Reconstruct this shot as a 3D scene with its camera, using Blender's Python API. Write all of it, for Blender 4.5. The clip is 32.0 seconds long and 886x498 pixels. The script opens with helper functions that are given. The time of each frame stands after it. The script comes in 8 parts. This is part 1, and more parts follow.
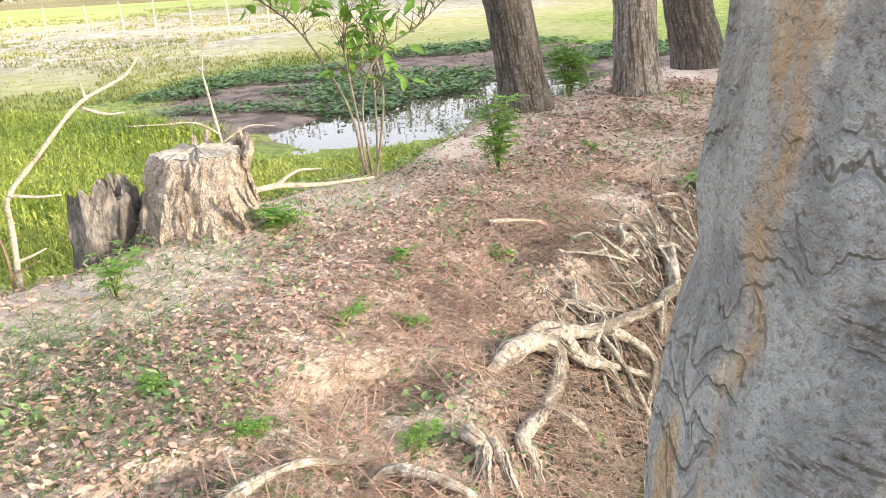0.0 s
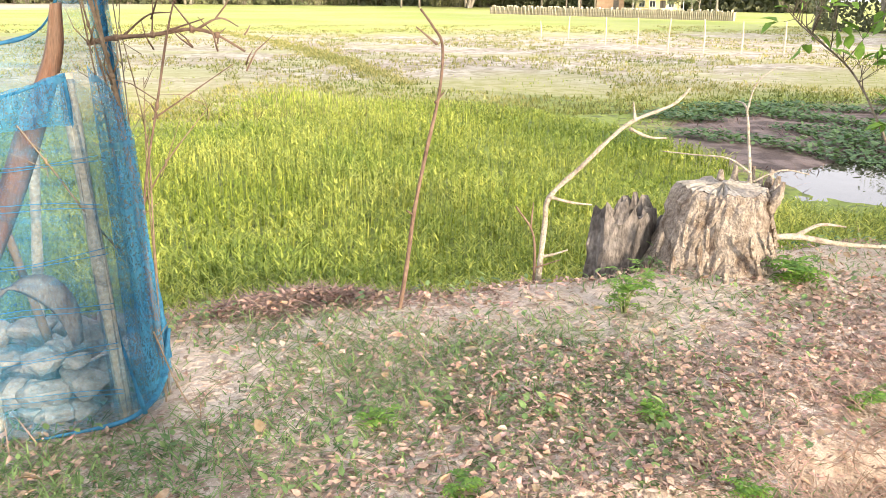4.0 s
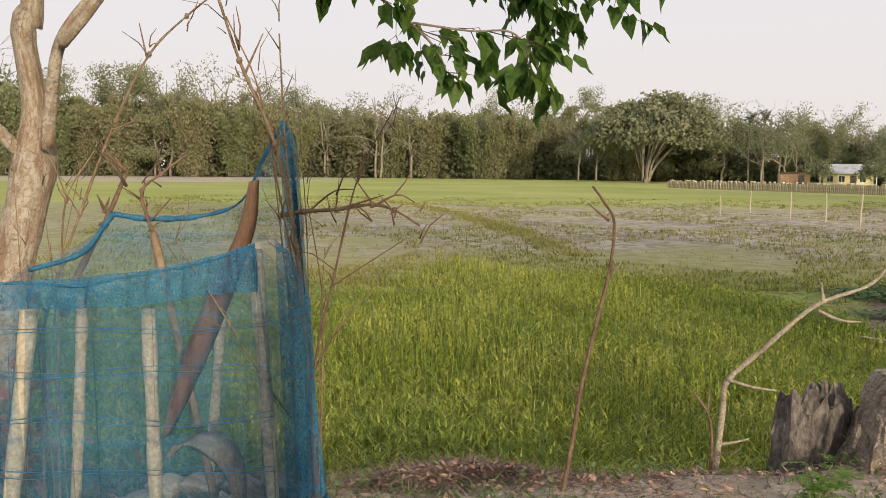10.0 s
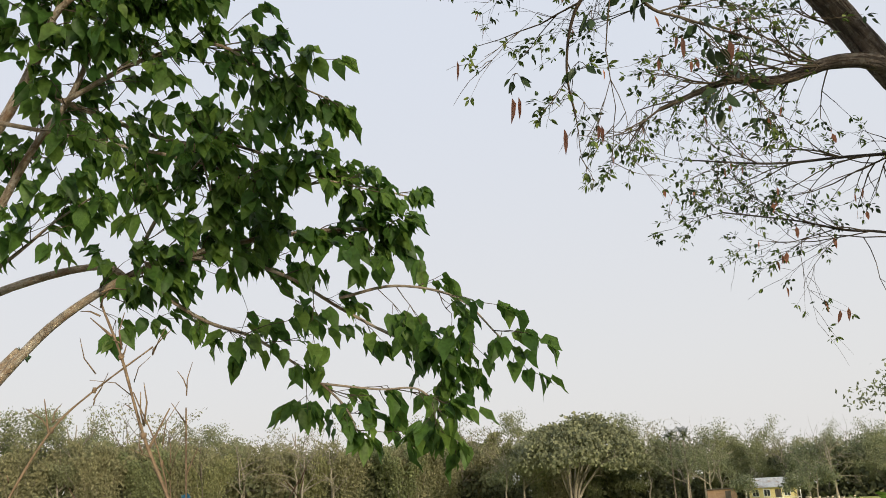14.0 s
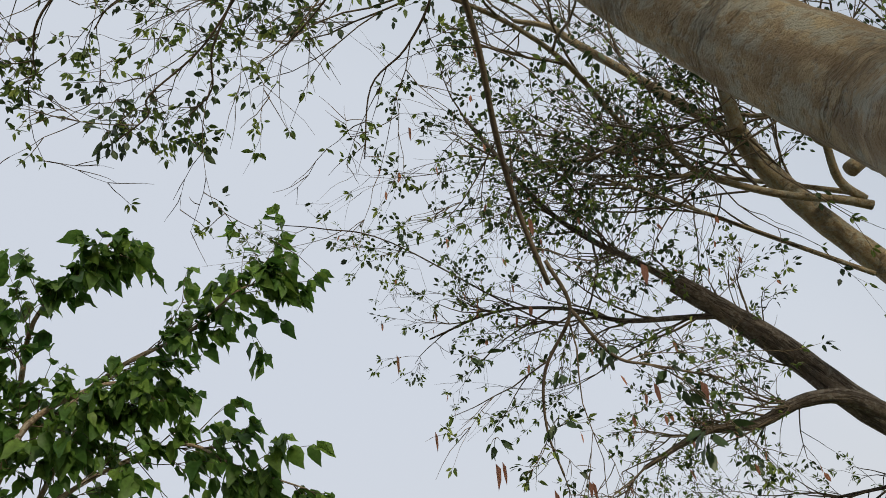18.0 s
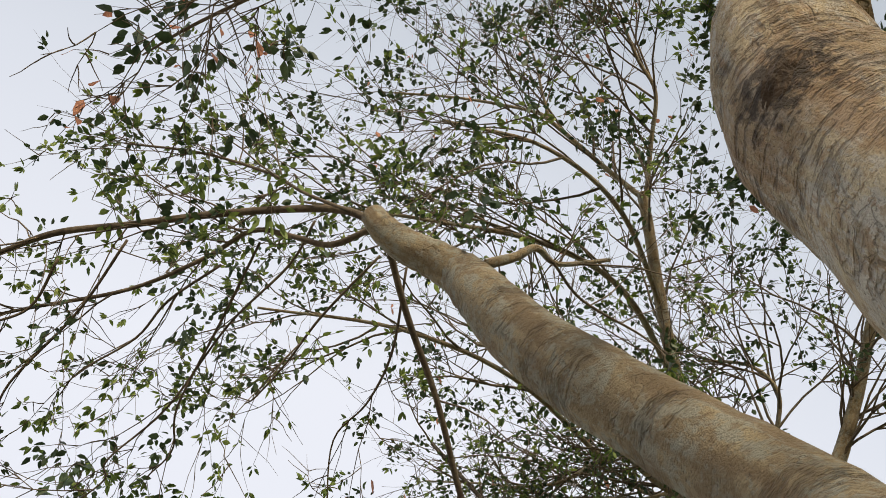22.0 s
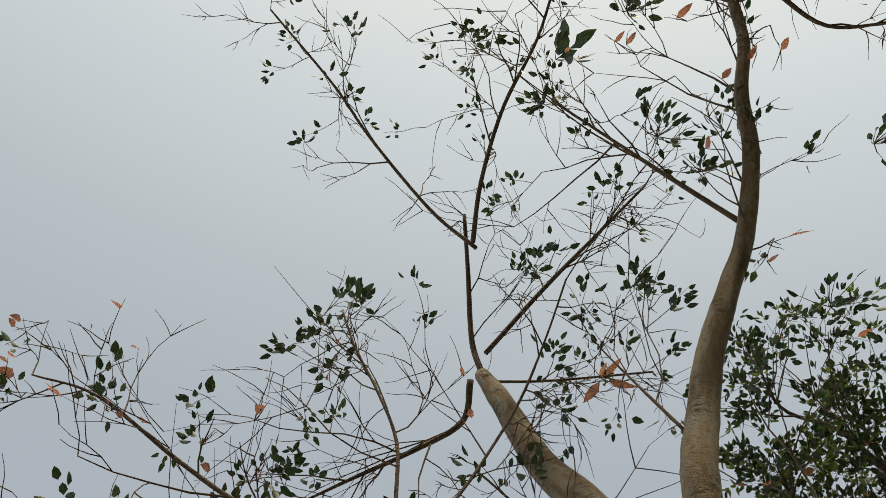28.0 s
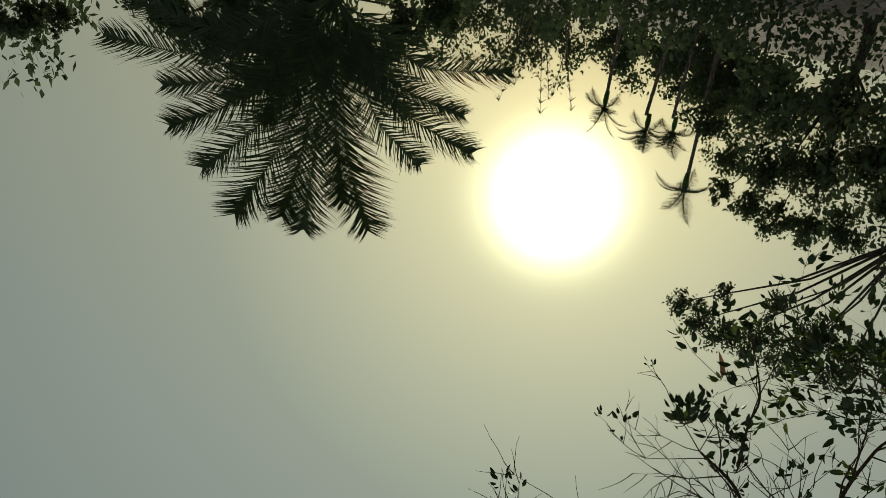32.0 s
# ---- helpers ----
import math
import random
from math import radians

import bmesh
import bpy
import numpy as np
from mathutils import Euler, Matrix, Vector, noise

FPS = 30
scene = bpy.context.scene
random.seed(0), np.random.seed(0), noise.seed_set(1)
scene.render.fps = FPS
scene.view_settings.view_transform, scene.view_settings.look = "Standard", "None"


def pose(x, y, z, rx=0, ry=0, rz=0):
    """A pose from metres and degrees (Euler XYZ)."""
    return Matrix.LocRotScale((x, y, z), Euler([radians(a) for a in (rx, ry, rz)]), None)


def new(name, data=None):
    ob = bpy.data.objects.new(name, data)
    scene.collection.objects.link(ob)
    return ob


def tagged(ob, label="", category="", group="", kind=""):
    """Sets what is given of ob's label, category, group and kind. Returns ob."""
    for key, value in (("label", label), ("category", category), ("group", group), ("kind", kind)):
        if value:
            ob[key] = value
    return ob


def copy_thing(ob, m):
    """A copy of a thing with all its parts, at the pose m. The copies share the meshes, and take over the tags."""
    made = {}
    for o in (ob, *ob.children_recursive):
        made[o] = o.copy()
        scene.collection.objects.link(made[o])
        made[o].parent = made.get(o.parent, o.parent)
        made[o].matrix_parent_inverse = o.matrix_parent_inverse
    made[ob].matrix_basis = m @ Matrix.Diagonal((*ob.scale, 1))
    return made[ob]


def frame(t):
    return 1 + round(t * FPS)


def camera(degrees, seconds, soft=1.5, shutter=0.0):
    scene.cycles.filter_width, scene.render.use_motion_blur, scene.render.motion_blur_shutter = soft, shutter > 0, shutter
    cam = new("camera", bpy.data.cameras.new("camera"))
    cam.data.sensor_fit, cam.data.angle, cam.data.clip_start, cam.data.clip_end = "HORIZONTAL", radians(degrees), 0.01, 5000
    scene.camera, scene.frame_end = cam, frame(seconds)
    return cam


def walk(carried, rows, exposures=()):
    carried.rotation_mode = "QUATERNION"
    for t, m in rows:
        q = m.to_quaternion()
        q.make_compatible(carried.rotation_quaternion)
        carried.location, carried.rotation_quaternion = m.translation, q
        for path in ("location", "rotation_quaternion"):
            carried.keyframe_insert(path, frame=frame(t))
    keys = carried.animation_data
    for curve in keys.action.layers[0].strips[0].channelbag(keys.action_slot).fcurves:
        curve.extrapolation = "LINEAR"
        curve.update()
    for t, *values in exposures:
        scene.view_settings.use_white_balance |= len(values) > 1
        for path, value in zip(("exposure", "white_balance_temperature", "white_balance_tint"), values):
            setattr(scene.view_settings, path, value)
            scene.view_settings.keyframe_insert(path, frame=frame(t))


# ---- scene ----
cam = camera(55.73, 32.0, soft=0.75)
PATH = [
    (0.0, 0.242, -0.204, 1.446, 71.12, 3.55, -45.07),
    (0.5, 0.195, -0.167, 1.441, 72.02, 2.58, -40.71),
    (1.0, 0.183, -0.169, 1.465, 72.02, 2.18, -37.14),
    (1.5, 0.172, -0.147, 1.479, 72.26, 1.95, -33.44),
    (2.0, 0.150, -0.131, 1.501, 72.57, 1.49, -29.03),
    (2.5, 0.121, -0.117, 1.521, 72.73, 0.91, -24.65),
    (3.0, 0.064, -0.112, 1.531, 72.92, 0.52, -20.34),
    (3.5, 0.030, -0.073, 1.537, 73.08, 0.15, -15.99),
    (4.0, -0.027, -0.037, 1.537, 73.20, -0.54, -12.35),
    (4.5, -0.062, -0.021, 1.547, 73.27, -0.87, -8.81),
    (6.5, 0.002, 0.021, 1.534, 77.05, -0.72, 2.21),
    (7.0, -0.000, 0.015, 1.537, 78.52, -0.78, 2.04),
    (7.5, 0.002, 0.010, 1.539, 79.81, -0.87, 1.33),
    (8.0, 0.003, 0.006, 1.543, 81.04, -0.81, 0.76),
    (8.5, 0.001, 0.005, 1.550, 81.85, -0.80, 0.46),
    (9.0, 0.000, 0.000, 1.550, 82.54, -0.81, 0.11),
    (9.5, -0.001, -0.001, 1.550, 83.54, -0.70, -0.31),
    (10.0, 0.001, 0.001, 1.553, 84.54, -0.59, -0.47),
    (10.5, 0.004, 0.009, 1.555, 85.88, -0.56, -0.89),
    (11.0, 0.011, 0.008, 1.563, 88.41, -0.27, -1.60),
    (11.5, 0.017, 0.008, 1.577, 91.87, 0.40, -2.31),
    (12.0, 0.024, -0.018, 1.595, 95.64, 1.06, -3.37),
    (12.5, 0.026, -0.030, 1.610, 98.50, 1.76, -4.39),
    (13.0, 0.032, -0.045, 1.629, 100.99, 2.08, -5.17),
    (13.5, 0.048, -0.068, 1.654, 103.95, 2.21, -5.35),
    (14.0, 0.059, -0.086, 1.673, 106.69, 2.44, -5.43),
    (14.5, 0.068, -0.111, 1.697, 109.76, 2.50, -6.12),
    (16.5, 0.051, -0.018, 1.690, 122.63, 6.93, -5.17),
    (17.0, -0.001, 0.061, 1.663, 126.39, 8.30, -4.68),
    (17.5, 0.007, 0.081, 1.647, 129.72, 8.85, -4.20),
    (18.0, 0.041, 0.037, 1.636, 133.19, 8.79, -3.85),
    (18.5, 0.053, 0.037, 1.621, 137.65, 8.87, -3.62),
    (19.0, 0.056, -0.001, 1.637, 140.52, 9.00, -3.75),
    (19.5, 0.065, -0.050, 1.643, 143.23, 9.24, -3.73),
    (20.0, 0.078, -0.091, 1.647, 146.10, 9.50, -3.64),
    (20.5, 0.086, -0.127, 1.664, 148.32, 9.83, -3.88),
    (21.0, 0.073, -0.132, 1.682, 149.89, 10.36, -4.11),
    (21.5, 0.073, -0.157, 1.691, 151.67, 10.81, -4.15),
    (22.0, 0.080, -0.167, 1.709, 153.69, 11.35, -3.73),
    (22.5, 0.088, -0.170, 1.725, 155.59, 11.99, -3.36),
    (23.0, 0.080, -0.187, 1.713, 158.64, 12.67, -2.96),
    (23.5, 0.092, -0.232, 1.723, 162.02, 13.09, -1.45),
    (24.0, 0.098, -0.268, 1.725, 165.05, 13.38, 0.29),
    (24.5, 0.104, -0.308, 1.722, 167.79, 13.49, 1.48),
    (26.5, 0.088, -0.375, 1.601, -177.74, 14.05, 5.99),
    (27.0, 0.082, -0.307, 1.583, -170.51, 13.77, 7.49),
    (27.5, 0.066, -0.246, 1.595, -163.29, 13.99, 8.47),
    (28.0, 0.032, -0.186, 1.608, -155.80, 14.34, 9.75),
    (28.5, 0.021, -0.142, 1.618, -148.79, 14.15, 10.74),
    (29.0, 0.009, -0.101, 1.627, -141.26, 14.57, 10.73),
    (29.5, 0.017, -0.100, 1.606, -133.45, 15.09, 8.84),
    (30.0, 0.031, -0.072, 1.601, -125.22, 13.97, 9.99),
    (30.5, 0.054, -0.009, 1.651, -116.97, 11.85, 10.75),
    (31.0, 0.038, -0.015, 1.658, -111.87, 10.84, 10.20),
    (31.5, 0.002, 0.016, 1.636, -109.22, 10.18, 10.03),
    (32.0, 0.019, 0.042, 1.646, -106.81, 9.65, 10.80),
]
EXPOSURES = [(0.0, 1.5, 6150, 8), (2.0, 1.43, 6150, 9), (4.0, 1.42, 6350, 12), (6.5, 0.45, 6850, 14), (9.0, 0.02, 6750, 12), (11.0, -0.12, 6650, 10), (14.0, -0.15, 6450, 6), (16.5, -0.2, 6350, 5), (18.0, -0.3, 6400, 5),
             (20.0, -0.15, 6600, 7), (21.5, 0.02, 6700, 8), (24.5, 0.2, 6650, 8), (26.5, 0.18, 6600, 10), (27.5, -0.08, 6550, 8), (28.0, -0.3, 6600, 7), (29.0, -1.0, 6700, 5), (29.5, -1.4, 6500, 4), (30.0, -2.12, 6450, -3), (30.5, -2.3, 6450, -5), (31.0, -2.02, 6500, -8), (32.0, -1.88, 6500, -12)]
walk(cam, [(t, pose(x, y, z, rx, ry, rz)) for t, x, y, z, rx, ry, rz in PATH], EXPOSURES)

# ---- world and sun ----
SUN_AZ, SUN_EL = 159.3, 11.6          # azimuth clockwise from +y
sun_way = Vector((math.sin(radians(SUN_AZ)) * math.cos(radians(SUN_EL)),
                  math.cos(radians(SUN_AZ)) * math.cos(radians(SUN_EL)), math.sin(radians(SUN_EL))))


def build_world():
    w = bpy.data.worlds.new("hazy_sky")
    scene.world = w
    w.use_nodes = True
    nt = w.node_tree
    nt.nodes.clear()
    out = nt.nodes.new("ShaderNodeOutputWorld")
    bg = nt.nodes.new("ShaderNodeBackground")
    sky = nt.nodes.new("ShaderNodeTexSky")
    sky.sky_type, sky.sun_disc = "NISHITA", False
    sky.sun_elevation, sky.sun_rotation = radians(SUN_EL), radians(SUN_AZ)
    sky.dust_density, sky.air_density, sky.ozone_density = 4.0, 1.0, 1.0
    # thick summer haze: the sky is washed out to a pale grey, brighter round the sun
    tc = nt.nodes.new("ShaderNodeTexCoord")
    dot = nt.nodes.new("ShaderNodeVectorMath")
    dot.operation = "DOT_PRODUCT"
    dot.inputs[1].default_value = sun_way
    nt.links.new(tc.outputs["Generated"], dot.inputs[0])
    ramp = nt.nodes.new("ShaderNodeValToRGB")
    el = ramp.color_ramp.elements
    el[0].position, el[0].color = 0.0, HAZE[0]
    el[1].position, el[1].color = 1.0, HAZE[-1][1]
    for p, c in HAZE[1:-1]:
        e = el.new(p)
        e.color = c
    mp = nt.nodes.new("ShaderNodeMapRange")
    mp.inputs["From Min"].default_value, mp.inputs["From Max"].default_value = -1.0, 1.0
    nt.links.new(dot.outputs["Value"], mp.inputs["Value"])
    nt.links.new(mp.outputs["Result"], ramp.inputs["Fac"])
    # the dense glow that the low sun spreads in the haze
    glow = nt.nodes.new("ShaderNodeMath")
    glow.operation = "POWER"
    clamp = nt.nodes.new("ShaderNodeMath")
    clamp.operation = "MAXIMUM"
    clamp.inputs[1].default_value = 0.0
    nt.links.new(dot.outputs["Value"], clamp.inputs[0])
    nt.links.new(clamp.outputs[0], glow.inputs[0])
    glow.inputs[1].default_value = 640.0
    gcol = nt.nodes.new("ShaderNodeMix")
    gcol.data_type, gcol.blend_type = "RGBA", "MIX"
    gcol.inputs["A"].default_value, gcol.inputs["B"].default_value = (0, 0, 0, 1), (215, 190, 125, 1)
    nt.links.new(glow.outputs[0], gcol.inputs["Factor"])
    mix = nt.nodes.new("ShaderNodeMix")
    mix.data_type, mix.blend_type = "RGBA", "MIX"
    mix.inputs["Factor"].default_value = 0.8
    mul = nt.nodes.new("ShaderNodeMix")
    mul.data_type, mul.blend_type = "RGBA", "MULTIPLY"
    mul.inputs["Factor"].default_value = 1.0
    mul.inputs["B"].default_value = (13, 13, 13, 1)
    sep = nt.nodes.new("ShaderNodeSeparateXYZ")
    nt.links.new(tc.outputs["Generated"], sep.inputs[0])
    low = nt.nodes.new("ShaderNodeMapRange")
    low.interpolation_type = "SMOOTHSTEP"
    low.inputs["From Min"].default_value, low.inputs["From Max"].default_value = 0.0, 0.6
    nt.links.new(sep.outputs[2], low.inputs["Value"])
    warm = nt.nodes.new("ShaderNodeMix")
    warm.data_type = "RGBA"
    warm.inputs["A"].default_value, warm.inputs["B"].default_value = (1.0, 0.955, 0.91, 1), (0.94, 0.963, 1.025, 1)
    nt.links.new(low.outputs["Result"], warm.inputs["Factor"])
    tone = nt.nodes.new("ShaderNodeMix")
    tone.data_type, tone.blend_type = "RGBA", "MULTIPLY"
    tone.inputs["Factor"].default_value = 1.0
    nt.links.new(ramp.outputs["Color"], tone.inputs["A"])
    nt.links.new(warm.outputs["Result"], tone.inputs["B"])
    nt.links.new(tone.outputs["Result"], mul.inputs["A"])
    nt.links.new(sky.outputs["Color"], mix.inputs["A"])
    nt.links.new(mul.outputs["Result"], mix.inputs["B"])
    add = nt.nodes.new("ShaderNodeMix")
    add.data_type, add.blend_type = "RGBA", "ADD"
    add.inputs["Factor"].default_value = 1.0
    nt.links.new(mix.outputs["Result"], add.inputs["A"])
    nt.links.new(gcol.outputs["Result"], add.inputs["B"])
    nt.links.new(add.outputs["Result"], bg.inputs["Color"])
    bg.inputs["Strength"].default_value = 0.1
    nt.links.new(bg.outputs[0], out.inputs[0])


# pale haze by angle from the sun: away from it, then ever nearer
HAZE = [(0.78, 0.775, 0.825, 1), (0.33, (0.80, 0.80, 0.84, 1)), (0.46, (0.69, 0.705, 0.75, 1)), (0.60, (0.50, 0.53, 0.57, 1)), (0.70, (0.515, 0.55, 0.575, 1)), (0.78, (0.59, 0.625, 0.63, 1)), (0.86, (0.74, 0.77, 0.755, 1)),
        (0.96, (1.06, 1.04, 0.92, 1)), (1.0, (1.7, 1.57, 1.15, 1))]
build_world()
sun = new("sun", bpy.data.lights.new("sun", "SUN"))
sun.data.energy, sun.data.angle, sun.data.color = 3.4, radians(4.0), (1.0, 0.86, 0.66)
sun.rotation_euler = sun_way.to_track_quat("Z", "Y").to_euler()


# ---- materials ----
GASH = (0.002, 0.204, 2.626)          # healed gash on the roadside trunk, from the foot of the tree


def mat(name, low, high, scale=6.0, rough=0.85, bump=0.3, detail_scale=60.0, stain=None, stain_scale=1.5, transl=0.0,
        per_island=0.0, stretch=(1, 1, 1), stain_cut=(0.5, 0.7), grain_to=(0.7, 1.25)):
    """Two scales of noise between two colours, an optional third colour in patches, fine relief."""
    m = bpy.data.materials.new(name)
    m.use_nodes = True
    nt = m.node_tree
    b = nt.nodes["Principled BSDF"]
    b.inputs["Roughness"].default_value = rough
    tc = nt.nodes.new("ShaderNodeTexCoord")
    mp = nt.nodes.new("ShaderNodeMapping")
    mp.inputs["Scale"].default_value = stretch
    nt.links.new(tc.outputs["Object"], mp.inputs["Vector"])

    def noise_node(s, d=4.0):
        n = nt.nodes.new("ShaderNodeTexNoise")
        n.inputs["Scale"].default_value, n.inputs["Detail"].default_value = s, d
        nt.links.new(mp.outputs[0], n.inputs["Vector"])
        return n

    def mixer(fac, a, c, mode="MIX"):
        x = nt.nodes.new("ShaderNodeMix")
        x.data_type, x.blend_type = "RGBA", mode
        for key, v in (("Factor", fac), ("A", a), ("B", c)):
            if hasattr(v, "links"):
                nt.links.new(v, x.inputs[key])
            else:
                x.inputs[key].default_value = v if key == "Factor" else (*v, 1)
        return x.outputs["Result"]

    def cut(sock, lo, hi):
        r = nt.nodes.new("ShaderNodeMapRange")
        r.inputs["From Min"].default_value, r.inputs["From Max"].default_value = lo, hi
        nt.links.new(sock, r.inputs["Value"])
        return r.outputs["Result"]

    n1, n2 = noise_node(scale), noise_node(detail_scale, 6.0)
    col = mixer(cut(n1.outputs["Fac"], 0.3, 0.7), low, high)
    if stain:
        n3 = noise_node(stain_scale, 5.0)
        col = mixer(cut(n3.outputs["Fac"], *stain_cut), col, stain)
    grain = nt.nodes.new("ShaderNodeMapRange")
    grain.inputs["From Min"].default_value, grain.inputs["From Max"].default_value = 0.3, 0.7
    grain.inputs["To Min"].default_value, grain.inputs["To Max"].default_value = grain_to
    nt.links.new(n2.outputs["Fac"], grain.inputs["Value"])
    hsv = nt.nodes.new("ShaderNodeHueSaturation")
    nt.links.new(grain.outputs["Result"], hsv.inputs["Value"])
    if per_island:
        geo = nt.nodes.new("ShaderNodeNewGeometry")
        rr = nt.nodes.new("ShaderNodeMapRange")
        rr.inputs["To Min"].default_value, rr.inputs["To Max"].default_value = 1 - per_island, 1 + per_island
        nt.links.new(geo.outputs["Random Per Island"], rr.inputs["Value"])
        mm = nt.nodes.new("ShaderNodeMath")
        mm.operation = "MULTIPLY"
        nt.links.new(rr.outputs["Result"], mm.inputs[0])
        nt.links.new(grain.outputs["Result"], mm.inputs[1])
        nt.links.new(mm.outputs[0], hsv.inputs["Value"])
        hh = nt.nodes.new("ShaderNodeMapRange")
        hh.inputs["To Min"].default_value, hh.inputs["To Max"].default_value = 0.5 + 0.05 * per_island, 0.5 - 0.06 * per_island
        nt.links.new(geo.outputs["Random Per Island"], hh.inputs["Value"])
        nt.links.new(hh.outputs["Result"], hsv.inputs["Hue"])
    nt.links.new(col, hsv.inputs["Color"])
    nt.links.new(hsv.outputs["Color"], b.inputs["Base Color"])
    if bump:
        bp = nt.nodes.new("ShaderNodeBump")
        bp.inputs["Strength"].default_value, bp.inputs["Distance"].default_value = bump, 0.02
        nt.links.new(n2.outputs["Fac"], bp.inputs["Height"])
        nt.links.new(bp.outputs[0], b.inputs["Normal"])
    if transl:
        tr = nt.nodes.new("ShaderNodeBsdfTranslucent")
        nt.links.new(hsv.outputs["Color"], tr.inputs["Color"])
        ms = nt.nodes.new("ShaderNodeMixShader")
        ms.inputs[0].default_value = transl
        nt.links.new(b.outputs[0], ms.inputs[1])
        nt.links.new(tr.outputs[0], ms.inputs[2])
        nt.links.new(ms.outputs[0], nt.nodes["Material Output"].inputs["Surface"])
    return m


def bark_mat(name, low, high, stain, lichen, ring, rough_scale, relief, dark=(0.07, 0.05, 0.035), grey_to=0.0, gash=None):
    """Bark that follows the stem: ring (wrinkles round it) or furrows along it, lichen and stains in patches."""
    m = bpy.data.materials.new(name)
    m.use_nodes = True
    nt = m.node_tree
    b = nt.nodes["Principled BSDF"]
    b.inputs["Roughness"].default_value = 0.88
    at = nt.nodes.new("ShaderNodeAttribute")
    at.attribute_name = "stem"

    def nz(scale, stretch, detail=5.0):
        mp, n = nt.nodes.new("ShaderNodeMapping"), nt.nodes.new("ShaderNodeTexNoise")
        mp.inputs["Scale"].default_value = stretch
        n.inputs["Scale"].default_value, n.inputs["Detail"].default_value, n.inputs["Roughness"].default_value = scale, detail, 0.6
        nt.links.new(at.outputs["Vector"], mp.inputs["Vector"])
        nt.links.new(mp.outputs[0], n.inputs["Vector"])
        return n.outputs["Fac"]

    def cut(v, lo, hi, a=0.0, c=1.0):
        r = nt.nodes.new("ShaderNodeMapRange")
        r.interpolation_type = "SMOOTHSTEP"
        for key, q in zip(("From Min", "From Max", "To Min", "To Max"), (lo, hi, a, c)):
            r.inputs[key].default_value = q
        nt.links.new(v, r.inputs["Value"])
        return r.outputs["Result"]

    def mx(fac, a, c):
        x = nt.nodes.new("ShaderNodeMix")
        x.data_type = "RGBA"
        for key, v in (("Factor", fac), ("A", a), ("B", c)):
            if hasattr(v, "links"):
                nt.links.new(v, x.inputs[key])
            else:
                x.inputs[key].default_value = (*v, 1)
        return x.outputs["Result"]

    def mul(a, c, op="MULTIPLY"):
        x = nt.nodes.new("ShaderNodeMath")
        x.operation = op
        for k, v in enumerate((a, c)):
            if hasattr(v, "links"):
                nt.links.new(v, x.inputs[k])
            else:
                x.inputs[k].default_value = v
        return x.outputs[0]

    shape = (1, 1, 6) if ring else (1, 1, 0.16)
    line = nz(rough_scale, shape, 4.0)
    fine = nz(130, (1, 1, 1.6 if ring else .6), 4.0)
    col = mx(cut(nz(4.0, (3, 3, 1.2)), .34, .66), low, high)
    col = mx(cut(nz(8.0 if ring else 17.0, (2, 2, 1.5) if ring else (1, 1, 1.3), 8.0), .47, .58, 0, .85), col, lichen)
    col = mx(cut(nz(34.0, (1, 1, 1.4), 6.0), .52, .60, 0, .6 if ring else .8), col, stain)
    if ring:
        col = mx(cut(nz(48.0, (1, 1, .8), 6.0), .56, .61, 0, .65), col, lichen)
    col = mx(cut(nz(3.2, (3, 3, 1.0), 7.0), .50, .62, 0, .8), col, stain)
    if grey_to:
        # shade's grey put into the low trunk's colour, broken by rusty bark in patches
        run = nt.nodes.new("ShaderNodeSeparateXYZ")
        nt.links.new(at.outputs["Vector"], run.inputs[0])
        shade_grey = mx(cut(nz(26.0, (1, 1, .8), 6.0), .38, .62), (0.215, 0.21, 0.203), (0.345, 0.338, 0.325))
        bare = cut(nz(9.0, (1, 1, .55), 6.0), .60, .54)
        col = mx(mul(cut(run.outputs[2], grey_to + .25, grey_to - .25), bare), col, shade_grey)
    where = cut(nz(3.4, (1, 1, 1.8)), .46, .62) if ring else 1.0
    groove = mul(cut(line, .50, .40), where)
    col = mx(mul(groove, .42 if ring else .8), col, dark)
    if ring:
        # low plates, cracked across the stem in places
        plate, bent, mp = nt.nodes.new("ShaderNodeTexVoronoi"), nt.nodes.new("ShaderNodeVectorMath"), nt.nodes.new("ShaderNodeMapping")
        plate.feature, bent.operation = "DISTANCE_TO_EDGE", "MULTIPLY_ADD"
        warp = nt.nodes.new("ShaderNodeTexNoise")
        warp.inputs["Scale"].default_value, warp.inputs["Detail"].default_value = 14.0, 4.0
        nt.links.new(at.outputs["Vector"], warp.inputs["Vector"])
        nt.links.new(warp.outputs["Color"], bent.inputs[0])
        bent.inputs[1].default_value = (.09, .09, .09)
        nt.links.new(at.outputs["Vector"], bent.inputs[2])
        mp.inputs["Scale"].default_value = (1, 1, 3.6)
        nt.links.new(bent.outputs[0], mp.inputs["Vector"])
        nt.links.new(mp.outputs[0], plate.inputs["Vector"])
        plate.inputs["Scale"].default_value = rough_scale * 1.5
        crack = mul(cut(plate.outputs["Distance"], .06, .01), cut(nz(5.0, (1, 1, 1.2)), .47, .62))
        col = mx(mul(crack, .2), col, dark)
        groove = mul(groove, mul(crack, .7), "ADD")
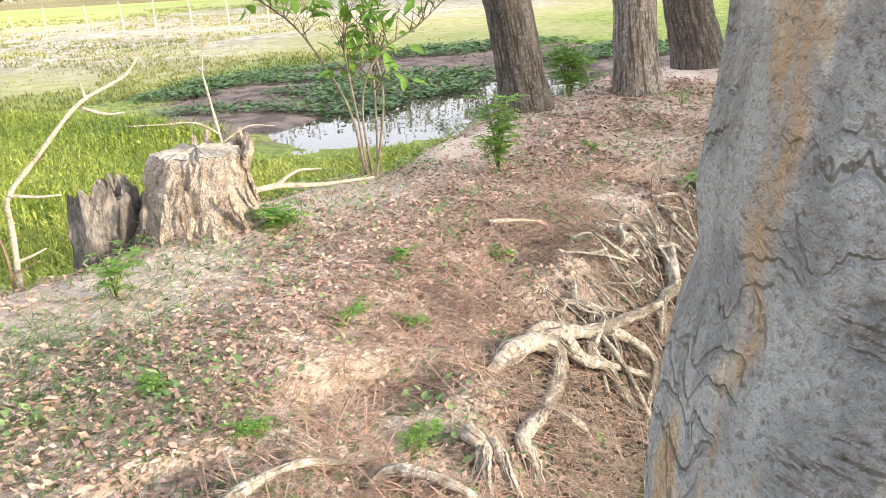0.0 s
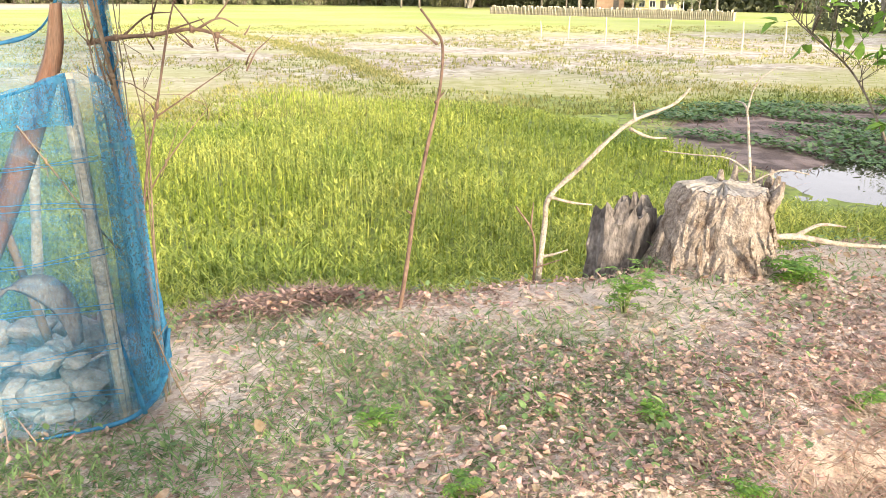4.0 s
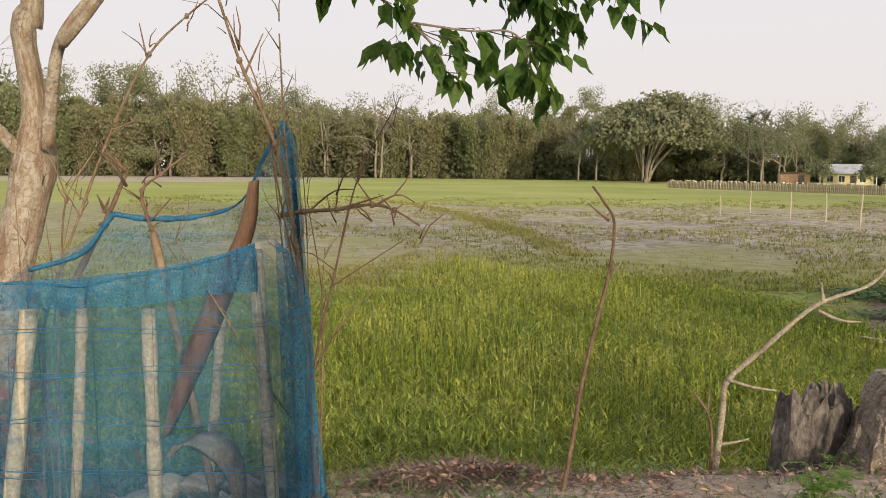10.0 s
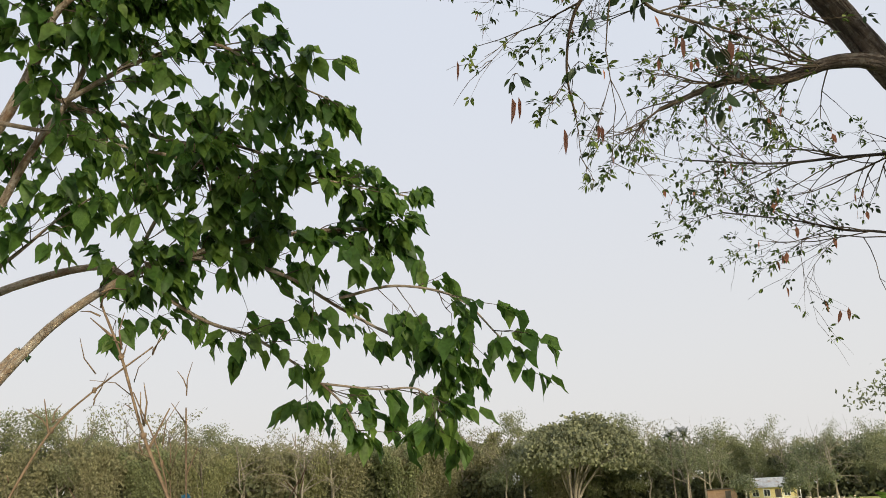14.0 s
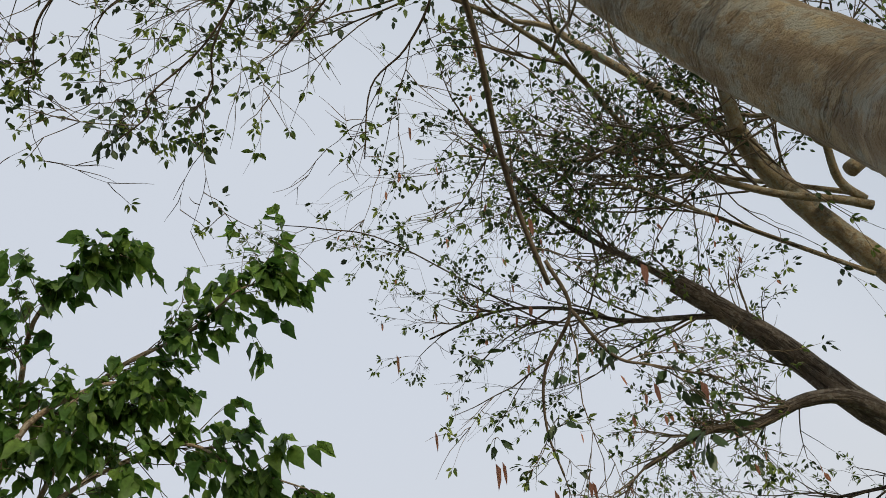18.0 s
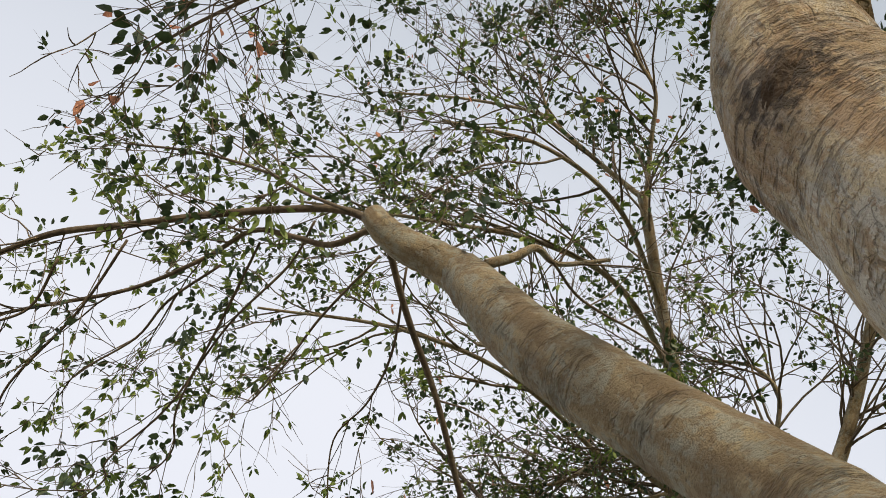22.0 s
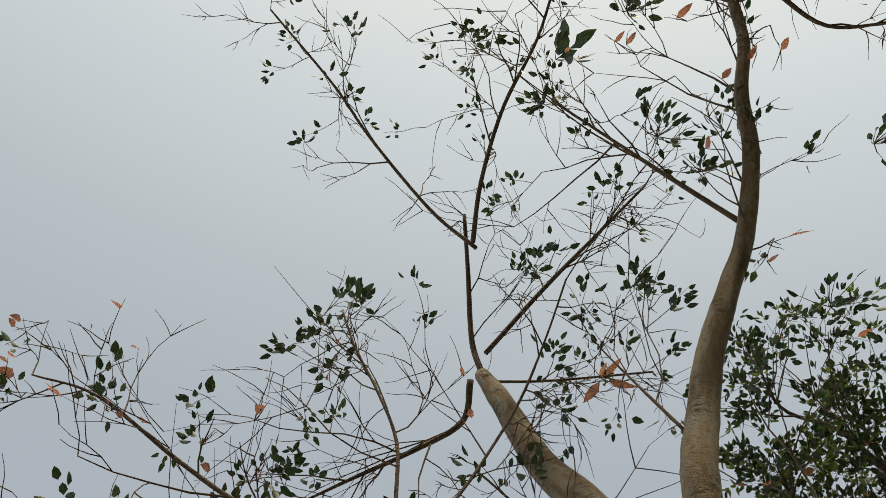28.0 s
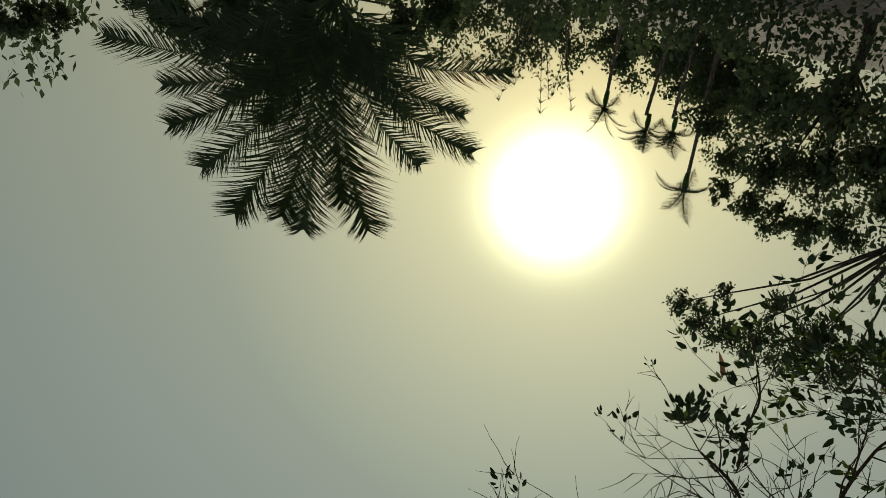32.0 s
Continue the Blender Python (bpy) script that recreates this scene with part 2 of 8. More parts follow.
    if gash:
        # rusty weeping round the healed gash, and fine creases drawn towards it
        tc, off, far = nt.nodes.new("ShaderNodeTexCoord"), nt.nodes.new("ShaderNodeVectorMath"), nt.nodes.new("ShaderNodeVectorMath")
        off.operation, far.operation = "SUBTRACT", "LENGTH"
        nt.links.new(tc.outputs["Object"], off.inputs[0])
        off.inputs[1].default_value = gash
        nt.links.new(off.outputs[0], far.inputs[0])
        ragged = mul(far.outputs["Value"], mul(mul(nz(24.0, (1, 1, 2.0), 6.0), .5, "SUBTRACT"), .22), "ADD")
        col = mx(cut(ragged, .17, .07, 0, .55), col, (0.24, 0.145, 0.07))
        crease = mul(cut(nz(11.0, (1, 1, 8.0), 4.0), .47, .38), cut(ragged, .30, .10))
        col = mx(mul(crease, .55), col, dark)
        col = mx(cut(ragged, .07, .03, 0, .92), col, (0.045, 0.03, 0.02))
        groove = mul(groove, crease, "ADD")
    col = mx(cut(fine, .45, .30, 0, .6 if ring else .75), col, dark)
    nt.links.new(col, b.inputs["Base Color"])
    bp = nt.nodes.new("ShaderNodeBump")
    bp.inputs["Strength"].default_value, bp.inputs["Distance"].default_value = relief, 0.02
    nt.links.new(mul(mul(groove, -1.0), mul(fine, 0.6), "ADD"), bp.inputs["Height"])
    nt.links.new(bp.outputs[0], b.inputs["Normal"])
    return m


BARK_PALE = bark_mat("pale_wrinkled_bark", (0.235, 0.18, 0.11), (0.37, 0.295, 0.18), (0.19, 0.13, 0.07), (0.31, 0.30, 0.24), True, 7.0, 0.9)
# trunk: ochre brightened above for the sun on it, greyed below for shade
BARK_ROAD = bark_mat("shade_greyed_trunk_bark", (0.40, 0.315, 0.20), (0.58, 0.475, 0.315), (0.34, 0.22, 0.12), (0.53, 0.485, 0.41), True, 7.0, 0.9, grey_to=2.42, gash=GASH)
BARK_MOTTLED = bark_mat("mottled_pinkish_bark", (0.30, 0.235, 0.17), (0.43, 0.35, 0.26), (0.24, 0.14, 0.08), (0.50, 0.45, 0.38), True, 9.0, 0.5)
BARK_DARK = bark_mat("rough_dark_bark", (0.088, 0.068, 0.055), (0.155, 0.125, 0.104), (0.072, 0.05, 0.038), (0.20, 0.175, 0.152), False, 26.0, 1.0, (0.035, 0.025, 0.02))
BARK_GREY = bark_mat("grey_brown_trunk_bark", (0.19, 0.15, 0.12), (0.31, 0.255, 0.21), (0.15, 0.10, 0.075), (0.38, 0.34, 0.30), False, 22.0, 1.0, (0.06, 0.045, 0.035))
TWIG = mat("thin_twig_bark", (0.07, 0.052, 0.036), (0.145, 0.11, 0.075), 10, 0.9, 0.2)
DEADWOOD = mat("bleached_dead_wood", (0.34, 0.27, 0.20), (0.52, 0.45, 0.36), 12, 0.9, 0.5, 80, (0.16, 0.11, 0.08), 3, stain_cut=(0.6, 0.7), grain_to=(0.55, 1.25))
ROOTWOOD = bark_mat("weathered_root_wood", (0.29, 0.24, 0.19), (0.45, 0.39, 0.32), (0.22, 0.16, 0.115), (0.50, 0.45, 0.385), False, 16.0, 0.9, (0.10, 0.075, 0.055))
STICK = mat("brown_dead_stick", (0.13, 0.075, 0.05), (0.25, 0.16, 0.11), 14, 0.9, 0.4)
CANE = mat("dry_cane", (0.17, 0.11, 0.065), (0.31, 0.22, 0.14), 10, 0.8, 0.3, 50)
BAMBOO = mat("split_bamboo_pole", (0.44, 0.37, 0.27), (0.60, 0.53, 0.41), 8, 0.7, 0.3, 60, (0.24, 0.18, 0.12), 2.5, stain_cut=(0.58, 0.68))
GREY_CANE = mat("grey_shrub_stem", (0.15, 0.12, 0.09), (0.27, 0.22, 0.165), 12, 0.85, 0.3, 50)
LEAF_BROAD = mat("broad_green_leaf", (0.07, 0.15, 0.026), (0.14, 0.26, 0.05), 3, 0.5, 0.0, 40, transl=0.48, per_island=0.4)
LEAF_SMALL = mat("small_canopy_leaf", (0.09, 0.145, 0.03), (0.18, 0.25, 0.055), 3, 0.6, 0.0, 40, transl=0.32, per_island=0.45)
LEAF_DARK = mat("dark_compound_leaf", (0.025, 0.05, 0.02), (0.05, 0.085, 0.03), 3, 0.5, 0.0, 40, transl=0.25, per_island=0.35)
POD = mat("papery_brown_pod", (0.34, 0.13, 0.075), (0.52, 0.27, 0.14), 6, 0.7, 0.2, 50, transl=0.45, per_island=0.5)
LEAF_LITTER = mat("dry_fallen_leaf", (0.265, 0.165, 0.118), (0.46, 0.325, 0.25), 9, 0.8, 0.0, 40, per_island=0.42)
GREEN_HERB = mat("low_green_herb", (0.11, 0.18, 0.055), (0.215, 0.31, 0.11), 4, 0.7, 0.0, 40, transl=0.3, per_island=0.4)
GRASS = mat("yellow_green_grass", (0.28, 0.345, 0.045), (0.45, 0.48, 0.11), 0.7, 0.8, 0.0, 30, (0.21, 0.30, 0.045), 0.3, transl=0.35, per_island=0.45)


# ---- building blocks ----
class Geo:
    """Vertices and faces gathered for one mesh."""

    def __init__(self):
        self.v, self.f, self.stem = [], [], []

    def tube(self, pts, radii, seg=7, cap=True):
        """A bent, tapering branch along pts."""
        pts = [Vector(p) for p in pts]
        n = len(pts)
        base = len(self.v)
        side, run, rows = None, 0.0, []
        for i, p in enumerate(pts):
            run += (p - pts[i - 1]).length if i else 0.0
            rows += [(radii[0] * math.cos(2 * math.pi * k / seg), radii[0] * math.sin(2 * math.pi * k / seg), run) for k in range(seg)]
            way = (pts[min(i + 1, n - 1)] - pts[max(i - 1, 0)])
            way = way.normalized() if way.length > 1e-9 else Vector((0, 0, 1))
            if side is None:
                side = way.orthogonal().normalized()
            side = (side - way * side.dot(way))
            side = side.normalized() if side.length > 1e-6 else way.orthogonal().normalized()
            up = way.cross(side)
            for k in range(seg):
                a = 2 * math.pi * k / seg
                self.v.append(p + (side * math.cos(a) + up * math.sin(a)) * radii[i])
        self.stem.append((base, rows))
        for i in range(n - 1):
            for k in range(seg):
                a, b = base + i * seg + k, base + i * seg + (k + 1) % seg
                self.f.append((a, b, b + seg, a + seg))
        if cap:
            self.f.append(tuple(range(base + seg - 1, base - 1, -1)))
            self.f.append(tuple(range(base + (n - 1) * seg, base + n * seg)))
        return self

    def leaf(self, p, way, up, length, width, fold=0.15, tip=0.0):
        """One pointed leaf, folded along its rib."""
        way = way.normalized()
        side = way.cross(up)
        side = side.normalized() if side.length > 1e-5 else way.orthogonal().normalized()
        nrm = side.cross(way)
        b = len(self.v)
        w = width / 2
        for a, s, h in ((0, 0, 0), (0.3, 1, 1), (0.3, -1, 1), (0.68, 0.78, 0.7), (0.68, -0.78, 0.7), (1, 0, 0), (0.32, 0, 0), (0.68, 0, 0)):
            self.v.append(p + way * (a * length) + side * (s * w) + nrm * (h * fold * w * 2 - tip * a * a * length))
        self.f += [(b, b + 1, b + 6), (b, b + 6, b + 2), (b + 1, b + 3, b + 7, b + 6), (b + 2, b + 6, b + 7, b + 4), (b + 3, b + 5, b + 7), (b + 4, b + 7, b + 5)]

    def blade(self, p, way, side, length, width):
        """A thin bent blade of two faces."""
        b = len(self.v)
        mid = p + way * (length * 0.55)
        tip = p + way * length + Vector((way.x, way.y, 0)) * length * 0.3
        self.v += [p - side * width / 2, p + side * width / 2, mid + side * width / 2.6, mid - side * width / 2.6, tip]
        self.f += [(b, b + 1, b + 2, b + 3), (b + 3, b + 2, b + 4)]

    def box(self, lo, hi, m=None):
        b = len(self.v)
        for x in (lo[0], hi[0]):
            for y in (lo[1], hi[1]):
                for z in (lo[2], hi[2]):
                    q = Vector((x, y, z))
                    self.v.append(m @ q if m else q)
        for q in ((0, 1, 3, 2), (4, 6, 7, 5), (0, 4, 5, 1), (2, 3, 7, 6), (0, 2, 6, 4), (1, 5, 7, 3)):
            self.f.append(tuple(b + i for i in q))
        return self

    def mesh(self, name, material, smooth=True):
        me = bpy.data.meshes.new(name)
        me.from_pydata([tuple(q) for q in self.v], [], self.f)
        me.materials.append(material)
        me.polygons.foreach_set("use_smooth", [smooth] * len(me.polygons))
        if self.stem:
            # how far round and along its stem each point lies, for the bark
            lie = np.zeros((len(self.v), 3), np.float32)
            for base, rows in self.stem:
                lie[base:base + len(rows)] = rows
            me.attributes.new("stem", "FLOAT_VECTOR", "POINT").data.foreach_set("vector", lie.ravel())
        me.update()
        return me


class Mass:
    """Great numbers of small faces, built from arrays of places, ways and sizes."""

    def __init__(self):
        self.v, self.f, self.n = [], [], 0

    def put(self, verts, faces):
        n, k = verts.shape[:2]
        self.v.append(verts.reshape(-1, 3))
        self.f.append((np.asarray(faces)[None, :, :] + (self.n + np.arange(n) * k)[:, None, None]).reshape(-1, 3))
        self.n += n * k

    @staticmethod
    def frame_of(way, up):
        way = way / np.linalg.norm(way, axis=1, keepdims=True)
        side = np.cross(way, up)
        side /= np.maximum(np.linalg.norm(side, axis=1, keepdims=True), 1e-6)
        return way, side, np.cross(side, way)

    def leaves(self, p, way, up, length, width, fold, tip):
        """Pointed leaves folded along the rib and curled at the tip."""
        way, side, nrm = self.frame_of(way, up)
        length, width, fold, tip = [np.broadcast_to(a, len(p))[:, None] for a in (length, width, fold, tip)]
        rows = []
        for a, c, h in ((0, 0, 0), (.3, 1, 1), (.3, -1, 1), (.68, .78, .7), (.68, -.78, .7), (1, 0, 0), (.32, 0, 0), (.68, 0, 0)):
            rows.append(p + way * (a * length) + side * (c * width / 2) + nrm * (h * fold * width - tip * a * a * length))
        self.put(np.stack(rows, 1), [(0, 1, 6), (0, 6, 2), (1, 3, 7), (1, 7, 6), (2, 6, 7), (2, 7, 4), (3, 5, 7), (4, 7, 5)])

    def broad(self, p, way, up, length, width, fold, tip):
        """Heart-shaped leaves with a drawn-out tip, folded and waved along the rib."""
        way, side, nrm = self.frame_of(way, up)
        length, width, fold, tip = [np.broadcast_to(a, len(p))[:, None] for a in (length, width, fold, tip)]
        rows = [p]
        for k, (a, c) in enumerate(((.06, .62), (.26, 1.0), (.5, .84), (.76, .36))):
            for sgn in (0, 1, -1):
                rows.append(p + way * length * (a - .05 * abs(sgn) * (k == 0)) + side * (sgn * c * width / 2) + nrm * (abs(sgn) * (c * fold + .07 * (-1) ** k) * width - tip * a * a * length))
        rows.append(p + way * length - nrm * tip * length)
        faces = [(0, 2, 1), (0, 1, 3), (10, 11, 13), (10, 13, 12)]
        for k in (1, 4, 7):
            faces += [(k, k + 1, k + 4), (k, k + 4, k + 3), (k, k + 3, k + 5), (k, k + 5, k + 2)]
        self.put(np.stack(rows, 1), faces)

    def flakes(self, p, way, up, length, width, fold):
        """Scraps of dry leaf bent along the rib."""
        way, side, nrm = self.frame_of(way, up)
        length, width, fold = [np.broadcast_to(a, len(p))[:, None] for a in (length, width, fold)]
        self.put(np.stack([p, p + way * length * .45 + side * width / 2 + nrm * fold, p + way * length, p + way * length * .5 - side * width / 2 + nrm * fold], 1), [(0, 1, 2), (0, 2, 3)])

    def blades(self, p, way, side, length, width, bend=.3):
        """Thin bent blades."""
        way = way / np.linalg.norm(way, axis=1, keepdims=True)
        length, width = [np.broadcast_to(a, len(p))[:, None] for a in (length, width)]
        mid = p + way * length * .55
        tip = p + way * length + way * [1, 1, 0] * length * bend
        self.put(np.stack([p - side * width / 2, p + side * width / 2, mid + side * width / 2.6, mid - side * width / 2.6, tip], 1), [(0, 1, 2), (0, 2, 3), (3, 2, 4)])

    def cards(self, p, u, w):
        """Ragged four-sided leaf clumps."""
        self.put(np.stack([p - u - w * .4, p + u * .2 - w, p + u, p + w], 1), [(0, 1, 2), (0, 2, 3)])

    def mesh(self, name, material, smooth=True, shift=(0, 0, 0)):
        me = bpy.data.meshes.new(name)
        v, f = np.concatenate(self.v) - np.array(shift), np.concatenate(self.f)
        me.vertices.add(len(v))
        me.vertices.foreach_set("co", v.astype(np.float32).ravel())
        me.loops.add(f.size)
        me.loops.foreach_set("vertex_index", f.astype(np.int32).ravel())
        me.polygons.add(len(f))
        me.polygons.foreach_set("loop_start", np.arange(0, f.size, 3, dtype=np.int32))
        me.polygons.foreach_set("use_smooth", np.full(len(f), smooth))
        me.materials.append(material)
        me.update(calc_edges=True)
        return me


def any_way(rs, n, base=(0, 0, 0), spread=1.0):
    """n directions scattered round base."""
    v = rs.normal(size=(n, 3))
    v /= np.linalg.norm(v, axis=1, keepdims=True)
    b = np.asarray(base, float)
    d = np.linalg.norm(b, axis=-1, keepdims=True)
    v = b / np.maximum(d, 1e-6) * (d > 0) + v * spread
    return v / np.maximum(np.linalg.norm(v, axis=1, keepdims=True), 1e-6)


def flat_way(rs, n, lo, hi):
    a = rs.uniform(0, 6.283, n)
    return np.stack([np.cos(a), np.sin(a), rs.uniform(lo, hi, n)], 1), np.stack([-np.sin(a), np.cos(a), 0 * a], 1)


def part(name, geo, material, parent=None, label="", smooth=True):
    ob = new(name, geo.mesh(name, material, smooth))
    if parent:
        ob.parent = parent
    return tagged(ob, label)


def thing(name, at=(0, 0, 0), label="", category="", group="", kind=""):
    ob = new(name)
    ob.location = at
    ob.empty_display_size = 0.1
    return tagged(ob, label, category, group, kind)


def spline(pts, steps=6):
    """Catmull-Rom through rows of numbers."""
    p = [np.array(q, float) for q in pts]
    p = [2 * p[0] - p[1]] + p + [2 * p[-1] - p[-2]]
    out = []
    for i in range(1, len(p) - 2):
        for k in range(steps):
            t = k / steps
            out.append(0.5 * (2 * p[i] + (p[i + 1] - p[i - 1]) * t + (2 * p[i - 1] - 5 * p[i] + 4 * p[i + 1] - p[i + 2]) * t * t
                              + (3 * p[i] - p[i - 1] - 3 * p[i + 1] + p[i + 2]) * t ** 3))
    out.append(p[-2])
    return np.array(out)


def rand_way(rng, base, spread):
    v = Vector((rng.gauss(0, 1), rng.gauss(0, 1), rng.gauss(0, 1))).normalized()
    return (Vector(base).normalized() + v * spread).normalized()


def limb(geo, pts, steps=5, seg=9, rough=0.03, rng=None):
    """A limb through rows (x, y, z, radius). Returns its smooth centre line."""
    q = spline(pts, steps)
    r = [abs(a[3]) * (1 + (rng.uniform(-rough, rough) if rng else 0)) for a in q]
    geo.tube([a[:3] for a in q], r, seg)
    return q


def twigs(geo, p, way, length, r, depth, rng, tips, bend=0.25, droop=0.0, kids=3, seg=4):
    """A twig that wanders and forks; its ends and nodes are gathered in tips."""
    pts, rad = [Vector(p)], [r]
    w = Vector(way).normalized()
    n = max(3, int(4 + length * 2))
    for i in range(n):
        w = (rand_way(rng, w, bend * 0.5) + Vector((0, 0, -droop))).normalized()
        pts.append(pts[-1] + w * length / n)
        rad.append(r * (1 - 0.62 * (i + 1) / n))
        if depth == 0 and i >= 1 or i == n - 1:
            tips.append((pts[-1].copy(), w.copy()))
    geo.tube(pts, rad, seg, cap=False)
    if depth > 0:
        for k in range(kids):
            i = rng.randint(max(1, n // 3), n)
            twigs(geo, pts[i], rand_way(rng, w, 0.9), length * rng.uniform(0.45, 0.75), max(rad[i] * 0.78, 0.0022), depth - 1, rng, tips, bend, droop, kids, seg)


# ---- lie of the land ----
CREST = [(-7.0, -22.0), (-2.2, -9.0), (-0.2, -3.5), (0.75, -0.6), (1.15, 0.5), (1.9, 1.5), (2.8, 2.1), (3.9, 2.42), (6.8, 3.1), (12.0, 4.3), (30.0, 9.0)]
POND_Z, FIELD_Z = -1.04, -0.42
EDGE_X = (-30, -1, 0, 1, 2, 3.2, 4.3, 5.3, 7.3, 9, 11.3, 14.5, 30)
EDGE_Y = (4.4, 4.4, 4.35, 4.3, 4.55, 4.65, 4.85, 5.2, 5.75, 5.8, 6.05, 6.7, 11)


def crest_dist(x, y):
    """Metres from the bank's crest, positive over the pond (arrays)."""
    best = np.full(x.shape, 1e9)
    sign = np.ones(x.shape)
    for (ax, ay), (bx, by) in zip(CREST, CREST[1:]):
        dx, dy = bx - ax, by - ay
        t = np.clip(((x - ax) * dx + (y - ay) * dy) / (dx * dx + dy * dy), 0, 1)
        d = np.hypot(x - ax - t * dx, y - ay - t * dy)
        cross = dx * (y - ay) - dy * (x - ax)
        near = d < best
        best = np.where(near, d, best)
        sign = np.where(near, np.where(cross < 0, 1.0, -1.0), sign)
    return best * sign


def field_dist(x, y):
    """Metres beyond the foot of the bund, positive over the field."""
    return y - np.interp(x, EDGE_X, EDGE_Y) - 0.10 * np.sin(x * 2.3) - 0.06 * np.sin(x * 5.1 + 1)


def wet_corner(x, y):
    """1 in the puddle, falling off round it; and the wider mud flat."""
    w = np.exp(-(((x - 9.0) / 3.9) ** 2 + ((y - 8.2 - 0.12 * (x - 9)) / 1.9) ** 2) ** 1.5)
    m = np.exp(-(((x - 10.8) / 5.6) ** 2 + ((y - 10.4) / 4.3) ** 2) ** 2.2)
    return w, m


def ramp(v, a, b):
    t = np.clip((v - a) / (b - a), 0, 1)
    return t * t * (3 - 2 * t)


def wobble(x, y, s, seed):
    r = np.random.RandomState(seed)
    out = 0
    for k in range(7):
        a, p, q = r.uniform(0, 6.28), r.uniform(0, 6.28), r.uniform(0.6, 1.9)
        out = out + np.sin((x * math.cos(a) + y * math.sin(a)) * q * s + p)
    return out / 7


def height(x, y):
    x, y = np.asarray(x, float), np.asarray(y, float)
    s = crest_dist(x, y) + 0.12 * wobble(x, y, 2.5, 3)
    far = np.maximum(24 - x, -1) * 0 + np.minimum(np.minimum(26 - x, y + 20), 40)
    s = np.minimum(s, far)
    h = 0.05 * wobble(x, y, 1.2, 1) + 0.022 * wobble(x, y, 5, 2) + 0.010 * wobble(x, y, 14, 4)
    h = h * (1 - ramp(np.hypot(x, y), 25, 60) * 0.6)
    h = h - 0.16 * ramp(s, -1.1, 0.0) - 0.36 * ramp(s, -0.1, 0.38) - 1.25 * ramp(s, 0.25, 0.95)
    f = field_dist(x, y)
    near = np.exp(-((x - 2) ** 2 + (y - 2.5) ** 2) / 14)
    h = h + near * (0.012 * wobble(x, y, 24, 7) + 0.008 * wobble(x, y, 40, 8))
    h = h + FIELD_Z * ramp(f, -0.35, 0.45)
    # the low wet corner of the field
    w, m = wet_corner(x, y)
    h = h - (0.17 * w + 0.02 * m) * ramp(f, -0.1, 0.5)
    # mound round the stump
    h = h + 0.12 * np.exp(-((x - 2.6) ** 2 + (y - 4.1) ** 2) / 0.5)
    # hollows where the clay has slipped from the bank
    for cx, cy, rx, ry, dep in ((2.12, 2.14, .34, .20, .13), (1.1, 2.02, .40, .16, .08), (3.5, 2.62, .30, .16, .08), (5.75, 2.95, .45, .25, .16)):
        h = h - dep * np.exp(-((((x - cx) + .5 * (y - cy)) / rx) ** 2 + ((y - cy) / ry) ** 2) ** 3)
    return h


def gz(x, y):
    return float(height(x, y))


def ground_axis(lo_far, lo, hi, hi_far, step):
    fine = np.arange(lo, hi, step)
    out, d, v = [], step, hi
    while v < hi_far:
        out.append(v)
        d *= 1.16
        v += d
    left, d, v = [], step, lo - step
    while v > lo_far:
        left.append(v)
        d *= 1.16
        v -= d
    return np.array(left[::-1] + list(fine) + out)


def grid_mesh(name, xs, ys, zs, material):
    nx, ny = len(xs), len(ys)
    X, Y = np.meshgrid(xs, ys)
    v = np.stack([X.ravel(), Y.ravel(), zs.ravel()], 1)
    i = (np.arange(ny - 1)[:, None] * nx + np.arange(nx - 1)[None, :]).ravel()
    f = np.stack([i, i + 1, i + nx + 1, i + nx], 1)
    me = bpy.data.meshes.new(name)
    me.from_pydata(v.tolist(), [], f.tolist())
    me.materials.append(material)
    me.polygons.foreach_set("use_smooth", [True] * len(me.polygons))
    return me


